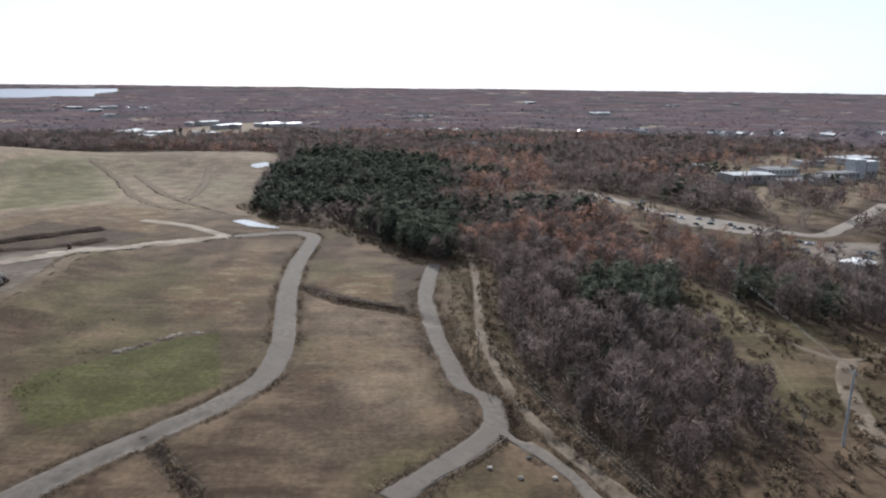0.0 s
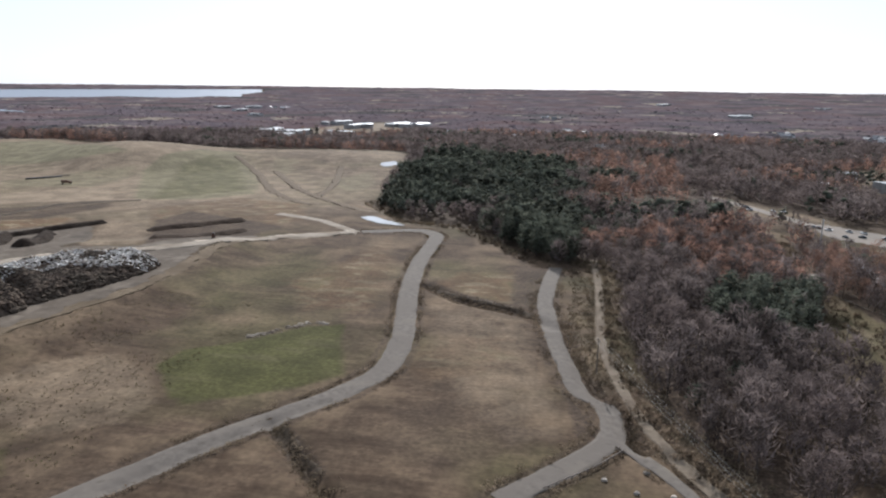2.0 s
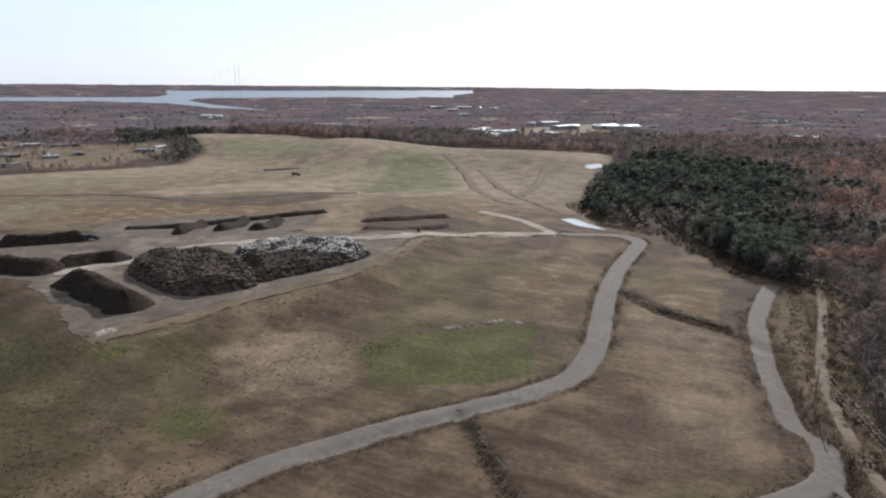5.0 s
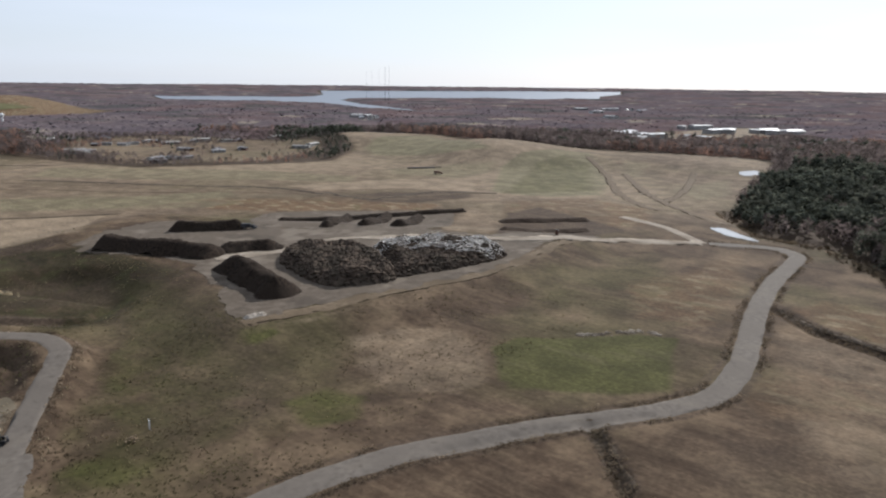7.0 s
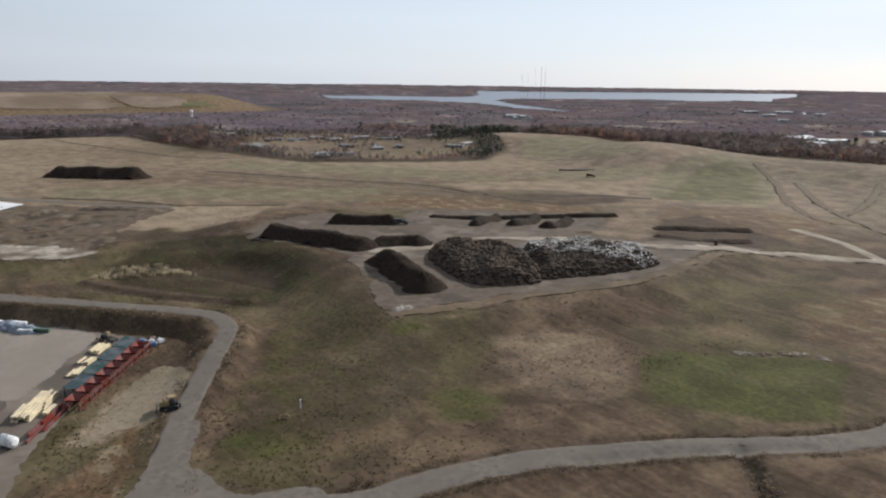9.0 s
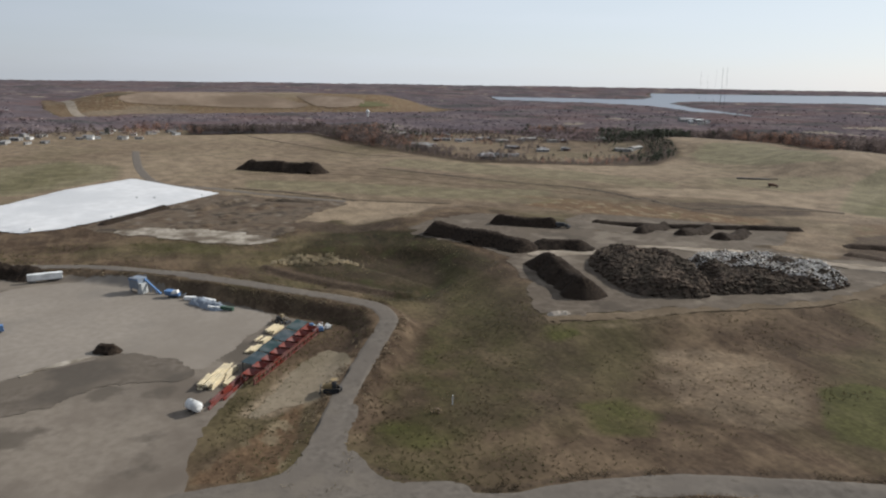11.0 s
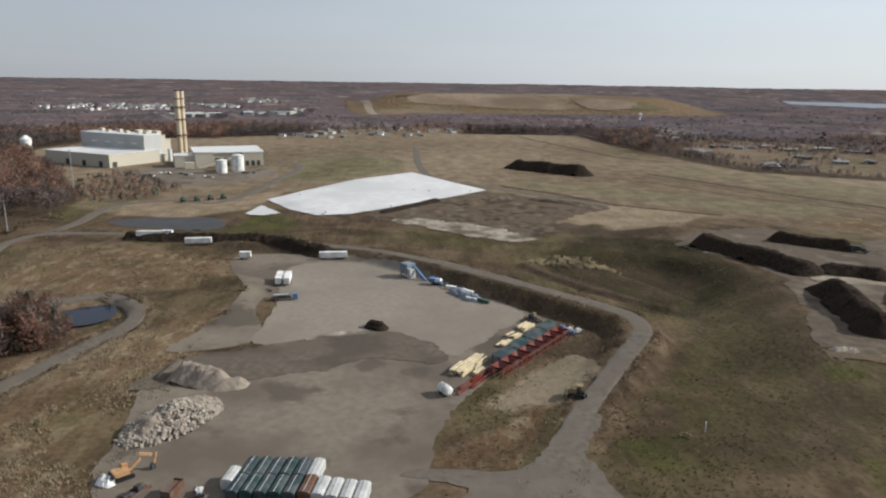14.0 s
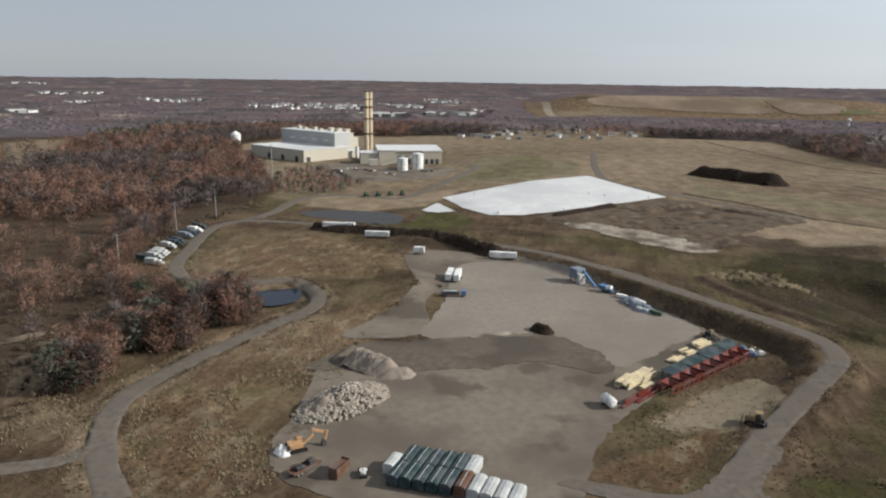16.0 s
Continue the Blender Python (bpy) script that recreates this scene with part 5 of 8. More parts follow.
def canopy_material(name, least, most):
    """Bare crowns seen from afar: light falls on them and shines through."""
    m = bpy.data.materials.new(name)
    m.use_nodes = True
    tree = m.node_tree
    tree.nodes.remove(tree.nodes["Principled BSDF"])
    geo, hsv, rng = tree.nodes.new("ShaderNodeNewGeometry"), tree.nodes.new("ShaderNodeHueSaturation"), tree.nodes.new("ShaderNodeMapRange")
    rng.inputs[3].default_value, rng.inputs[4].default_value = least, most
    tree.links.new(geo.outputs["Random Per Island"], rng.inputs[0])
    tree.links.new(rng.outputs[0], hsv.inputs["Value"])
    tree.links.new(hazy_canopy_colour(tree), hsv.inputs["Color"])
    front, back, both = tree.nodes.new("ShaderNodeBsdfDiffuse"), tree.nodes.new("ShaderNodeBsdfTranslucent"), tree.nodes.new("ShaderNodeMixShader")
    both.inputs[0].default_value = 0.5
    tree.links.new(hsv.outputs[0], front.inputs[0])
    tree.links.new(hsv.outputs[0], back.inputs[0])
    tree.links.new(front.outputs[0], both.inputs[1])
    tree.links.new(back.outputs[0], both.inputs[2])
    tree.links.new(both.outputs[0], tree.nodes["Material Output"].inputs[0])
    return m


# roofs that stand out of the far woods: halls, houses, low sheds
BIG_ROOFS = [(-1089, 2112), (-989, 1988), (-1023, 2180), (-816, 1765), (-506, 1179), (-465, 1159), (-444, 1064), (-412, 1025), (-403, 1169), (-412, 1373), (-353, 1423),
             (-321, 1430), (-500, 1453), (358, 3036), (473, 2173), (921, 2879), (1280, 3086), (-1281, 1272), (-1664, -314), (-1687, -243), (-1181, -250), (-1571, -441), (-1588, -405), (-1379, -1162), (-3067, -2682)]
HOUSE_SPOTS = [(-151, 1212), (-53, 1840), (509, 2219), (387, 1366), (282, 1286), (519, 1326), (646, 1347), (545, 1300), (717, 1329), (823, 1346), (-82, 1196), (15, 1332),
               (49, 1117), (152, 1088), (194, 1032), (60, 1004), (-226, 1146), (-300, 1053), (-344, 1057), (-930, 2137), (-1180, 1219), (-232, 1228)]
VILLAGE_SPOTS = [(-1883, -874), (-1874, -819), (-1930, -793), (-1816, -714), (-1997, -750), (-1910, -684), (-1859, -633), (-2010, -650), (-1889, -579), (-2077, -531), (-2057, -491),
                 (-2078, -453), (-1991, -835), (-2041, -749), (-1967, -653), (-2023, -628), (-2450, -454), (-2419, -419), (-2523, -417), (-2566, -497), (-2367, -426), (-2413, -392),
                 (-2039, -472), (-2042, -441), (-1901, -230), (-1160, -528), (-1141, -499), (-2140, -1369), (-2048, -1272), (-2071, -1237), (-2049, -1195), (-2147, -1202), (-1829, -1384)]
VILLAGE_SPOTS += [(-2374, -1936), (-2329, -1829), (-2420, -1805), (-2452, -1769), (-3125, -2638), (-3121, -2556)]
SHED_SPOTS = [(-1067, 458), (-1039, 502), (-894, 410), (-869, 405), (-740, 413), (-712, 416), (-734, 436), (-929, 586), (-940, 492), (-821, 505), (-781, 523), (-784, 565),
              (-879, 623), (-893, 717), (-727, 637), (-966, 466), (-953, 533), (-923, 550)]
VAN_SPOTS = [(-1201, -167), (-1093, -145), (-1080, -122), (-1234, -135), (-1138, -105), (-1181, -93), (-1074, -78), (-1179, -69), (-1131, -42), (-1128, -18), (-1220, -2),
             (-1270, 25), (-1121, 38), (-1188, 58), (-1237, 88), (-1183, 103), (-1251, 226), (-1222, 240), (-1206, 257), (-1217, 290)]


def far_canopy():
    """The woods beyond, as one rough canopy to the horizon, with crowns that stand out of it."""
    r = np.random.default_rng(31)
    rad = [1130.0]
    while rad[-1] < 4850:
        rad.append(rad[-1] * 1.0075)
    rad, az = np.array(rad), np.radians(np.arange(-44, 145, 0.2))
    A, R = np.meshgrid(az, rad)
    A = A + r.uniform(-0.0017, 0.0017, A.shape)
    R = R * (1 + r.uniform(-0.0036, 0.0036, R.shape))
    x, y = -R * np.sin(A), R * np.cos(A)

    def tall(x, y, R):
        high = 4.5 + 7 * (field(x, y, 420, 2) - 0.3) + 4 * (field(x, y, 90, 3, 2) - 0.5)
        low = np.ones(x.shape)
        for spots, across, along in ((BIG_ROOFS, 34, 150), (HOUSE_SPOTS, 20, 110), (VILLAGE_SPOTS, 22, 130)):
            for hx, hy in spots:
                d = math.hypot(hx, hy)
                ux, uy = hx / d, hy / d
                s, t = (x - hx) * ux + (y - hy) * uy + along * 0.7, (x - hx) * uy - (y - hy) * ux
                low *= step(np.hypot(s / along, t / across), 0.6, 1.4)
        for outline in (TOWN_FAR, TOWN_MID, SHOPS, EAST_TOWN):
            low *= step(poly_sd(x, y, outline), 0, 60)
        low *= step(poly_sd(x, y, FAR_HILL), 0, 120) * step(poly_sd(x, y, LAKE), 0, 70)
        low *= step(poly_sd(x, y, OPEN_LAND), 5, 70) * step(R, 1130, 1230)
        return np.clip(high, 1.5, None) * low, low

    high, low = tall(x, y, R)
    z = gz(x, y) + 0.3 + high + r.uniform(-1.5, 2.2, x.shape) * low
    x, y, z = x.ravel(), y.ravel(), z.ravel()
    f = grid_faces(len(az), len(rad))
    bare_ground = (poly_sd(x, y, OPEN_LAND) < 5) | inside_any(x, y, [FAR_HILL, LAKE, TOWN_FAR, TOWN_MID, SHOPS, EAST_TOWN])
    f = f[~bare_ground[f].any(1)]
    # values of 2.5 and more also lift both canopies as haze would
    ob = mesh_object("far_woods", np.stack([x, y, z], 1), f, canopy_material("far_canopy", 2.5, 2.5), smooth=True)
    tagged(ob, "brown and rusty leafless woods to the horizon", "woods", kind="stuff")
    n = 18000
    d, a = 1150 + 1500 * r.uniform(0, 1, n) ** 1.7, radians(-44) + radians(189) * r.uniform(0, 1, n)
    px, py = -d * np.sin(a), d * np.cos(a)
    high, low = tall(px, py, d)
    keep = (low > 0.75) & (poly_sd(px, py, OPEN_LAND) > 20) & ~inside_any(px, py, [TOWN_FAR, TOWN_MID, SHOPS, EAST_TOWN])
    px, py, high = px[keep], py[keep], high[keep]
    n = len(px)
    shape = ICO[None] * r.uniform(0.7, 1.3, (n, 12, 1)) * (r.uniform(3.2, 6.6, (n, 1, 1)) * np.array((1, 1, 0.55)))
    v = shape + np.stack([px, py, gz(px, py) + high + r.uniform(-2.4, 0.2, n)], 1)[:, None]
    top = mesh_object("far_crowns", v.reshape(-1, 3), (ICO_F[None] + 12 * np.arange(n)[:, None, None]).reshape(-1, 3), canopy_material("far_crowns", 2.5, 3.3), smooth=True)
    tagged(top, "rounded tree tops that stand out of the far woods", "woods", kind="stuff")


far_canopy()


def chalk_chips():
    """Broken pale chalky soil scattered along two lines in the grass."""
    r = np.random.default_rng(71)
    spots = []
    for line in ([(-111, 222), (-105, 228), (-100, 235)], [(-98, 235), (-94, 242), (-88, 241)]):
        c = curve_points(line, 0.12)
        dense = tone((c[:, 0] / 1.7, c[:, 1] / 1.9)) > 0.36
        c = c[dense]
        c = c + r.normal(0, 0.9, c.shape)
        spots.append(np.stack([c[:, 0], c[:, 1], r.uniform(0.25, 0.85, len(c)), r.uniform(0, 6.28, len(c)), r.integers(0, 5, len(c))], 1))
    kinds = [(ICO * np.random.default_rng(700 + k).uniform(0.5, 1.4, (12, 1)) * np.array((1.0, 0.8, 0.3)), ICO_F) for k in range(5)]
    merged("chalk_chips", kinds, np.concatenate(spots), CHALK, "broken pale chalky soil scattered in the grass", "bare soil")


chalk_chips()


# ---- helpers for things ----
def thing(name, x, y, turn=0.0, label="", category="", group="", z=None):
    """An Empty at the base of a thing; turn in degrees, its length along its own x."""
    ob = tagged(new(name), label, category, group)
    ob.location, ob.rotation_euler = (x, y, float(gz(x, y)) + 0.16 if z is None else z), (0, 0, radians(turn))
    return ob


def part(name, bm, mat, parent, label="", smooth=False):
    me = bpy.data.meshes.new(name)
    bm.normal_update()
    for f in bm.faces:
        f.smooth = smooth
    bm.to_mesh(me)
    bm.free()
    me.materials.append(mat)
    ob = new(name, me)
    ob.parent = parent
    if label:
        ob["label"] = label
    return ob


def box(bm, x, y, z, sx, sy, sz, turn=0.0, tilt=0.0, taper=1.0, bevel=0.0):
    """A box centred at x, y whose foot is at z; its top is narrower by taper."""
    made = bmesh.ops.create_cube(bm, size=1.0)["verts"]
    for v in made:
        if v.co.z > 0:
            v.co.x *= taper
            v.co.y *= taper
        v.co = Vector((v.co.x * sx, v.co.y * sy, (v.co.z + 0.5) * sz))
    bmesh.ops.transform(bm, verts=made, matrix=pose(x, y, z, 0, tilt, turn))
    if bevel:
        edges = list({e for v in made for e in v.link_edges})
        bmesh.ops.bevel(bm, geom=edges, offset=bevel, segments=1, affect="EDGES")
    return bm


def rod(bm, a, b, r, sides=8, r2=None):
    a, b = Vector(a), Vector(b)
    d = b - a
    m = Matrix.Translation((a + b) / 2) @ d.to_track_quat("Z", "Y").to_matrix().to_4x4()
    bmesh.ops.create_cone(bm, cap_ends=True, segments=sides, radius1=r, radius2=r if r2 is None else r2, depth=d.length, matrix=m)
    return bm


def quad(bm, *pts):
    bm.faces.new([bm.verts.new(p) for p in pts])
    return bm


def B(*args, **kw):
    return box(bmesh.new(), *args, **kw)


def R(*args, **kw):
    return rod(bmesh.new(), *args, **kw)


def paint(name, colour, rough=0.5, metal=0.0, wear=0.75):
    dull = tuple(c * wear for c in colour)
    return material(name, dull, colour, 0.3, 1.1, rough, metal, c=tuple(c * 0.6 + 0.05 for c in colour), bump=0.15, reach=0.03)


WHITE = paint("white_paint", (0.72, 0.72, 0.70), 0.45, wear=0.88)
CREAM = paint("cream_boards", (0.62, 0.52, 0.34), 0.8)
RED = paint("red_oxide_steel", (0.143, 0.029, 0.02), 0.65)
TEAL = paint("dark_teal_paint", (0.026, 0.048, 0.05), 0.65)
SLATE = paint("slate_paint", (0.035, 0.052, 0.06), 0.65)
PALE_GREY = paint("pale_grey_paint", (0.45, 0.46, 0.45), 0.5)
BROWN = paint("rust_brown_steel", (0.115, 0.062, 0.042), 0.8)
DARK_STEEL = paint("dark_steel", (0.05, 0.05, 0.052), 0.6, 0.3)
TYRE = material("tyre_rubber", (0.018, 0.018, 0.018), (0.03, 0.03, 0.03), rough=0.9, bump=0.1)
ORANGE = paint("orange_paint", (0.42, 0.25, 0.13), 0.7)
YELLOW = paint("faded_yellow_paint", (0.27, 0.20, 0.105), 0.7)
BLUE = paint("blue_paint", (0.10, 0.19, 0.36), 0.5)
STEEL_BLUE = paint("grey_blue_steel", (0.20, 0.23, 0.27), 0.55)
GREEN = paint("dark_green_paint", (0.04, 0.09, 0.055), 0.5)
GLASS = material("dark_glass", (0.02, 0.025, 0.03), (0.03, 0.035, 0.04), rough=0.08, spec=0.6, bump=0)
WOOD = material("weathered_wood", (0.12, 0.10, 0.085), (0.22, 0.19, 0.16), 0.5, 2.0)
STONE = material("broken_concrete", (0.15, 0.131, 0.108), (0.34, 0.306, 0.26), 0.2, 0.9, c=(0.29, 0.255, 0.213), per_object=0.25)
SAND = material("crushed_stone", (0.17, 0.142, 0.116), (0.26, 0.222, 0.185), 0.08, 0.8, c=(0.20, 0.168, 0.138), bump=0.8)
CLADDING = material("cream_cladding", (0.40, 0.365, 0.295), (0.45, 0.415, 0.34), 0.01, 0.05, 0.6, c=(0.42, 0.39, 0.325), bump=0.05)
CLADDING_GREY = material("grey_cladding", (0.36, 0.36, 0.35), (0.42, 0.42, 0.41), 0.01, 0.05, 0.6, c=(0.39, 0.39, 0.38), bump=0.05)
ROOF_WHITE = material("white_roof", (0.52, 0.52, 0.51), (0.60, 0.60, 0.59), 0.02, 0.1, 0.4, c=(0.48, 0.48, 0.47), bump=0.05)
ROOF_GREY = material("grey_roof", (0.14, 0.14, 0.145), (0.24, 0.235, 0.23), 0.05, 0.3, 0.8, per_object=0.35)
WALL_PALE = material("pale_house_wall", (0.24, 0.23, 0.215), (0.34, 0.33, 0.31), 0.05, 0.3, 0.8, per_object=0.35)
STACK_SHELL = material("stack_shell", (0.46, 0.39, 0.28), (0.54, 0.47, 0.35), 0.02, 0.2, 0.7, c=(0.44, 0.37, 0.27), bump=0.1)
GALVANISED = paint("galvanised_steel", (0.40, 0.41, 0.42), 0.5, 0.4)
INSULATOR = paint("porcelain", (0.55, 0.5, 0.45), 0.3)
REEDS = material("dry_reeds", (0.15, 0.118, 0.074), (0.26, 0.213, 0.140), 0.3, 1.5, 0.95)
WINDOW_DARK = material("window_glass", (0.03, 0.035, 0.04), (0.05, 0.055, 0.06), rough=0.15, bump=0, spec=0.5)


def wheel_at(parent, x, y, r=0.5, w=0.3):
    tyre = part("wheel", R((x, y - w / 2, r), (x, y + w / 2, r), r, 12), TYRE, parent)
    part("rim", R((x, y - w / 2 - 0.02, r), (x, y + w / 2 + 0.02, r), r * 0.5, 8), PALE_GREY, tyre, "pale steel rim")


# ---- heaps ----
def heap(name, a, b, width, high, mat, label, category, seed=1, sharp=1.0, lumps=0.045, cell=1.2, tail=0.5):
    """A long heap with its ridge from a to b, rough all over."""
    r = np.random.default_rng(seed)
    a, b = np.array(a, float), np.array(b, float)
    d = b - a
    length = np.hypot(*d)
    d /= length
    n = np.array((-d[1], d[0]))
    us = np.arange(-width / 2, length + width / 2 + cell, cell)
    vs = np.arange(-width / 2, width / 2 + cell * 0.5, cell)
    U, V = np.meshgrid(us, vs)
    over = np.clip(np.maximum(-U, U - length), 0, None)
    wob = 1 + 0.16 * np.sin(U * 0.23 + seed) + 0.08 * np.sin(U * 0.61 + 2 * seed)
    rad = np.hypot(V, over) / (width / 2 * wob)
    prof = np.clip(1 - rad, 0, 1)
    prof = np.where(sharp > 0, prof ** 0.8 * (1 - sharp) + prof * sharp, prof)
    prof = np.minimum(prof * 1.25, 1 - 0.12 * rad) * (rad < 1)
    z = high * prof * (1 + 0.10 * np.sin(U * 0.17 + seed * 2)) + high * lumps * r.standard_normal(U.shape) * np.clip(prof * 3, 0, 1)
    x, y = a[0] + d[0] * U + n[0] * V, a[1] + d[1] * U + n[1] * V
    base = gz(x, y)
    z = np.where(rad < 0.98, z + base + 0.1, base - 0.3)
    f = grid_faces(len(us), len(vs))
    inside = (rad.ravel() < 1.02)
    f = f[inside[f].any(1)]
    ob = mesh_object(name, np.stack([x.ravel(), y.ravel(), z.ravel()], 1), f, mat, smooth=True)
    return tagged(ob, label, category)


heap("mulch_mound", (-352, 170), (-300, 192), 20, 6.0, MULCH, "long dark brown mulch pile with steep sides", "mulch pile", 1)
heap("mulch_mound", (-300, 208), (-289, 220), 17, 4.5, MULCH, "low dark mulch pile beside the long one", "mulch pile", 2)
heap("mulch_mound", (-264, 184), (-224, 174), 19, 7.0, MULCH, "tall dark brown mulch pile on the pad", "mulch pile", 3)
heap("soil_bank", (-362, 215), (-342, 240), 12, 5.0, MULCH, "dark earth bank with a pale flat top", "earth bank", 4)
heap("mulch_mound", (-308, 279), (-334, 321), 11, 3.6, MULCH, "short dark compost windrow on the pad", "compost windrow", 5)
heap("mulch_mound", (-294, 297), (-318, 342), 11, 3.6, MULCH, "short dark compost windrow on the pad", "compost windrow", 6)
heap("mulch_mound", (-277, 309), (-299, 352), 11, 3.6, MULCH, "short dark compost windrow on the pad", "compost windrow", 7)
heap("mulch_mound", (-352, 282), (-292, 392), 7, 2.6, MULCH, "low dark compost ridge along the pad", "compost ridge", 8)
heap("compost_ridge", (-248, 382), (-212, 420), 10, 2.2, COMPOST, "long dark compost ridge in the field", "compost ridge", 9)
heap("compost_ridge", (-224, 345), (-196, 392), 9, 2.0, COMPOST, "long dark compost ridge in the field", "compost ridge", 10)
heap("earth_mound", (-712, 134), (-664, 186), 26, 9.0, MULCH, "dark elongated earth mound in the dry field", "earth mound", 11, cell=2.0)
heap("earth_mound", (-470, -2), (-515, 36), 9, 2.2, MULCH, "dark soil rim along the white liner", "soil bank", 12, cell=1.6)
heap("earth_mound", (-500, 60), (-530, 90), 12, 1.6, EARTH, "low rough heap of bare brown soil", "soil heap", 60, lumps=0.2, cell=1.6)
heap("earth_mound", (-470, 70), (-500, 110), 10, 1.2, EARTH, "low rough heap of bare brown soil", "soil heap", 61, lumps=0.2, cell=1.6)
heap("earth_mound", (-440, 40), (-450, 80), 9, 1.2, EARTH, "low rough heap of bare brown soil", "soil heap", 62, lumps=0.2, cell=1.6)
heap("earth_mound", (-520, 110), (-500, 140), 8, 1.4, EARTH, "low rough heap of bare brown soil", "soil heap", 63, lumps=0.2, cell=1.6)
heap("mulch_mound", (-246, -4), (-244, -1), 6.5, 2.6, MULCH, "small dark heap of mulch on gravel", "mulch heap", 13, cell=0.7)
heap("gravel_mound", (-203, -58), (-198, -48), 12, 4.6, SAND, "pale crushed stone pile with several peaks", "gravel pile", 14, lumps=0.10, cell=0.9)
heap("gravel_mound", (-196, -46), (-197, -42), 8, 2.4, SAND, "low crushed stone heap beside the pile", "gravel pile", 15, cell=0.8)
heap("soil_bank", (-203, -66), (-214, -64), 5, 1.6, GRAVEL_DARK, "dark gravel bank behind the stone pile", "gravel bank", 16)
heap("rubble_bank", (-392, -140), (-382, -68), 12, 2.6, MULCH, "long dark bank of broken rubble by the road", "rubble bank", 17, lumps=0.2)
heap("rubble_bank", (-378, -64), (-352, -32), 12, 3.0, MULCH, "long dark bank of broken rubble by the road", "rubble bank", 18, lumps=0.2)
heap("scrap_mound", (-288, 31), (-276, 38), 7, 2.0, STEEL_BLUE, "grey-green pile of scrap between white boxes", "scrap pile", 19, lumps=0.25, cell=0.6)
heap("scrap_mound", (-147, -61), (-146.5, -60), 3.6, 1.6, WHITE, "small heap of white scrap bags", "scrap heap", 20, lumps=0.2, cell=0.35)
heap("stone_mound", (-206, 148), (-205, 153), 4, 1.0, STONE, "small heap of broken stones at the pad corner", "stone heap", 21, lumps=0.3, cell=0.5)


def block_mesh(seed):
    r = np.random.default_rng(seed)
    bm = B(0, 0, 0, 1.3, 0.9, 0.7)
    for v in bm.verts:
        v.co += Vector(r.uniform(-0.22, 0.22, 3))
    me = bpy.data.meshes.new("block")
    bm.to_mesh(me)
    bm.free()
    me.materials.append(STONE)
    return me


def rubble_pile(cx, cy, rx, ry, turn, high):
    top = thing("rubble_pile", cx, cy, 0, "heap of broken pale concrete blocks on gravel", "rubble pile", z=0)
    core = heap("core", (cx + 5, cy - 4), (cx - 5, cy + 4), 14, high * 0.75, SAND, "", "", 23, lumps=0.15, cell=1.0)
    for key in list(core.keys()):
        del core[key]
    core.parent = top
    core.matrix_parent_inverse = Matrix.Translation((-cx, -cy, 0))
    r = np.random.default_rng(5)
    shapes = [block_mesh(k) for k in range(8)]
    verts, faces = [], []
    cube = np.array([(x, y, z) for x in (-1, 1) for y in (-1, 1) for z in (-1, 1)], float)
    cf = np.array([(0, 1, 3, 2), (4, 6, 7, 5), (0, 4, 5, 1), (2, 3, 7, 6), (0, 2, 6, 4), (1, 5, 7, 3)])
    for i in range(1500):
        a, q = r.uniform(0, 6.28), math.sqrt(r.uniform(0, 1))
        u, v = q * math.cos(a) * rx, q * math.sin(a) * ry
        c, s = math.cos(radians(turn)), math.sin(radians(turn))
        x, y = cx + u * c - v * s, cy + u * s + v * c
        z = float(gz(x, y)) + high * max(0.0, 1 - q) ** 0.85 * (0.8 + 0.5 * float(field(x, y, 4.5, 50, 2))) + 0.15
        size = r.uniform(0.35, 0.95)
        if i < 300:
            ob = new("block", shapes[i % 8])
            ob.parent = top
            ob.matrix_basis = pose(x - cx, y - cy, z, *r.uniform(-180, 180, 3)) @ Matrix.Scale(size, 4)
        else:
            m = np.array(Euler(r.uniform(0, 6.28, 3)).to_matrix())
            faces.append(cf + 8 * (i - 300))
            verts.append((cube * r.uniform(0.75, 1.25, (8, 3)) * np.array((0.55, 0.4, 0.3)) * size) @ m.T + (x - cx, y - cy, z))
    rest = mesh_object("loose_rubble", np.concatenate(verts), np.concatenate(faces), STONE, top)
    rest["kind"] = "stuff"


rubble_pile(-175, -54.5, 15, 8.5, 145, 4.6)


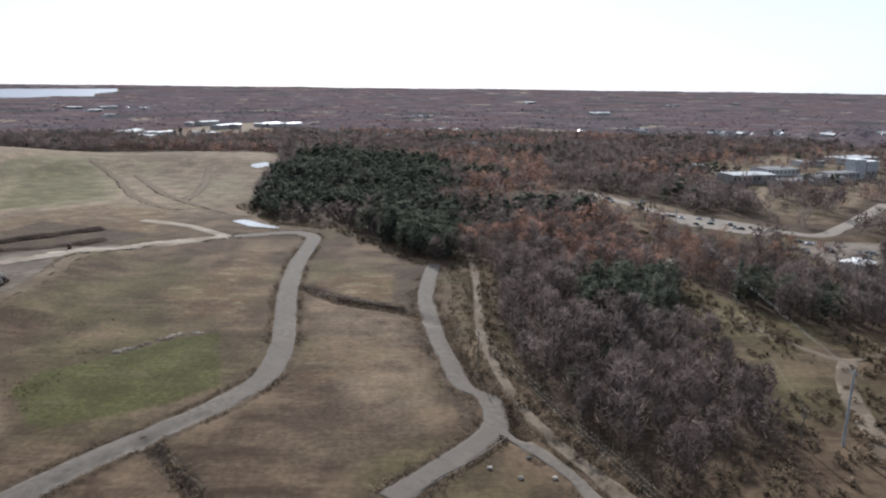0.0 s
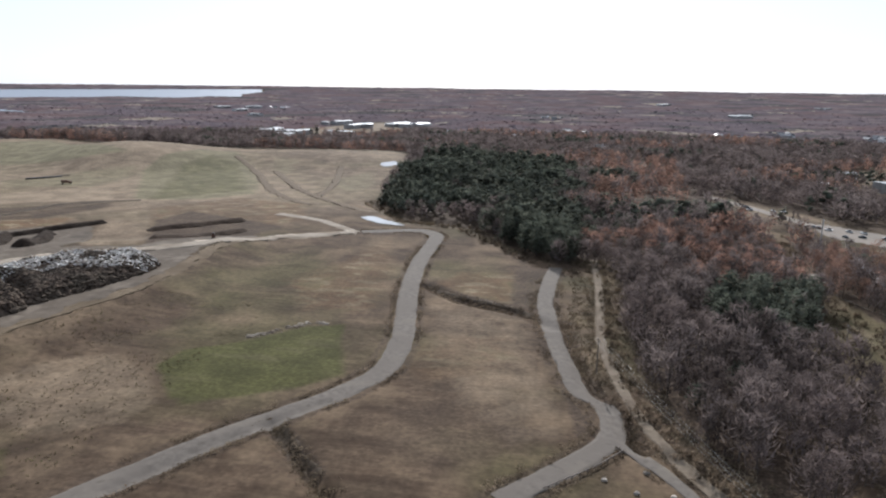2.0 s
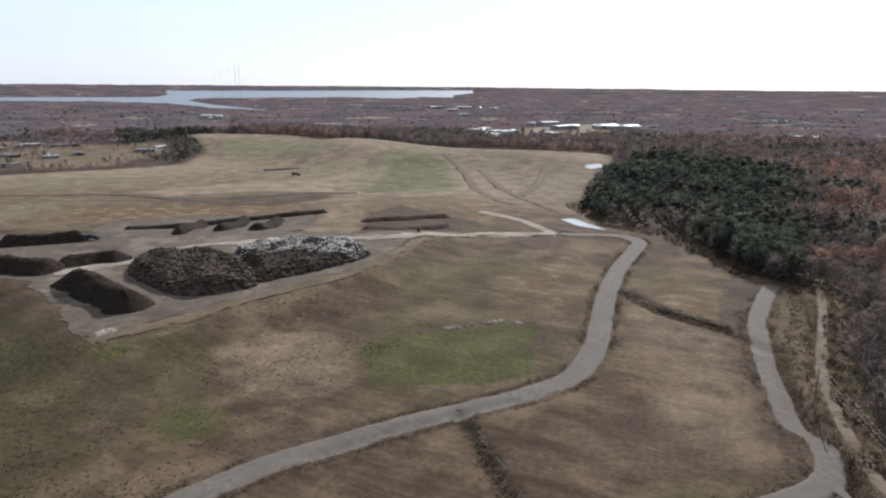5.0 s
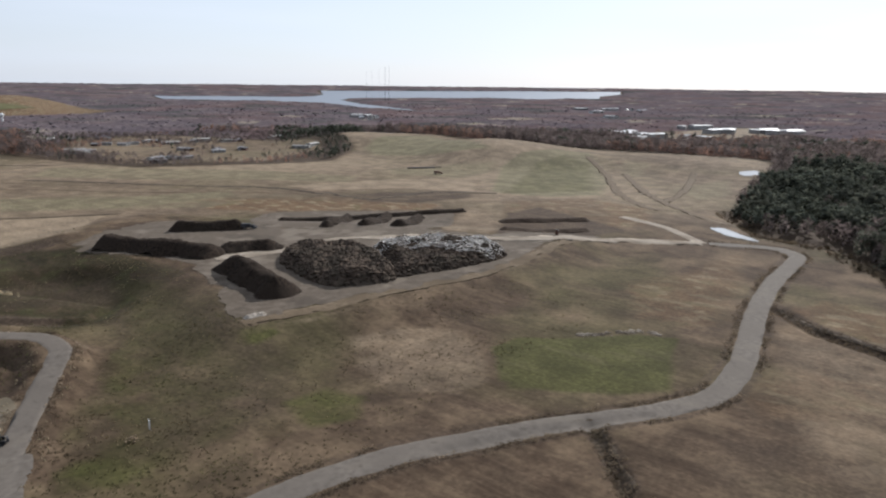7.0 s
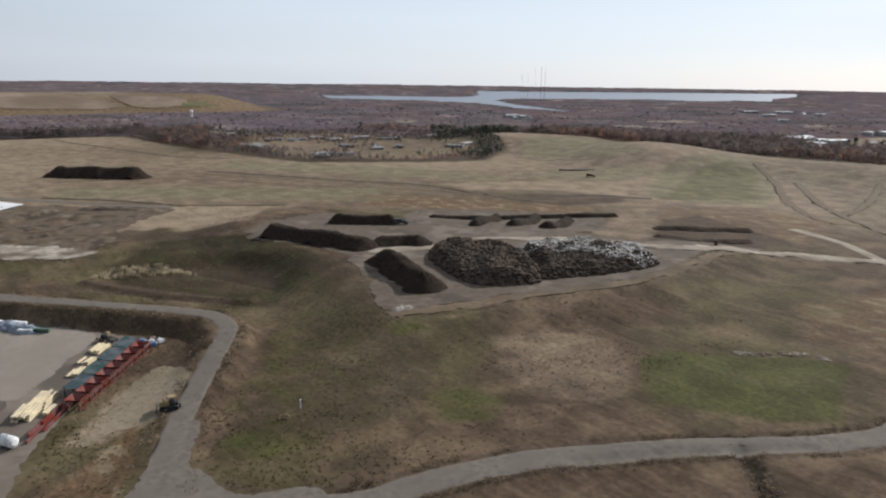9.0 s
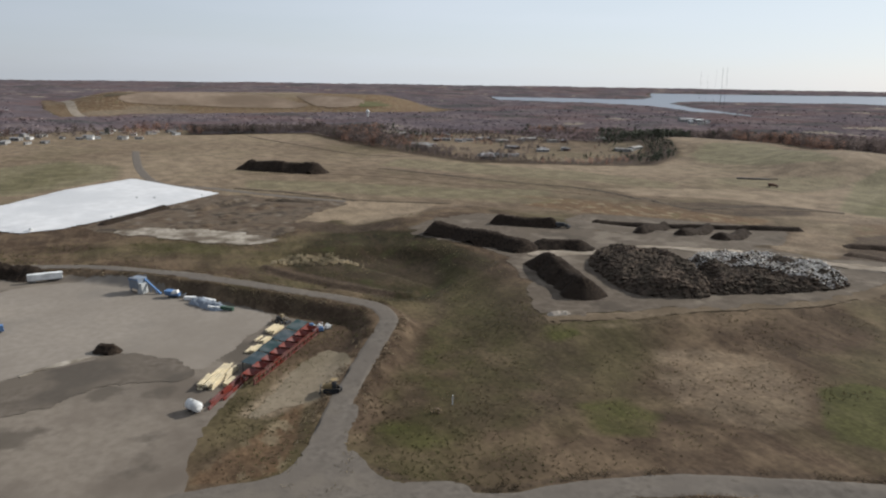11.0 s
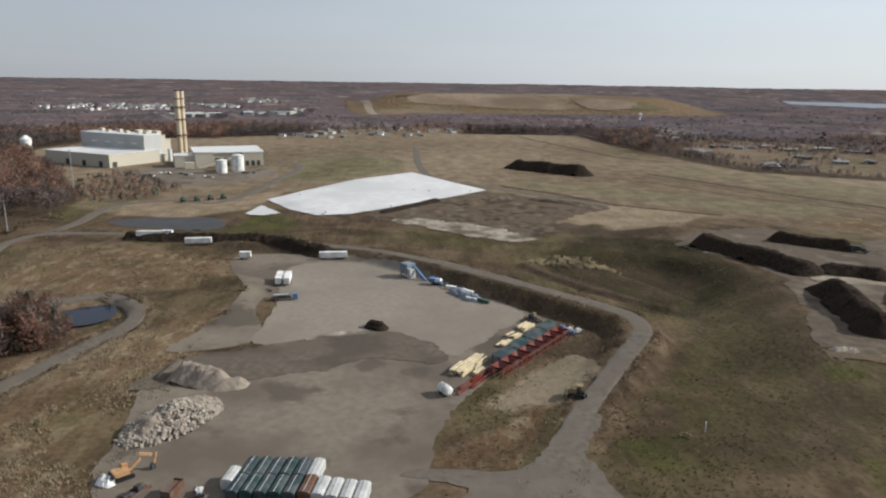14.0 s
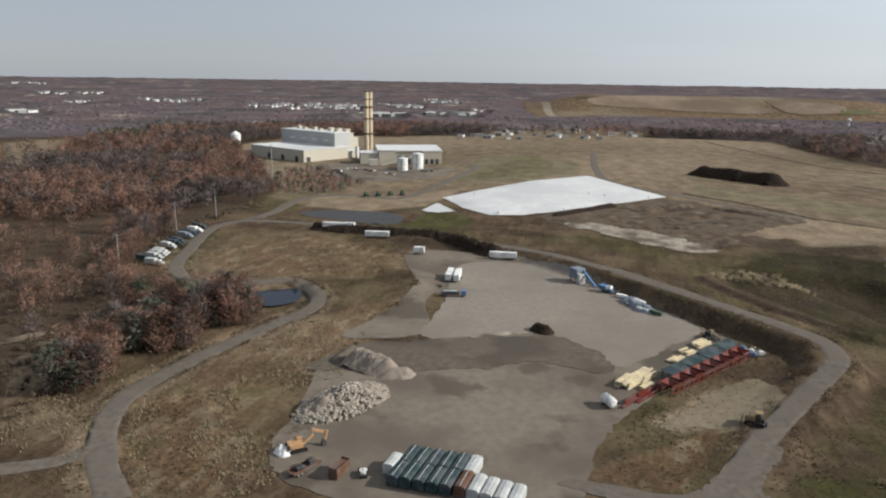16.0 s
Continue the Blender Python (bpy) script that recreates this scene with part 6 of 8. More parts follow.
def tangle(name, outline, high, mat, label, category, twig_mat, count, pale_mat=None, pale_outline=None, seed=3):
    """A wide lumpy pile of brush with branches sticking out."""
    r = np.random.default_rng(seed)
    top = patch("pile_body", outline, mat, "", "", lift=0.0, cell=1.6,
                rise=lambda x, y, sd: step(-sd, 0, 7) * high * (0.75 + 0.5 * tone((x / 3.1, y / 2.7))) + r.uniform(-0.5, 0.5, x.shape) * step(-sd, 0, 3))
    for key in list(top.keys()):
        del top[key]
    holder = tagged(new(name), label, category)
    top.parent = holder
    edge = np.array(outline, float)
    lo, hi = edge.min(0), edge.max(0)
    x, y = r.uniform(lo[0], hi[0], count * 3), r.uniform(lo[1], hi[1], count * 3)
    sd = poly_sd(x, y, curve_points(outline, 3, True))
    x, y, sd = x[sd < -1], y[sd < -1], sd[sd < -1]
    z = gz(x, y) + step(-sd, 0, 7) * high * (0.75 + 0.5 * tone((x / 3.1, y / 2.7)))
    for part_name, m, test in (("brush_tangle", twig_mat, None), ("pale_wood", pale_mat, pale_outline)):
        if m is None:
            continue
        k = np.ones(len(x), bool) if test is None else (poly_sd(x, y, test) < 0) & (r.uniform(size=len(x)) < 0.8) & (field(x, y, 7, 40, 2) > 0.4)
        c = np.stack([x[k], y[k], z[k]], 1)
        n = len(c)
        if test is None:
            lump = ICO[None] * (r.uniform(0.4, 1.5, (n, 1, 1)) ** 1.4 * np.array((1, 1, 0.8))) * r.uniform(0.6, 1.4, (n, 12, 1)) + c[:, None]
            v, f = lump.reshape(-1, 3), (ICO_F[None] + 12 * np.arange(n)[:, None, None]).reshape(-1, 3)
        else:
            d = r.standard_normal((n, 3)) * np.array((1, 1, 0.35))
            d /= np.linalg.norm(d, axis=1)[:, None]
            w = np.cross(d, r.standard_normal((n, 3)))
            w /= np.linalg.norm(w, axis=1)[:, None]
            size = r.uniform(0.4, 1.3, (n, 1))
            c = c + (0, 0, 1.15)
            v = np.stack([c - d * size - w * 0.2, c - d * size + w * 0.2, c + d * size + w * 0.2, c + d * size - w * 0.2], 1).reshape(-1, 3)
            f = np.arange(len(v)).reshape(-1, 4)
        ob = mesh_object(part_name, v, f, m, holder)
        ob["kind"] = "stuff"


BRUSH = material("dark_brush", (0.026, 0.020, 0.016), (0.105, 0.078, 0.058), 0.15, 0.45, 1.0, c=(0.060, 0.048, 0.036), bump=0.6)
PALE_WOOD = material("split_pale_wood", (0.50, 0.47, 0.42), (0.74, 0.71, 0.66), 0.3, 1.0, 0.9)
PILE_OUTLINE = [(-264, 208), (-241, 198), (-221, 193), (-207, 197), (-198, 219), (-218, 237), (-239, 247), (-261, 244), (-278, 229)]
DEBRIS_OUTLINE = [(-245, 251), (-218, 237), (-201, 222), (-190, 249), (-184, 277), (-188, 291), (-209, 303), (-226, 295), (-243, 277)]
tangle("brush_pile", PILE_OUTLINE, 5.0, BRUSH, "long dark pile of brush and stumps on the pad", "brush pile", BRUSH, 1500)
tangle("wood_pile", DEBRIS_OUTLINE, 4.5, BRUSH, "pile of split pale wood and dark brush", "wood pile", BRUSH, 2200, PALE_WOOD, [(-246, 250), (-231, 284), (-200, 302), (-184, 290), (-183, 275), (-197, 262), (-212, 258), (-230, 244)], 4)


# ---- vehicles and containers ----
def trailer(x, y, turn, length=13.6, group="trailers"):
    t = thing("semi_trailer", x, y, turn, "white box semi-trailer parked on gravel", "trailer", group)
    body = part("body", B(0, 0, 1.15, length, 2.55, 2.75, bevel=0.05), WHITE, t)
    for side in (-0.62, 0.62):
        part("door", B(-length / 2 - 0.03, side, 1.25, 0.06, 1.2, 2.55), WHITE, t)
    part("chassis", B(0, 0, 0.8, length * 0.95, 1.0, 0.35), DARK_STEEL, t, "dark steel chassis")
    for k in (0.30, 0.40):
        for side in (-1.0, 1.0):
            wheel_at(t, -length * k, side)
    for side in (-0.8, 0.8):
        part("landing_leg", R((length * 0.28, side, 0), (length * 0.28, side, 0.9), 0.09, 6), DARK_STEEL, t)
    return t


trailer(-345, -26, 92)
trailer(-377, -100.5, 96)
trailer(-390.5, -130.5, 92)
trailer(-391, -121, 86, 6.0)
trailer(-303.5, -46.3, 3, 12.0)
trailer(-303.0, -42.6, 3, 12.0)
trailer(-345, -69.3, 90, 5.4)


def pickup(x, y, turn, colour, label, name="parked_truck", group="parked trucks", size=1.0):
    t = thing(name, x, y, turn, label, "truck", group)
    part("cab", B(1.9, 0, 0.55, 1.9, 2.0, 1.55, taper=0.82, bevel=0.08), colour, t)
    part("windscreen", B(2.72, 0, 1.3, 0.12, 1.6, 0.62, tilt=-18), GLASS, t, "dark windscreen")
    part("bonnet", B(3.2, 0, 0.55, 1.1, 1.9, 0.75, bevel=0.06), colour, t)
    part("load_box", B(-1.4, 0, 0.75, 4.4, 2.2, 1.9, bevel=0.05), colour, t)
    for px in (-2.4, 2.6):
        for side in (-0.95, 0.95):
            wheel_at(t, px, side, 0.42, 0.26)
    t.scale = (size, size, size)
    return t


for k, (x, y, turn, colour, word) in enumerate([(-296, -188, 88, PALE_GREY, "pale grey"), (-301, -196, 86, SLATE, "dark"), (-306, -194, 80, PALE_GREY, "pale grey"), (-311, -195, 82, PALE_GREY, "pale grey"),
                                                (-315, -196, 78, PALE_GREY, "pale grey"), (-328, -200, 80, PALE_GREY, "pale grey"), (-334, -200, 84, SLATE, "dark"), (-339, -201, 80, SLATE, "dark"),
                                                (-352, -204, 82, STEEL_BLUE, "grey-blue"), (-358, -205, 82, SLATE, "dark"), (-366, -206, 85, WHITE, "white"), (-375, -208, 80, SLATE, "dark")]):
    pickup(x, y, turn, colour, word + " work truck parked beside the road", size=1.25)


def rolloff(x, y, turn, colour, label, pitched=True, length=6.6):
    t = thing("waste_container", x, y, turn, label, "container", "row of waste containers")
    t.scale = (1.05, 1.15, 1.15)
    body = part("body", B(0, 0, 0.25, length, 2.35, 1.9, taper=1.03, bevel=0.04), colour, t)
    lid = bmesh.new()
    h = 0.45 if pitched else 0.08
    L2 = length / 2
    for side in (-1, 1):
        quad(lid, (-L2, 0, 2.15 + h), (L2, 0, 2.15 + h), (L2, side * 0.85, 2.15 + h * 0.75), (-L2, side * 0.85, 2.15 + h * 0.75))
        quad(lid, (-L2, side * 0.85, 2.15 + h * 0.75), (L2, side * 0.85, 2.15 + h * 0.75), (L2, side * 1.24, 2.14), (-L2, side * 1.24, 2.14))
    for e in (-L2, L2):
        quad(lid, (e, -1.24, 2.14), (e, -0.85, 2.15 + h * 0.75), (e, 0, 2.15 + h), (e, 0.85, 2.15 + h * 0.75), (e, 1.24, 2.14))
    lid_ob = part("lid", lid, colour, t)
    part("ridge_bar", B(0, 0, 2.15 + h, length * 0.96, 0.12, 0.06), PALE_GREY, lid_ob)
    for side in (-0.55, 0.55):
        part("skid_rail", B(0, side, 0.0, length * 0.98, 0.16, 0.26), DARK_STEEL, t)
    part("end_door", B(L2 + 0.05, 0, 0.35, 0.08, 2.2, 1.75), colour, t)
    return t


ROW_TURN = 170
row_along = Vector((0.10, 1.0)).normalized() * 3.05
row_back = Vector((math.cos(radians(ROW_TURN)), math.sin(radians(ROW_TURN)))) * 7.3
row_start = Vector((-141.3, -33.2))
for k in range(6):
    p = row_start + row_along * (k + 0.9)
    if k < 5:
        rolloff(p.x, p.y, ROW_TURN, TEAL if k % 2 else SLATE, "dark teal covered waste container on gravel")
    q = p + row_back
    rolloff(q.x, q.y, ROW_TURN, (SLATE, TEAL, SLATE, TEAL, SLATE, PALE_GREY)[k], "pale grey covered waste container on gravel" if k == 5 else "dark teal covered waste container on gravel")
rolloff((row_start + row_back * 0.5).x, (row_start + row_back * 0.5).y, ROW_TURN, PALE_GREY, "pale grey covered waste container on gravel", length=5.5)
for k, colour in enumerate((BROWN, PALE_GREY, PALE_GREY, PALE_GREY, PALE_GREY)):
    p = row_start + row_along * (5.95 + k) + row_back * (0.05 - 0.06 * k)
    rolloff(p.x, p.y, ROW_TURN, colour, "rusty brown covered waste container on gravel" if k == 0 else "pale grey covered waste container on gravel")

bin_ = thing("open_container", -141.0, -44.3, 165, "rusty brown open-topped steel container", "container")
for side in (-1.15, 1.15):
    part("side_wall", B(0, side, 0.2, 5.4, 0.1, 2.6), BROWN, bin_)
for end in (-2.7, 2.7):
    part("end_wall", B(end, 0, 0.2, 0.1, 2.3, 2.6), BROWN, bin_)
part("floor_plate", B(0, 0, 0.15, 5.3, 2.2, 0.1), BROWN, bin_)
part("load", B(0, 0, 0.3, 5.2, 2.1, 2.1), BROWN, bin_, "rusty scrap load")

junk = thing("scrap_skip", -141.2, -38.8, 20, "low skip heaped with white scrap", "skip")
part("body", B(0, 0, 0, 3.0, 1.8, 0.9, taper=1.15), DARK_STEEL, junk)
load = bmesh.new()
rr = random.Random(4)
for k in range(16):
    box(load, rr.uniform(-1.2, 1.2), rr.uniform(-0.7, 0.7), 0.7 + rr.uniform(0, 0.5), rr.uniform(0.3, 0.9), rr.uniform(0.3, 0.7), rr.uniform(0.1, 0.4), rr.uniform(0, 180))
part("load", load, WHITE, junk, "white scrap")


def tracks(parent, length, gauge, high=0.9, wide=0.55):
    for side in (-gauge, gauge):
        bm = bmesh.new()
        box(bm, 0, side, 0.05, length - high, wide, high)
        for e in (-1, 1):
            rod(bm, (e * (length - high) / 2, side - wide / 2, high / 2 + 0.05), (e * (length - high) / 2, side + wide / 2, high / 2 + 0.05), high / 2, 12)
        t = part("track", bm, TYRE, parent, "dark steel crawler track")
        for k in range(4):
            px = -length * 0.28 + k * length * 0.19
            part("roller", R((px, side - wide * 0.55, 0.35), (px, side + wide * 0.55, 0.35), 0.22, 8), DARK_STEEL, t)


def excavator(x, y, turn):
    e = thing("excavator", x, y, turn, "faded orange excavator with folded boom", "excavator")
    tracks(e, 4.4, 1.2)
    part("upper_body", B(-0.6, 0, 1.1, 3.6, 2.6, 1.3, bevel=0.1), ORANGE, e)
    part("counterweight", B(-2.3, 0, 1.1, 0.9, 2.6, 1.2, bevel=0.15), DARK_STEEL, e)
    cab = part("cab", B(0.7, 0.8, 1.2, 1.5, 1.0, 1.9, taper=0.9, bevel=0.06), ORANGE, e)
    part("window", B(1.46, 0.8, 2.0, 0.05, 0.8, 0.9), GLASS, cab, "dark glass")
    boom = part("boom", box(box(bmesh.new(), 2.6, -0.3, 2.2, 3.8, 0.5, 0.7, tilt=-38), 5.0, -0.3, 4.0, 3.2, 0.45, 0.6, tilt=22), ORANGE, e)
    part("ram", R((1.6, -0.3, 1.9), (3.9, -0.3, 3.9), 0.12, 8), GALVANISED, boom)
    arm = part("arm", B(6.9, -0.3, 1.3, 0.5, 0.4, 2.6, tilt=14), ORANGE, e)
    part("bucket", B(6.6, -0.3, 0.3, 1.1, 1.3, 1.1, taper=0.8), DARK_STEEL, arm)
    return e


excavator(-148.6, -57.5, 128)

flat = thing("equipment_trailer", -140.6, -52.6, 150, "dark flatbed trailer loaded with scrap machinery", "flatbed trailer")
part("deck", B(0, 0, 0.75, 8.0, 2.4, 0.25), BROWN, flat)
part("side_rail", B(0, -1.2, 1.0, 8.0, 0.1, 0.5), BROWN, flat)
part("side_rail", B(0, 1.2, 1.0, 8.0, 0.1, 0.5), BROWN, flat)
part("engine_load", B(1.8, 0.1, 1.0, 1.8, 1.6, 1.3, bevel=0.2), DARK_STEEL, flat, "dark scrap machinery")
part("pump_load", B(-1.5, -0.1, 1.0, 2.4, 1.5, 1.0, bevel=0.2), DARK_STEEL, flat, "dark scrap machinery")
for px in (-2.6, -1.6):
    for side in (-1.0, 1.0):
        wheel_at(flat, px, side, 0.42)


def bulldozer(x, y, turn):
    d = thing("bulldozer", x, y, turn, "faded yellow bulldozer parked on the road edge", "bulldozer")
    tracks(d, 3.9, 1.05, 1.0)
    part("engine_hood", B(0.9, 0, 0.9, 2.0, 1.2, 1.1, bevel=0.08), YELLOW, d)
    part("exhaust", R((1.0, 0.3, 1.9), (1.0, 0.3, 2.7), 0.07, 6), DARK_STEEL, d)
    cab = part("cab", B(-0.7, 0, 1.1, 1.3, 1.2, 1.0, taper=0.9, bevel=0.06), DARK_STEEL, d, "dark open cab")
    part("seat", B(-0.8, 0, 1.6, 0.6, 0.6, 0.8, bevel=0.08), DARK_STEEL, cab)
    for px in (-1.3, -0.05):
        for side in (-0.7, 0.7):
            part("canopy_post", B(px, side, 1.1, 0.12, 0.12, 1.8), YELLOW, cab)
    part("roof_canopy", B(-0.7, 0, 2.9, 1.5, 1.6, 0.12), YELLOW, cab)
    part("blade", B(2.6, 0, 0.1, 0.25, 3.4, 1.2, tilt=-8, bevel=0.05), DARK_STEEL, d, "worn steel blade")
    for side in (-0.9, 0.9):
        part("push_arm", R((0.4, side * 1.4, 0.5), (2.5, side * 1.3, 0.5), 0.12, 6), YELLOW, d)
    part("ripper", B(-2.3, 0, 0.3, 0.5, 1.2, 0.9, taper=0.7), DARK_STEEL, d)
    d.scale = (1.25, 1.25, 1.25)


bulldozer(-184.6, 56.2, 252)
loader = thing("wheel_loader", -250.8, 57.0, 30, "dark wheel loader parked on gravel", "loader")
part("body", B(-0.6, 0, 0.9, 3.2, 1.6, 1.3, bevel=0.12), DARK_STEEL, loader)
part("cab", B(0.3, 0, 2.0, 1.3, 1.4, 1.3, taper=0.9), YELLOW, loader)
part("bucket", B(3.2, 0, 0.3, 1.0, 2.6, 1.0, taper=0.8), DARK_STEEL, loader)
for side in (-0.6, 0.6):
    part("lift_arm", R((0.8, side, 1.6), (3.0, side, 0.9), 0.13, 6), YELLOW, loader)
for px in (-1.5, 1.3):
    for side in (-1.0, 1.0):
        wheel_at(loader, px, side, 0.75, 0.5)

# low truck beside the pair of trailers
low = thing("flatbed_truck", -278.8, -40.4, 98, "dark blue flatbed truck with a red deck", "truck")
part("deck", B(-1.5, 0, 1.0, 8.5, 2.4, 0.3), BROWN, low)
part("load", B(-1.2, 0, 1.3, 7.0, 1.9, 0.9, bevel=0.2), SLATE, low, "dark bundled load")
part("cab", B(4.2, 0, 0.6, 2.2, 2.3, 2.2, taper=0.9, bevel=0.08), BLUE, low)
part("pipe_load", R((-4.5, 0.7, 2.2), (1.5, 0.7, 2.2), 0.25, 8), WHITE, low)
for px in (-4.0, -2.9, 3.9):
    for side in (-1.0, 1.0):
        wheel_at(low, px, side)


# ---- storage tank, hopper row and stacks ----
tank = thing("storage_tank", -189.2, 18.6, 30, "white horizontal steel storage tank on saddles", "tank")
shell = part("shell", R((-2.0, 0, 1.75), (2.0, 0, 1.75), 1.45, 24), WHITE, tank, smooth=True)
for e in (-1, 1):
    part("end_cap", R((e * 2.0, 0, 1.75), (e * 2.35, 0, 1.75), 1.45, 24, 0.8), WHITE, tank)
    part("saddle", B(e * 1.2, 0, 0, 0.35, 2.2, 0.9, taper=0.8), DARK_STEEL, tank)
    part("band", R((e * 1.0 - 0.06, 0, 1.75), (e * 1.0 + 0.06, 0, 1.75), 1.48, 24), PALE_GREY, shell)
part("hatch", R((0, 0, 3.1), (0, 0, 3.4), 0.35, 10), PALE_GREY, tank)

HOP_A, HOP_B = Vector((-200.5, 35.2)), Vector((-235.5, 64.8))
hop_turn = math.degrees(math.atan2((HOP_B - HOP_A).y, (HOP_B - HOP_A).x))
hop_len = (HOP_B - HOP_A).length
hop = thing("hopper_frame", HOP_A.x, HOP_A.y, hop_turn, "long red steel frame carrying a row of hoppers", "hopper row")
for side in (-1.5, 1.5):
    part("long_beam", B(hop_len / 2, side, 2.6, hop_len, 0.3, 0.45), RED, hop)
    part("low_beam", B(hop_len / 2, side, 0.25, hop_len, 0.3, 0.35), RED, hop)
for k in range(17):
    for side in (-1.5, 1.5):
        part("post", B(0.3 + k * (hop_len - 0.6) / 16, side, 0, 0.28, 0.28, 2.7), RED, hop)
for k in range(8):
    cx = 2.8 + k * (hop_len - 5.6) / 7
    h = bmesh.new()
    top, bot = [(cx + a * 2.2, b * 1.7, 4.3) for a, b in ((-1, -1), (1, -1), (1, 1), (-1, 1))], [(cx + a * 0.6, b * 0.5, 2.2) for a, b in ((-1, -1), (1, -1), (1, 1), (-1, 1))]
    for i in range(4):
        quad(h, top[i], top[(i + 1) % 4], bot[(i + 1) % 4], bot[i])
    quad(h, *bot)
    hopper = part("hopper", h, RED, hop)
    part("rim", box(box(bmesh.new(), cx, -1.7, 4.25, 4.5, 0.14, 0.16), cx, 1.7, 4.25, 4.5, 0.14, 0.16), RED, hopper)
    part("brace", R((cx - 2.0, -1.66, 0.5), (cx, -1.66, 2.6), 0.09, 6), RED, hop)
    part("brace", R((cx + 2.0, -1.66, 0.5), (cx, -1.66, 2.6), 0.09, 6), RED, hop)
hop.scale = (1, 1.35, 0.68)
rail = thing("red_girders", -197.3, 29.0, math.degrees(math.atan2(13.4, -19.3)), "stack of low red steel girders", "girders")
for k, (u, v, z, ln) in enumerate([(-1, 0.2, 0, 21), (1.5, 1.5, 0, 16), (2, -1.2, 0, 15), (3.5, 0.4, 0.7, 12), (-6, 0.9, 0.7, 6)]):
    g = bmesh.new()
    box(g, u, v, z, ln, 0.7, 0.12)
    box(g, u, v, z + 0.12, ln, 0.15, 0.5)
    box(g, u, v, z + 0.6, ln, 0.7, 0.12)
    part("girder", g, RED, rail)

TARP_A, TARP_B = Vector((-209.5, 37.0)), Vector((-242.5, 63.0))
for k in range(4):
    p = TARP_A.lerp(TARP_B, (k + 0.5) / 4)
    c = thing("covered_bay", p.x, p.y, hop_turn, "steel bay with a dark green sheet roof", "storage bay", "covered bays")
    roof = bmesh.new()
    quad(roof, (-5.0, -2.4, 3.9), (5.0, -2.4, 3.9), (5.0, 2.4, 4.9), (-5.0, 2.4, 4.9))
    quad(roof, (-5.0, -2.4, 3.75), (-5.0, 2.4, 4.75), (5.0, 2.4, 4.75), (5.0, -2.4, 3.75))
    quad(roof, (-5.0, -2.4, 3.75), (5.0, -2.4, 3.75), (5.0, -2.4, 3.9), (-5.0, -2.4, 3.9))
    quad(roof, (-5.0, -2.4, 3.75), (-5.0, -2.4, 3.9), (-5.0, 2.4, 4.9), (-5.0, 2.4, 4.75))
    quad(roof, (5.0, -2.4, 3.75), (5.0, 2.4, 4.75), (5.0, 2.4, 4.9), (5.0, -2.4, 3.9))
    part("roof_sheet", roof, SLATE if k % 2 == 0 else TEAL, c)
    for px in (-4.6, 0, 4.6):
        for side in (-2.1, 2.1):
            part("post", B(px, side, 0, 0.22, 0.22, 3.8 if side < 0 else 4.6), DARK_STEEL, c)
    part("back_wall", B(0, -2.2, 0.3, 9.4, 0.12, 3.3), RED, c, "red steel panel")
    c.scale = (0.97, 1.0, 0.66)


def beam_stack(x, y, turn, rows, layers, length, label, mat=None, seed=1, missing=0.25):
    s = thing("beam_stack", x, y, turn, label, "beams", "stacks of beams")
    r = random.Random(seed)
    for i in range(rows):
        for k in range(layers):
            if r.random() < missing * k / layers + 0.05:
                continue
            ln = length * r.uniform(0.75, 1.05)
            part("beam", B(r.uniform(-0.5, 0.5), (i - rows / 2) * 1.0 + r.uniform(-0.1, 0.1), k * 0.62 + 0.05, ln, 0.72, 0.5, r.uniform(-2, 2), bevel=0.03), mat or CREAM, s)


beam_stack(-205.5, 24.8, hop_turn + 8, 5, 3, 9, "stack of cream painted box beams on gravel", seed=1)
beam_stack(-212.0, 30.0, hop_turn + 4, 5, 3, 9, "stack of cream painted box beams on gravel", seed=2)
beam_stack(-203.5, 30.5, hop_turn, 3, 2, 6, "low stack of cream painted box beams", seed=3)
beam_stack(-228.0, 41.5, hop_turn + 5, 4, 2, 6, "low stack of cream painted box beams", seed=4)
beam_stack(-235.5, 46.5, hop_turn - 5, 4, 2, 6, "low stack of cream painted box beams", seed=5)
beam_stack(-243.5, 52.0, hop_turn, 4, 2, 8, "low stack of cream painted box beams", seed=6)
for k, (dx, dy, colour, word) in enumerate([(0, 0, BLUE, "blue"), (2.6, 2.2, WHITE, "white"), (-1.4, 3.0, BLUE, "blue"), (1.0, 5.2, WHITE, "white"), (3.8, 5.0, BLUE, "blue"), (2.2, 8.0, WHITE, "white"), (-1.8, 6.0, BROWN, "brown")]):
    u = thing("pump_unit", -240.0 + dx, 63.0 + dy, 20 + 17 * k, word + " steel pump unit on a skid", "machine", "row of pump units")
    part("skid", B(0, 0, 0, 2.6, 1.5, 0.2), DARK_STEEL, u)
    part("housing", B(-0.2, 0, 0.2, 1.8, 1.3, 1.3, taper=0.92, bevel=0.08), colour, u)
    part("motor", R((0.7, 0, 0.8), (1.3, 0, 0.8), 0.4, 12), PALE_GREY, u)
    part("pipe", R((-0.2, 0, 1.4), (-0.2, 0.6, 1.9), 0.15, 8), colour, u)

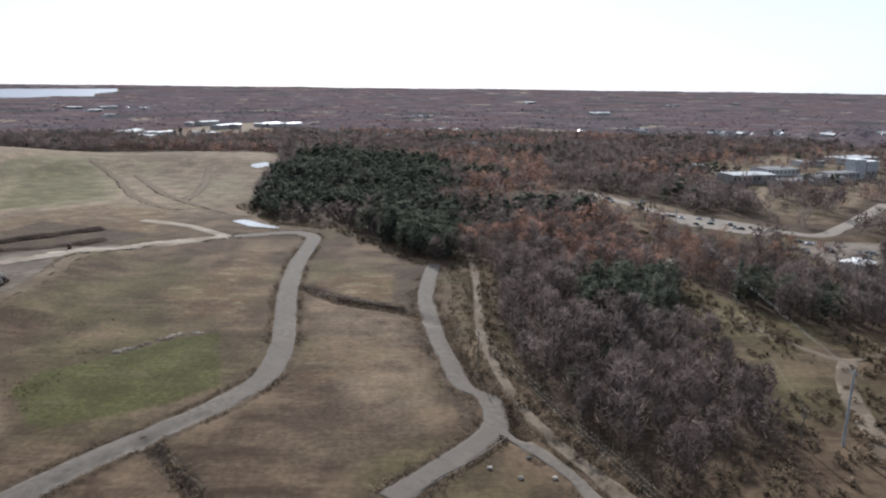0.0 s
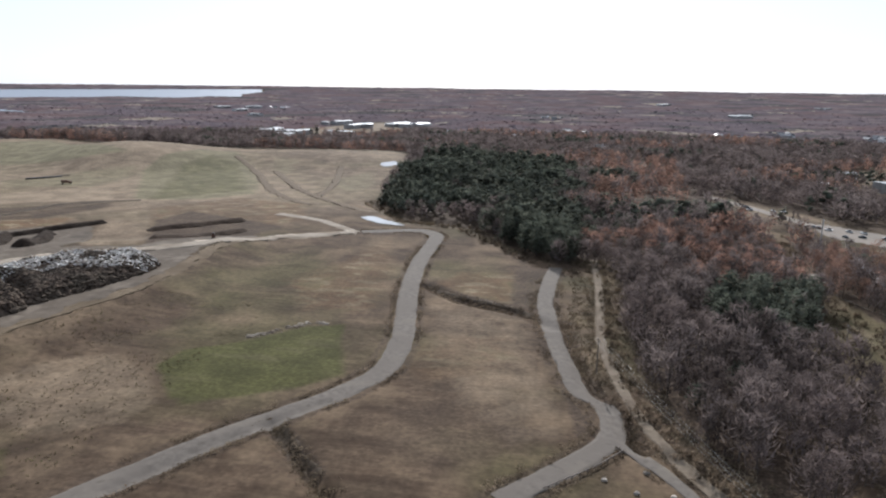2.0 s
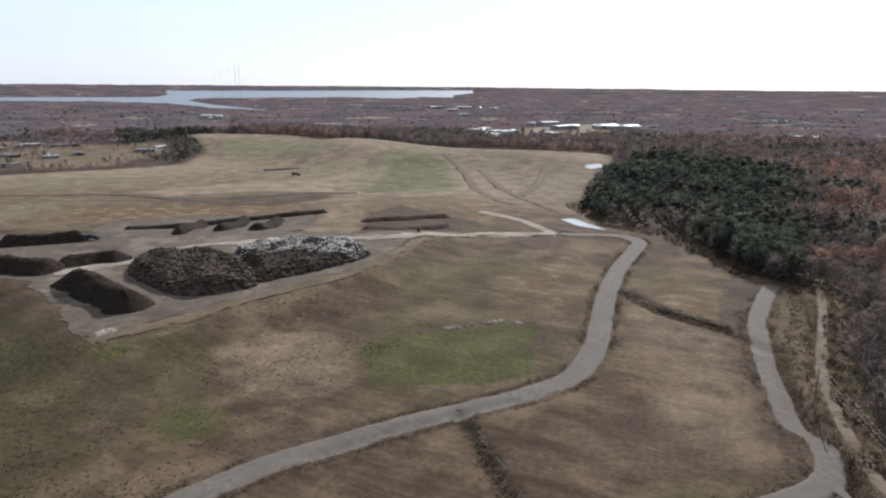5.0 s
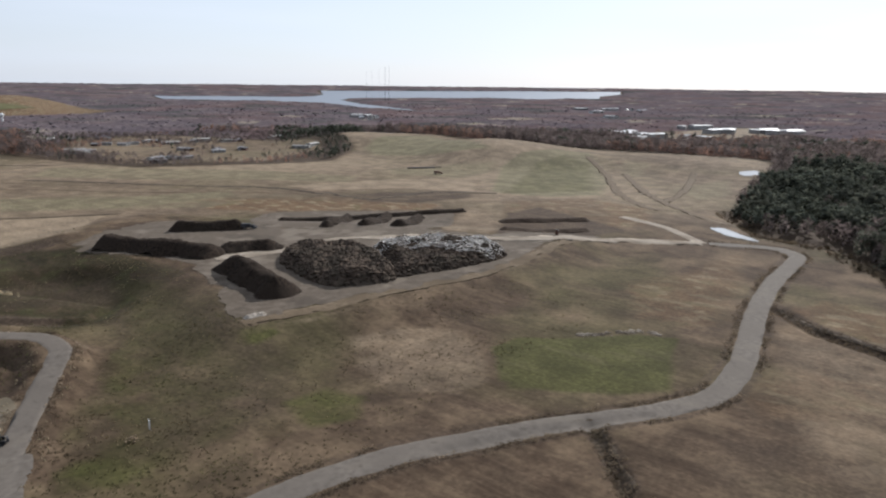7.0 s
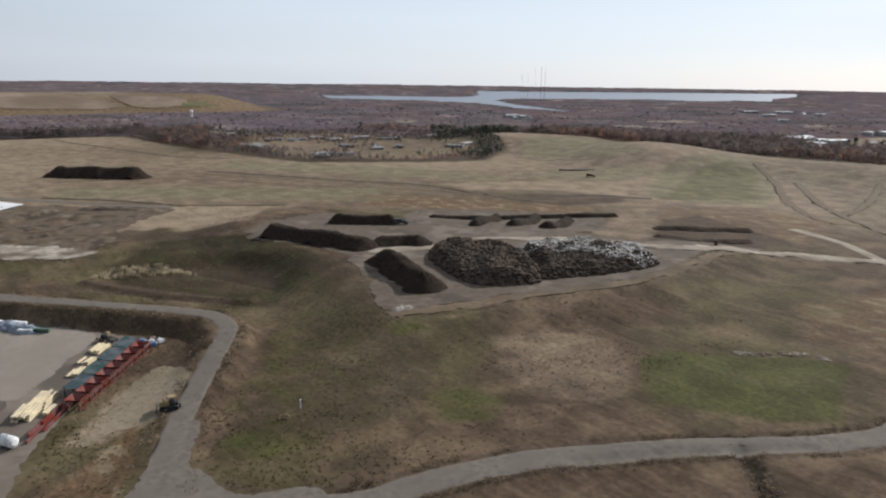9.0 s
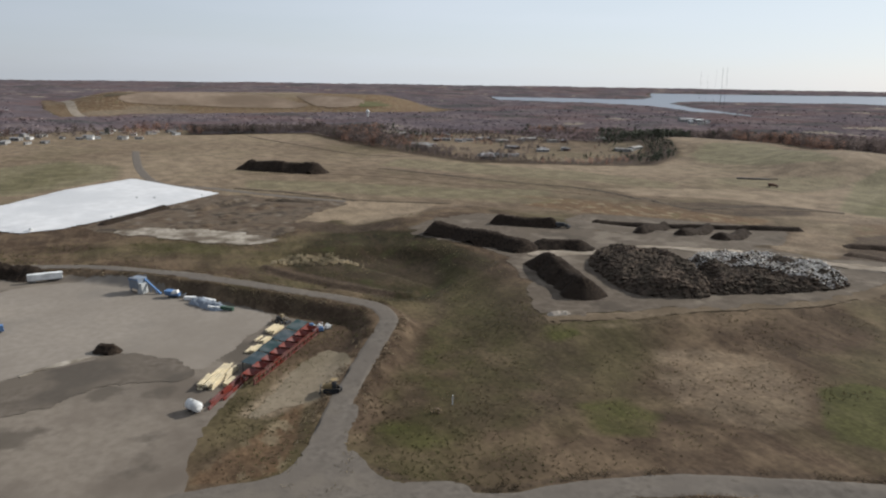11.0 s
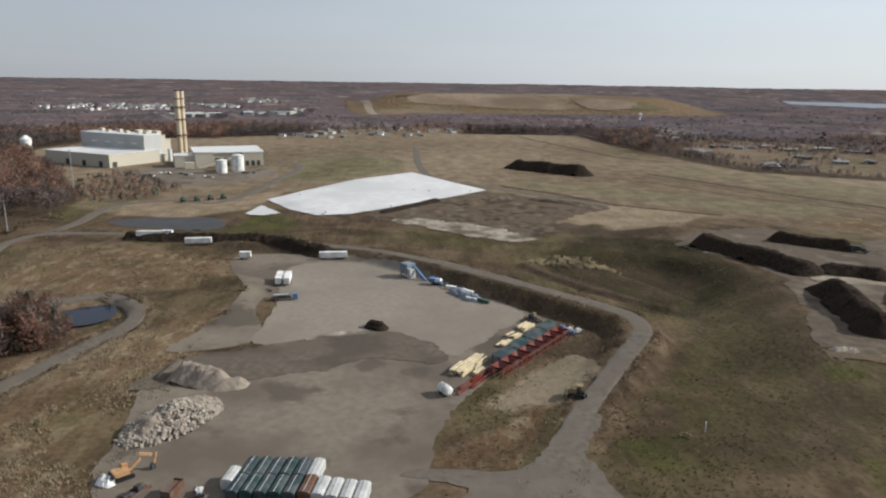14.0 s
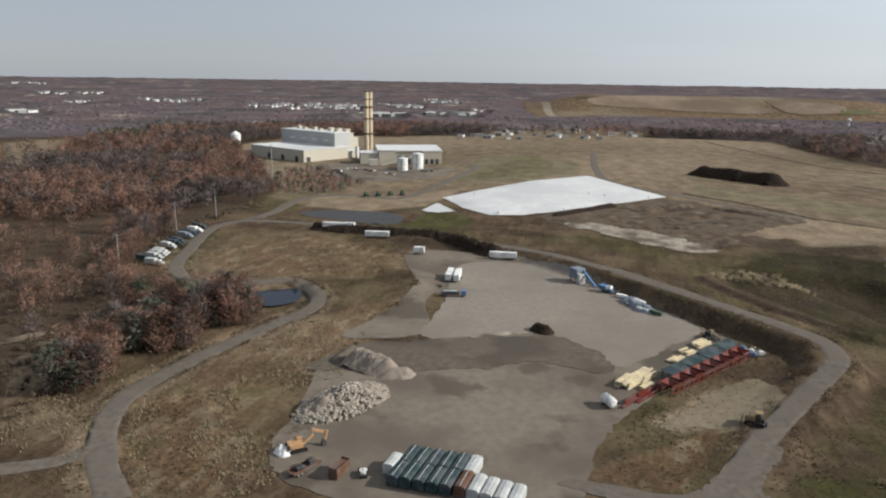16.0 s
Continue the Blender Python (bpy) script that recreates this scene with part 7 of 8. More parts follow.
# ---- crusher ----
cr = thing("crusher_plant", -313.0, 10.5, 40, "grey-blue steel feed hopper with a blue conveyor", "crusher")
for sx in (-2.0, 2.0):
    for sy in (-2.0, 2.0):
        part("leg", B(sx, sy, 0, 0.4, 0.4, 3.0), STEEL_BLUE, cr)
part("bin", B(0, 0, 2.0, 5.0, 4.6, 4.2, taper=1.06), STEEL_BLUE, cr)
part("side_panel", B(3.2, -0.5, 0, 2.2, 3.4, 4.4), PALE_GREY, cr, "pale concrete-grey panel")
part("roof", B(0, 0, 6.2, 5.4, 5.0, 0.25, taper=0.96), STEEL_BLUE, cr)
for side in (-2.45, 2.45):
    part("rim_beam", B(0, side, 5.7, 5.4, 0.2, 0.4), BLUE, cr, "blue steel beam")
    part("walkway_rail", B(0, side, 6.9, 5.4, 0.06, 0.06), BLUE, cr, "thin blue hand rail")
conv = part("conveyor", B(6.2, 1.5, 3.0, 11.5, 0.9, 0.5, tilt=32), BLUE, cr)
for k in (2.5, 5.5, 8.5):
    part("conveyor_leg", R((k, 1.5, 0), (k, 1.5, 5.8 - 0.62 * (k - 1.2)), 0.1, 6), BLUE, conv)
scr = thing("screening_machine", -299.5, 23.0, 55, "blue mobile screening machine on crawler tracks", "machine")
tracks(scr, 3.6, 1.0, 0.8, 0.45)
part("chassis", B(0, 0, 0.9, 6.0, 1.6, 0.7), BLUE, scr)
part("hopper", B(-1.6, 0, 1.6, 2.6, 2.6, 1.4, taper=1.2), BLUE, scr)
part("screen_box", B(1.2, 0, 1.8, 2.8, 1.8, 1.2, tilt=-14), WHITE, scr)
part("side_conveyor", B(1.5, 2.6, 0.9, 0.8, 4.2, 0.3, 8), BLUE, scr)
part("tail_conveyor", B(4.2, 0, 1.0, 4.2, 0.8, 0.3, tilt=-24), STEEL_BLUE, scr)
for x, y, turn, ln, col, word in ((-292.5, 29.0, 60, 4.5, WHITE, "white"), (-286.5, 35.6, 40, 6.0, WHITE, "white"), (-276.0, 36.2, 55, 5.0, WHITE, "white"), (-273.5, 40.5, 50, 6.0, GREEN, "dark green")):
    s = thing("steel_box", x, y, turn, word + " steel storage box on gravel", "storage box", "boxes round the scrap pile")
    part("body", B(0, 0, 0.1, ln, 1.5, 1.3, bevel=0.05), col, s)
    part("lid", B(0, 0, 1.4, ln + 0.1, 1.6, 0.1), col, s)
for k in range(4):
    m = thing("green_tractor", -509.5 - 4.6 * k, -146.0 + 8.4 * k, 30, "dark green farm machine parked on grass", "machine", "row of green machines")
    part("body", B(0, 0, 0.9, 5.0, 2.6, 1.6, taper=0.85, bevel=0.1), GREEN, m)
    part("cab", B(-0.8, 0, 2.4, 1.8, 1.8, 1.3, taper=0.9), GREEN, m)
    part("boom", B(3.6, 0, 1.4, 3.0, 0.8, 0.6, tilt=-12), GREEN, m)
    for px in (-1.6, 1.7):
        for side in (-1.4, 1.4):
            wheel_at(m, px, side, 0.8, 0.5)
stake = thing("marker_post", -163.6, 85.3, 0, "white plastic marker post in grass", "post")
part("post", B(0, 0, -0.3, 0.25, 0.25, 2.9), WHITE, stake)
part("cap", B(0, 0, 2.6, 0.32, 0.32, 0.12), WHITE, stake)
gate_post = thing("marker_post", -191.5, 348.5, 0, "dark post beside the sandy track", "post")
part("post", B(0, 0, -0.3, 1.6, 1.2, 3.0, taper=0.8), BROWN, gate_post)
part("cap", B(0, 0, 2.7, 1.5, 1.2, 0.15), DARK_STEEL, gate_post)
for k, (x, y, turn, col, word) in enumerate([(-336, 244, 40, DARK_STEEL, "dark"), (-345, 240, 30, WHITE, "white"), (-433, 540, 30, BROWN, "brown")]):
    pickup(x, y, turn, col, word + " work truck parked on the bare pad", size=1.2)
fl = thing("pipe_stack", -477, 566, 52, "long stack of dark pipes in the field", "pipes")
for k in range(4):
    part("pipe", R((-15, (k - 1.5) * 1.0, 0.5), (15, (k - 1.5) * 1.0, 0.5), 0.5, 8), DARK_STEEL, fl)

# ---- power lines, masts and towers ----
def power_pole(x, y, high, turn, label, mat, arms=1, name="power_pole", r0=0.22):
    p = thing(name, x, y, turn, label, "power pole", "power poles", z=float(gz(x, y)))
    part("mast", R((0, 0, -1), (0, 0, high), r0, 10, r0 * 0.6), mat, p)
    for k in range(arms):
        z = high - 0.8 - 1.6 * k
        arm = part("crossarm", B(0, 0, z, 0.18, 3.0, 0.2), mat, p)
        for side in (-1.35, 0, 1.35):
            part("insulator", R((0, side, z + 0.2), (0, side, z + 0.55), 0.07, 6), INSULATOR, arm)
    return p


power_pole(104, 164, 21, 20, "tall grey steel power pole in scrub", GALVANISED, 1, r0=0.42)
power_pole(93, 164, 10.5, 10, "weathered wooden power pole in scrub", WOOD, 2)
power_pole(115, 263, 11, 0, "weathered wooden power pole in the corridor", WOOD, 1)
power_pole(102, 261, 7, 0, "short wooden pole with a crossarm", WOOD, 2)
power_pole(102, 294, 12, 0, "weathered wooden power pole in the corridor", WOOD, 1)
power_pole(134, 395, 22, 0, "tall grey steel power pole among trees", GALVANISED, 2, r0=0.4)
power_pole(151, 216, 16, 0, "thick pale steel pole beside the track", WHITE, 1, r0=0.8)
power_pole(-277.5, -193.4, 19, 0, "tall grey wooden power pole at the wood edge", GALVANISED, 1, r0=0.3)
power_pole(-361, -214.7, 18, 0, "tall grey wooden power pole at the wood edge", GALVANISED, 1, r0=0.3)
power_pole(-407, -214.5, 19, 0, "tall grey wooden power pole at the wood edge", GALVANISED, 1, r0=0.3)
power_pole(-575, -250, 30, 0, "tall grey wooden power pole beside the plant", GALVANISED, 1, r0=0.4)
power_pole(-161, -175, 17, 0, "tall grey wooden power pole in the wood", GALVANISED, 1, r0=0.3)
power_pole(12, 214, 12, 20, "weathered wooden power pole beside the track", WOOD, 1)
power_pole(48, 108, 12, 20, "weathered wooden power pole beside the track", WOOD, 1)


def wire(name, a, b, sag, label):
    pts = [Vector(a).lerp(Vector(b), k / 24) - Vector((0, 0, 4 * sag * (k / 24) * (1 - k / 24))) for k in range(25)]
    bm = bmesh.new()
    rings = []
    for p in pts:
        rings.append([bm.verts.new(p + Vector((math.cos(t) * WIRE_R, 0, math.sin(t) * WIRE_R))) for t in (0.5, 2.6, 4.7)])
    for r0, r1 in zip(rings[:-1], rings[1:]):
        for i in range(3):
            bm.faces.new((r0[i], r0[(i + 1) % 3], r1[(i + 1) % 3], r1[i]))
    me = bpy.data.meshes.new(name)
    bm.to_mesh(me)
    bm.free()
    me.materials.append(WIRE)
    tagged(new(name, me), label, "cable", "power lines")


WIRE_R = 0.022
WIRE = paint("weathered_aluminium", (0.26, 0.26, 0.25), 0.6, 0.3)
for k in (-1.35, 0, 1.35):
    wire("power_cable", (12 + k, 214 + 0.3 * k, 11.7), (48 + k, 108 + 0.3 * k, 11.7), 1.2, "slack grey power cable over the track")
    wire("power_cable", (104 + 0.3 * k, 164 + k, 20.7), (134 + k, 395, 22), 4, "slack grey power cable over the corridor")
    wire("power_cable", (-277.5, -193.4 + k, 18.7), (-361, -214.7 + k, 17.7), 1.5, "thin grey power cable at the wood edge")
    wire("power_cable", (-361, -214.7 + k, 17.7), (-407, -214.5 + k, 18.7), 1.0, "thin grey power cable at the wood edge")
    wire("power_cable", (-161, -175 + k, 16.7), (-277.5, -193.4 + k, 18.7), 1.5, "thin grey power cable at the wood edge")
wire("power_cable", (93, 164, 10.2), (115, 263, 10.6), 1.2, "thin slack cable between wooden poles")
wire("power_cable", (115, 263, 10.6), (102, 294, 11.6), 0.8, "thin slack cable between wooden poles")


# ---- power plant ----
def block(name, parent, x0, y0, sx, sy, high, mat, roof_mat, z=0.0, label=""):
    """A hall with walls and a roof that stands a little proud; x0, y0 is its corner."""
    wall = part("wall", B(x0 + sx / 2, y0 + sy / 2, z - 0.5, sx, sy, high + 0.5), mat, parent, label)
    part("roof", B(x0 + sx / 2, y0 + sy / 2, z + high, sx + 0.8, sy + 0.8, 0.7), roof_mat, parent, "flat white roof" if roof_mat is ROOF_WHITE else "")
    return wall


plant = thing("power_plant", -699.5, -269.0, 150, "large cream clad power plant with stepped flat roofs", "power plant", z=0)
block("wing", plant, 0, 0, 62, 93, 12, CLADDING, ROOF_WHITE)
block("boiler_hall", plant, 50, 8, 23, 95, 27, CLADDING_GREY, ROOF_WHITE)
block("turbine_hall", plant, 73.5, 14, 10, 44, 25, CLADDING, CLADDING)
block("filter_house", plant, 84.5, 16, 8, 36, 20, CLADDING, CLADDING)
block("low_annex", plant, 62.5, 0, 14, 13, 7, CLADDING, ROOF_WHITE)
for k in range(6):
    part("roof_vent", B(64 + (k % 2) * 3, 20 + 14 * k, 27.6, 4.0, 5.0, 3.2 if k % 2 else 2.2), CLADDING, plant, "cream roof vent")
for k in range(3):
    part("rooftop_unit", B(78, 20 + 13 * k, 25.6, 6.0, 7.0, 4.5), CLADDING, plant, "cream rooftop unit")
    part("duct", B(92.5, 22 + 11 * k, 6, 4.0, 4.5, 13), CLADDING_GREY, plant, "grey steel duct")
for k in range(3):
    part("loading_door", B(-0.1, 12 + 24 * k, 0, 0.3, 5.0, 5.5), DARK_STEEL, plant, "dark loading door")
part("loading_door", B(6, -0.1, 0, 5.0, 0.3, 5.0), DARK_STEEL, plant, "dark loading door")
for k in range(4):
    part("louvre", B(49.9, 22 + 20 * k, 18, 0.3, 8.0, 1.2), WHITE, plant, "white louvre strip")
for k in range(7):
    part("panel_joint", B(50 + 3.3 * k, 7.94, 12.5, 0.12, 0.12, 14.2), CLADDING_GREY, plant)
part("silo", R((70, -6, 0), (70, -6, 13), 2.2, 16), WHITE, plant, "white steel silo")

tip = thing("tipping_hall", -707.7, -189.8, 109, "cream tipping hall with white roof and open ramp", "industrial hall", z=0)
block("hall", tip, 0, 4, 66, 44, 13, CLADDING, ROOF_WHITE)
slope = bmesh.new()
quad(slope, (-1, 2.5, 14.0), (67, 2.5, 14.0), (67, 49, 15.6), (-1, 49, 15.6))
quad(slope, (67, 2.5, 14.0), (67, 2.5, 13.2), (67, 49, 13.2), (67, 49, 15.6))
quad(slope, (-1, 2.5, 13.2), (-1, 2.5, 14.0), (-1, 49, 15.6), (-1, 49, 13.2))
quad(slope, (-1, 2.5, 13.2), (67, 2.5, 13.2), (67, 2.5, 14.0), (-1, 2.5, 14.0))
quad(slope, (67, 49, 13.2), (-1, 49, 13.2), (-1, 49, 15.6), (67, 49, 15.6))
part("sloped_roof", slope, ROOF_WHITE, tip, "white sloped sheet roof")
block("annex", tip, -19, 2, 19, 24, 11, CLADDING, ROOF_WHITE)
block("front_left", tip, 0, 0, 17, 4, 14, CLADDING, ROOF_WHITE)
block("front_right", tip, 46, 0, 20, 4, 13, CLADDING, ROOF_WHITE)
ramp_bm = bmesh.new()
for side in (-3.4, -9.5):
    quad(ramp_bm, (2, side, 0), (34, side, 9), (34, side, 8), (8, side, 0))
quad(ramp_bm, (2, -3.4, 0), (34, -3.4, 9), (34, -9.5, 9), (2, -9.5, 0))
part("ramp", ramp_bm, CLADDING, tip, "cream concrete ramp")
# solid dark panels paint the shade inside the open bays
for k in range(3):
    part("bay_door", B(22 + 8 * k, 3.9, 0.0, 5.5, 0.3, 8.0), DARK_STEEL, tip, "dark panel for the shade of an open bay")
for k in range(3):
    part("bay_door", B(50 + 5.5 * k, -0.1, 0.0, 3.2, 0.3, 5.0), DARK_STEEL, tip, "dark panel for the shade of an open bay")
part("control_cabin", B(-6, -8, 0, 9, 7, 6), CLADDING, tip)
for x, y, rad, high in ((-667, -155, 5.0, 12), (-684, -143.5, 5.6, 15)):
    t = thing("process_tank", x, y, 0, "white upright cylindrical process tank", "tank", "process tanks", z=0)
    part("shell", R((0, 0, -0.3), (0, 0, high), rad, 28), WHITE, t)
    part("cover", R((0, 0, high), (0, 0, high + 1.2), rad, 28, 0.6), ROOF_WHITE, t)
    part("ladder", B(rad + 0.15, 0, 0, 0.2, 0.6, high), GALVANISED, t)
stack = thing("smoke_stack", -842, -240, 150, "tall twin cream smoke stack with dark bands", "smoke stack", z=0)
for side in (-3.3, 3.3):
    flue = part("flue", R((side, 0, -0.5), (side, 0, 71), 3.0, 24), STACK_SHELL, stack)
    for z in (20, 38, 52, 61):
        part("band", R((side, 0, z), (side, 0, z + 1.2), 3.12, 24), BROWN, flue, "dark steel band")
    part("rim", R((side, 0, 70.4), (side, 0, 71.4), 3.2, 24), DARK_STEEL, flue)
part("brace_frame", B(0, 0, 0, 1.6, 3.0, 69), BROWN, stack, "brown steel bracing between the flues")
for z in (20, 38, 52):
    part("platform", B(0, 0, z - 0.4, 14.5, 8.0, 0.5), BROWN, stack)

wt_ = thing("water_tower", -817, -403, 0, "white water tank on steel legs", "water tower", z=0)
part("tank", R((0, 0, 10), (0, 0, 17), 5.8, 24), WHITE, wt_)
part("dome", R((0, 0, 17), (0, 0, 20.5), 5.8, 24, 1.5), WHITE, wt_)
part("bowl", R((0, 0, 7.5), (0, 0, 10), 2.5, 24, 5.8), WHITE, wt_)
part("riser", R((0, 0, 0), (0, 0, 8), 0.8, 12), WHITE, wt_)
for k in range(6):
    a = k * math.pi / 3
    part("leg", R((5.6 * math.cos(a), 5.6 * math.sin(a), -0.5), (5.2 * math.cos(a), 5.2 * math.sin(a), 11), 0.35, 8), WHITE, wt_)
wt2 = thing("water_tower", -1523, 546, 0, "white water tower with a bulb on a column", "water tower", z=0)
part("column", R((0, 0, -0.5), (0, 0, 15), 2.4, 16, 1.8), WHITE, wt2)
part("bulb", R((0, 0, 14), (0, 0, 18), 2.0, 20, 5.0), WHITE, wt2)
part("dome", R((0, 0, 18), (0, 0, 21.5), 5.0, 20, 1.5), WHITE, wt2)

MASTS = [(-1919, 2074), (-1922, 2055), (-1963, 2066), (-1972, 2035), (-2014, 2044)]
for k, (x, y) in enumerate(MASTS):
    m = thing("radio_mast", x, y, 20 * k, "thin lattice radio mast above the woods", "radio mast", "radio masts")
    high = (140, 138, 132, 120, 128)[k % 5]
    corners = [(1.1 * math.cos(a), 1.1 * math.sin(a)) for a in (0, 2.09, 4.19)]
    for cx, cy in corners:
        part("rail", R((cx, cy, 0), (cx, cy, high), 0.15 if k < 2 else 0.05, 4), DARK_STEEL, m)
    for j in range(14):
        a, b = corners[j % 3], corners[(j + 1) % 3]
        part("brace", R((*a, j * high / 14), (*b, (j + 1) * high / 14), 0.07 if k < 2 else 0.03, 4), DARK_STEEL, m)

# ---- buildings ----
def house_sample(name, sx, sy, high, pitch, label, category, wall_mat, roof_mat, group):
    h = thing(name, 0, 0, 0, label, category, group, z=0)
    part("wall", B(0, 0, -1, sx, sy, high + 1), wall_mat, h)
    roof = bmesh.new()
    ex, ey = sx / 2 + 0.5, sy / 2 + 0.5
    quad(roof, (-ex, -ey, high), (ex, -ey, high), (ex, 0, high + pitch), (-ex, 0, high + pitch))
    quad(roof, (ex, ey, high), (-ex, ey, high), (-ex, 0, high + pitch), (ex, 0, high + pitch))
    quad(roof, (-ex, ey, high), (-ex, -ey, high), (-ex, 0, high + pitch))
    quad(roof, (ex, -ey, high), (ex, ey, high), (ex, 0, high + pitch))
    quad(roof, (-ex, -ey, high), (-ex, ey, high), (ex, ey, high), (ex, -ey, high))
    part("roof", roof, roof_mat, h)
    n = max(2, int(sx / 5))
    for k in range(n):
        px = -sx / 2 + (k + 0.5) * sx / n
        for side in (-1, 1):
            w = part("window", B(px, side * (sy / 2 + 0.03), high * 0.45, sx / n * 0.4, 0.1, high * 0.3), WINDOW_DARK, h, "dark window")
    part("door", B(sx / 2 + 0.03, 0, 0, 0.1, min(3, sy * 0.25), high * 0.5), DARK_STEEL, h, "dark door")
    return h


def place_copies(samples, spots, r, spread=0.0, count=1, lift=0.0):
    used = set()
    for x, y in spots:
        for k in range(count):
            s = r.randrange(len(samples))
            px, py = x + r.uniform(-spread, spread), y + r.uniform(-spread, spread)
            m = pose(px, py, float(gz(px, py)) + lift, 0, 0, r.choice((20, 110, 65, 155)) + r.uniform(-12, 12))
            if s not in used:
                used.add(s)
                samples[s].matrix_basis = m
            else:
                copy_thing(samples[s], m)
    for k, s in enumerate(samples):
        if k not in used:
            for o in (*s.children_recursive, s):
                bpy.data.objects.remove(o)


def plain_house(name, sx, sy, high, pitch, label, category, wall_mat, roof_mat, group):
    """A far house or hall: walls and a pitched roof with eaves."""
    h = thing(name, 0, 0, 0, label, category, group, z=0)
    part("wall", B(0, 0, -1, sx, sy, high + 1), wall_mat, h)
    roof, ex, ey = bmesh.new(), sx / 2 + 0.5, sy / 2 + 0.5
    quad(roof, (-ex, -ey, high), (ex, -ey, high), (ex, 0, high + pitch), (-ex, 0, high + pitch))
    quad(roof, (ex, ey, high), (-ex, ey, high), (-ex, 0, high + pitch), (ex, 0, high + pitch))
    quad(roof, (-ex, ey, high), (-ex, -ey, high), (-ex, 0, high + pitch))
    quad(roof, (ex, -ey, high), (ex, ey, high), (ex, 0, high + pitch))
    part("roof", roof, roof_mat, h)
    return h


rnd = random.Random(8)
place_copies([plain_house("house", 13, 9, 6.5, 3.0, "pale two-storey house among bare trees", "house", WALL_PALE, ROOF_GREY, "distant houses"),
              plain_house("house", 11, 9, 7.0, 3.2, "white two-storey house among bare trees", "house", WHITE, ROOF_GREY, "distant houses"),
              plain_house("house", 15, 9, 6.0, 2.6, "low pale house with a light roof", "house", WALL_PALE, ROOF_WHITE, "distant houses")],
             HOUSE_SPOTS, rnd, 30, 5)
place_copies([plain_house("house", 8.5, 7, 6.0, 2.4, "white terraced house on the far rise", "house", WHITE, ROOF_GREY, "distant village"),
              plain_house("house", 11, 7, 5.5, 2.2, "long white house on the far rise", "house", WHITE, WALL_PALE, "distant village")],
             VILLAGE_SPOTS, rnd, 36, 7)
place_copies([plain_house("warehouse", 44, 22, 8.0, 0.9, "long white roofed warehouse among bare woods", "warehouse", WALL_PALE, ROOF_WHITE, "distant warehouses"),
              plain_house("warehouse", 30, 18, 7.0, 0.8, "white roofed warehouse among bare woods", "warehouse", WALL_PALE, ROOF_WHITE, "distant warehouses"),
              plain_house("warehouse", 34, 16, 6.5, 1.5, "grey roofed warehouse among bare woods", "warehouse", WALL_PALE, ROOF_GREY, "distant warehouses"),
              plain_house("warehouse", 20, 13, 6.0, 1.8, "small white walled hall among bare woods", "warehouse", WHITE, ROOF_GREY, "distant warehouses")],
             BIG_ROOFS, rnd, 26, 3)
place_copies([house_sample("shed", 16, 8, 3.2, 1.0, "long low grey shed in a pale clearing", "shed", WALL_PALE, ROOF_GREY, "sheds in the clearing"),
              house_sample("shed", 10, 7, 3.0, 1.4, "small brown shed in a pale clearing", "shed", BROWN, ROOF_GREY, "sheds in the clearing"),
              house_sample("shed", 24, 9, 3.4, 1.0, "long pale roofed shed in the clearing", "shed", WALL_PALE, WALL_PALE, "sheds in the clearing")],
             SHED_SPOTS, rnd, 14, 2)
place_copies([house_sample("site_trailer", 11, 3.5, 3.2, 0.4, "grey roofed site trailer in a row", "site trailer", WALL_PALE, ROOF_GREY, "distant site trailers"),
              house_sample("shed", 14, 8, 4.0, 1.0, "grey roofed shed in a compound", "shed", WALL_PALE, ROOF_GREY, "distant sheds"),
              plain_house("shed", 9, 6, 3.0, 1.0, "pale walled shed in a compound", "shed", WHITE, WALL_PALE, "distant sheds")],
             VAN_SPOTS, rnd, 16, 3)

for k, (x, y, turn, sx, sy, high, roof_mat, word) in enumerate([(292, 672, 12, 46, 26, 9, PALE_GREY, "wide flat pale roofed hall near the road"), (350, 738, 15, 40, 26, 7, ROOF_GREY, "low grey roofed workshop"),
                                                                (326, 652, 12, 34, 20, 6, ROOF_GREY, "low grey roofed workshop"), (366, 676, 10, 36, 22, 7, ROOF_GREY, "low brown walled workshop"),
                                                                (396, 700, 20, 40, 16, 8, ROOF_GREY, "long brown brick building"), (272, 770, 30, 28, 14, 6, ROOF_GREY, "low pale roadside building"),
                                                                (226, 690, 20, 14, 10, 5, ROOF_WHITE, "small white roofed house"), (209, 341, 35, 14, 11, 5, ROOF_WHITE, "small white roofed building by the car park"),
                                                                (500, 860, 25, 60, 30, 8, PALE_GREY, "long pale warehouse beyond the silos"), (430, 830, 15, 34, 20, 6, ROOF_GREY, "low grey roofed building")]):
    h = house_sample("industrial_building", sx, sy, high, 0.8, word, "building", WALL_PALE if k % 2 == 0 else CLADDING_GREY, roof_mat, "buildings by the road")
    h.matrix_basis = pose(x, y, float(gz(x, y)), 0, 0, turn)
silos = thing("storage_silos", 428, 716, 15, "pair of pale ribbed concrete storage silos", "silos")
for k, (dx, high) in enumerate(((-8, 19), (8, 17))):
    s = part("silo", B(dx, 0, -0.5, 14, 13, high + 0.5, bevel=0.4), PALE_GREY, silos)
    for j in range(5):
        part("rib", B(dx - 6 + 3 * j, -6.6, 0, 0.5, 0.4, high), WHITE, s)
    part("cap", B(dx, 0, high, 14.8, 13.8, 0.8), WHITE, silos)


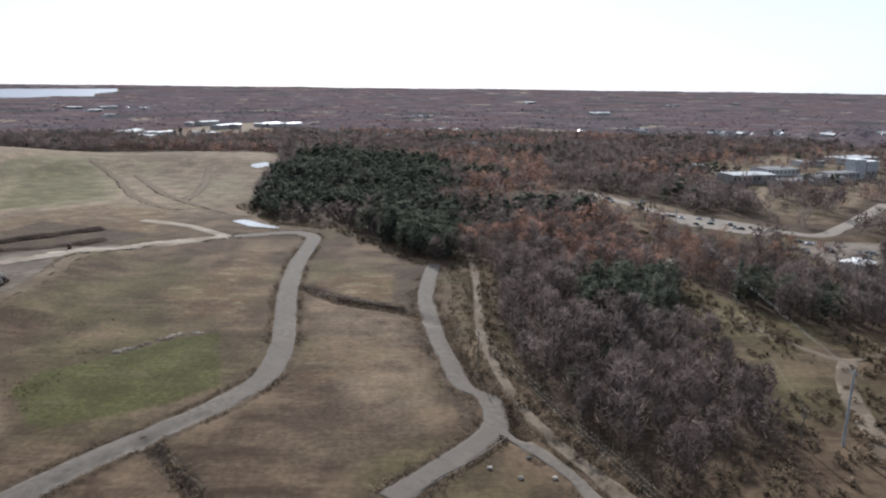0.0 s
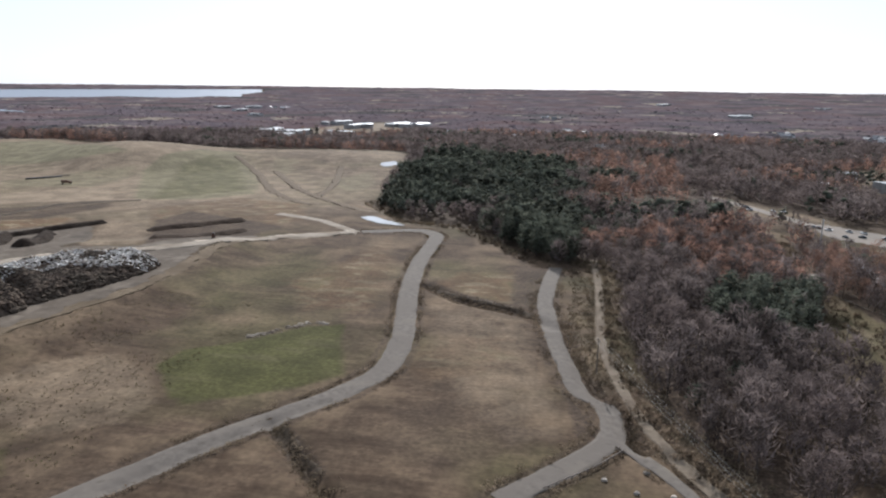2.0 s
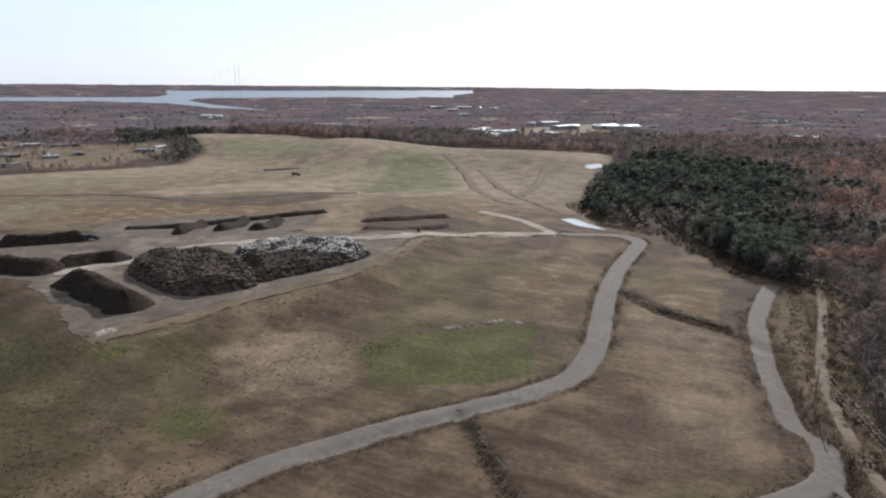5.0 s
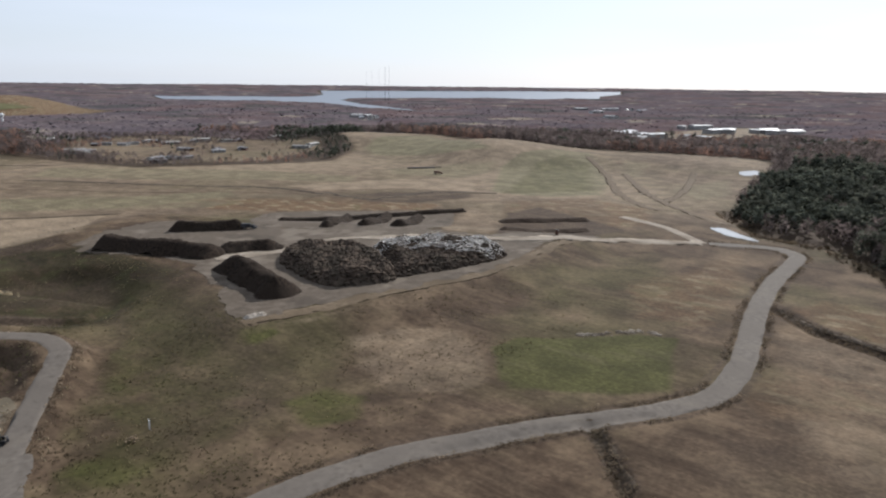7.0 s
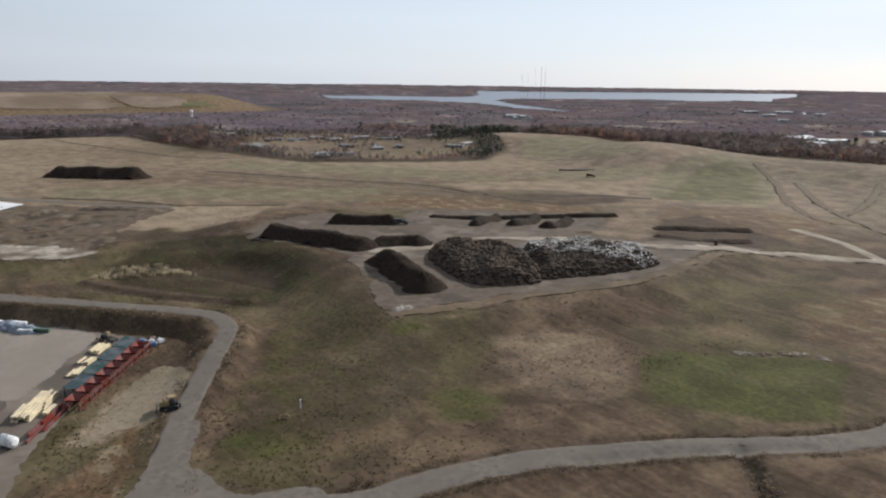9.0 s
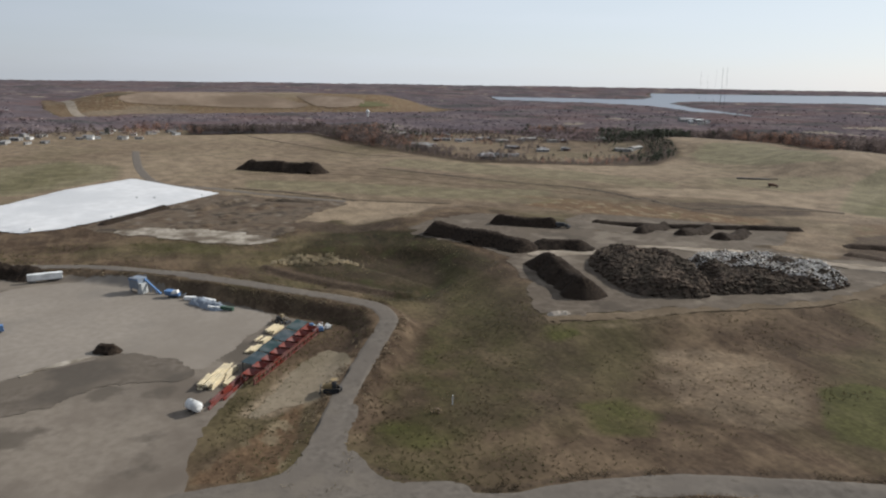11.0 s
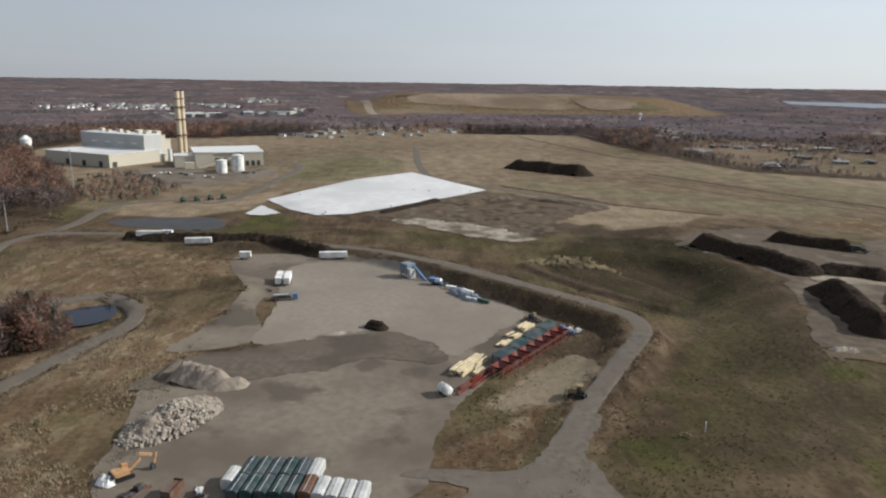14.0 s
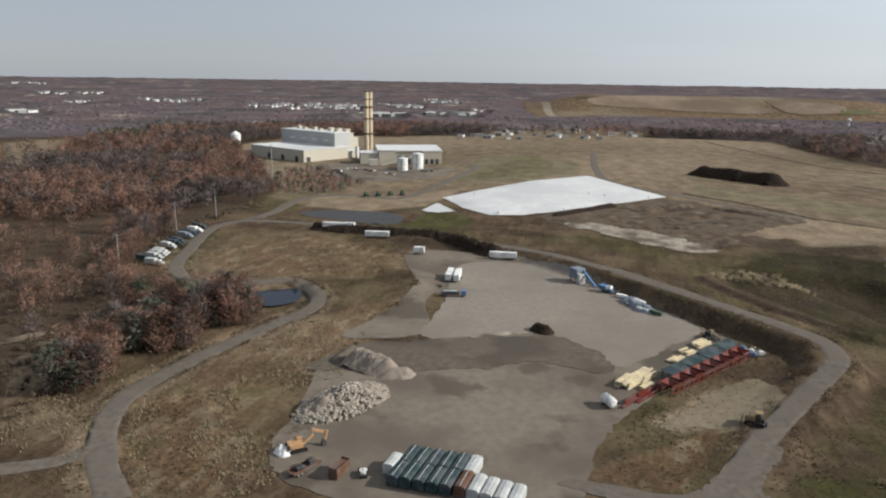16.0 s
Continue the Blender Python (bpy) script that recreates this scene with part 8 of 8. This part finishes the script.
def car_sample(colour, label):
    c = thing("parked_car", 0, 0, 0, label, "car", "parked cars", z=0)
    part("body", B(0, 0, 0.3, 4.5, 1.8, 0.75, bevel=0.12), colour, c)
    part("cabin", B(-0.2, 0, 1.0, 2.5, 1.6, 0.6, taper=0.78, bevel=0.06), GLASS, c, "dark glass cabin")
    for px in (-1.4, 1.4):
        for side in (-0.8, 0.8):
            part("wheel", R((px, side - 0.12, 0.33), (px, side + 0.12, 0.33), 0.33, 10), TYRE, c)
    return c


CAR_SPOTS = [(127, 564), (138, 553), (149, 541), (170, 479), (177, 464), (184, 459), (193, 452), (199, 442), (207, 439), (210, 385), (218, 381), (226, 379), (232, 373), (242, 377), (229, 360), (212, 354), (213, 403), (158, 484)]
cars = [car_sample(WHITE, "white car parked on the pale lot"), car_sample(SLATE, "dark car parked on the pale lot"), car_sample(PALE_GREY, "silver car parked on the pale lot"), car_sample(BROWN, "dark red car parked on the pale lot")]
place_copies(cars, CAR_SPOTS, rnd, 9, 2, 0.2)
patch("car_park", [(213, 409), (235, 407), (262, 402), (234, 343), (211, 336), (201, 362)], GRAVEL, "grey asphalt car park beside the road", "car park", cell=6, lift=0.2)
patch("lot_strip", [(167, 500), (194, 476), (215, 448), (203, 425), (179, 437), (159, 462)], GRAVEL_PALE, "pale parking strip along the road", "car park", cell=5, lift=0.22)
patch("side_lot", [(111, 358), (135, 361), (131, 349), (110, 344)], GRAVEL_PALE, "small pale gravel lot among bare trees", "gravel lot", cell=4, lift=0.2)

place_copies([car_sample(WHITE, "white car parked at the plant"), car_sample(SLATE, "dark car parked at the plant")], [(-641, -211), (-656, -204), (-650, -183), (-635, -160), (-665, -128), (-613, -213)], rnd, 6, 3, 0.2)

# ---- guard rail and boulders ----
RAIL_LINE = [(17, 165), (10, 156), (3, 149), (-2, 144)]
rail_pts = curve_points(RAIL_LINE, 2.2)
gr = tagged(new("guard_rail"), "low dark timber guard rail along the road", "guard rail")
for (ax, ay), (bx, by) in zip(rail_pts[:-1], rail_pts[1:]):
    za, zb = float(gz(ax, ay)), float(gz(bx, by))
    part("post", B(ax, ay, za - 0.3, 0.25, 0.25, 1.2), WOOD, gr)
    part("rail", R((ax, ay, za + 0.75), (bx, by, zb + 0.75), 0.16, 6), WOOD, gr)
for k, (x, y) in enumerate([(19, 147), (22, 156), (27, 147), (12, 151)]):
    s = mesh_object("boulder", ICO * np.random.default_rng(k).uniform(0.7, 1.2, (12, 1)) * np.array((0.9, 0.7, 0.6)), ICO_F, STONE)
    s.location = (x, y, float(gz(x, y)) + 0.25)
    tagged(s, "pale weathered boulder lying in grass", "boulder", "boulders by the road")

# ---- ballast bags on the liner ----
for k, (x, y, wide) in enumerate(((-557, 21, 1.6), (-553, 33, 1.3), (-484, 3, 1.8), (-462, -40, 2.0), (-533, -66, 1.2), (-552, 66, 1.2))):
    bag = mesh_object("ballast_bag", ICO * np.random.default_rng(90 + k).uniform(0.75, 1.15, (12, 1)) * np.array((wide, wide * 0.7, 0.7)), ICO_F, LINER, smooth=True)
    bag.location = (x, y, float(gz(x, y)) + 2.0)
    tagged(bag, "white filled ballast bag lying on the liner", "ballast bag", "ballast bags on the liner")

# ---- small plants by themselves ----
def shrub(x, y, size, mat, label, seed=1):
    v, f = crown_mesh("scrub", seed, True)
    ob = mesh_object("shrub", v * size, f, mat, smooth=True)
    ob.location = (x, y, float(gz(x, y)) - 0.2)
    tagged(ob, label, "shrub", "single shrubs")


for k, (x, y, size) in enumerate([(-161, 79.5, 0.9), (-252.5, 54.5, 0.8), (-258, -117, 1.2), (-282, -103, 1.3), (-286, -58, 1.2), (-290, -66, 1.0), (-262, -60, 0.9), (-283, -112, 1.1), (-440, -73, 0.8), (-436, -70, 0.7)]):
    shrub(x, y, size, SCRUB, "dry brown shrub in grass", 700 + k)


def reeds():
    """Tall pale dry grass in tufts on the bank, by the yard and along the tracks."""
    r = np.random.default_rng(9)
    x, y = r.uniform(-420, 110, 300000), r.uniform(-190, 330, 300000)
    chance = r.uniform(size=x.shape)
    keep = np.zeros(x.shape, bool)
    for outline, much in (([(-172, -100), (-177, -91), (-156, -77), (-137, -62), (-128, -63), (-145, -77)], 0.5), ([(-164, -154), (-159, -123), (-146, -112), (-136, -120), (-134, -128)], 0.22), ([(-223, -97), (-245, -79), (-224, -64), (-192, -76), (-178, -87)], 0.3)):
        keep |= (poly_sd(x, y, outline) < 3) & (chance < much) & (field(x, y, 9, 7, 3) > 0.52)
    keep |= (poly_sd(x, y, [(-309, -176), (-362, -171), (-378, -137), (-355, -84), (-305, -64), (-287, -139)]) < 0) & (chance < 0.25) & (field(x, y, 16, 3, 3) > 0.62)
    keep |= (poly_sd(x, y, [(-131, -95), (-157, -109), (-224, -95), (-291, -58), (-224, -62), (-134, -57)]) < 0) & (chance < 0.3) & (field(x, y, 12, 13, 3) > 0.6)
    keep |= (line_d(x, y, ROAD_LOOP) > 5) & (line_d(x, y, ROAD_LOOP) < 8) & (chance < 0.12)
    keep |= (line_d(x, y, POWER_TRACK) < 12) & (chance < 0.25)
    keep &= (line_d(x, y, ROAD_LOOP) > 4.2) & (line_d(x, y, POWER_TRACK) > 2) & (line_d(x, y, ROAD_WOODS) > 5) & (line_d(x, y, ROAD_SPUR) > 4)
    x, y = x[keep], y[keep]
    n = len(x)
    k = 8
    a, lean = r.uniform(0, 6.28, (n, k)), r.uniform(0.1, 0.7, (n, k))
    high = r.uniform(0.3, 0.9, (n, k))
    ox, oy = x[:, None] + r.normal(0, 0.7, (n, k)), y[:, None] + r.normal(0, 0.7, (n, k))
    w, z = 0.13, gz(ox, oy)
    base_a = np.stack([ox - w * np.sin(a), oy + w * np.cos(a), z + 0 * a], -1)
    base_b = np.stack([ox + w * np.sin(a), oy - w * np.cos(a), z + 0 * a], -1)
    tip_ = np.stack([ox + lean * np.cos(a), oy + lean * np.sin(a), z + high], -1)
    v = np.stack([base_a, base_b, tip_], 2).reshape(-1, 3)
    tagged(mesh_object("tall_dry_grass", v, np.arange(len(v)).reshape(-1, 3), REEDS), "tufts of tall pale dry grass", "grass", kind="stuff")


reeds()


def pale_reeds():
    """A stand of tall pale dry reeds on the bank."""
    r = np.random.default_rng(19)
    lo, hi = np.array(TUSSOCK).min(0) - 3, np.array(TUSSOCK).max(0) + 3
    x, y = r.uniform(lo[0], hi[0], 9000), r.uniform(lo[1], hi[1], 9000)
    keep = (poly_sd(x, y, TUSSOCK) < 1) & (tone((x / 0.9, y / 0.8)) > 0.55) & (r.uniform(size=x.shape) < 0.3)
    x, y = x[keep], y[keep]
    n, k = len(x), 6
    a, lean, high = r.uniform(0, 6.28, (n, k)), r.uniform(0.1, 0.7, (n, k)), r.uniform(1.0, 2.3, (n, k))
    z, w = gz(x, y)[:, None], 0.13
    ox, oy = x[:, None] + r.uniform(-0.5, 0.5, (n, k)), y[:, None] + r.uniform(-0.5, 0.5, (n, k))
    v = np.stack([np.stack([ox - w * np.sin(a), oy + w * np.cos(a), z + 0 * a], -1), np.stack([ox + w * np.sin(a), oy - w * np.cos(a), z + 0 * a], -1),
                  np.stack([ox + lean * np.cos(a), oy + lean * np.sin(a), z + high], -1)], 2).reshape(-1, 3)
    pale = leaf_material("pale_reeds", (0.26, 0.215, 0.14), (0.42, 0.36, 0.25), (0.33, 0.28, 0.19))
    tagged(mesh_object("tall_reeds", v, np.arange(len(v)).reshape(-1, 3), pale), "stand of tall pale dry reeds on the bank", "reeds", kind="stuff")


pale_reeds()
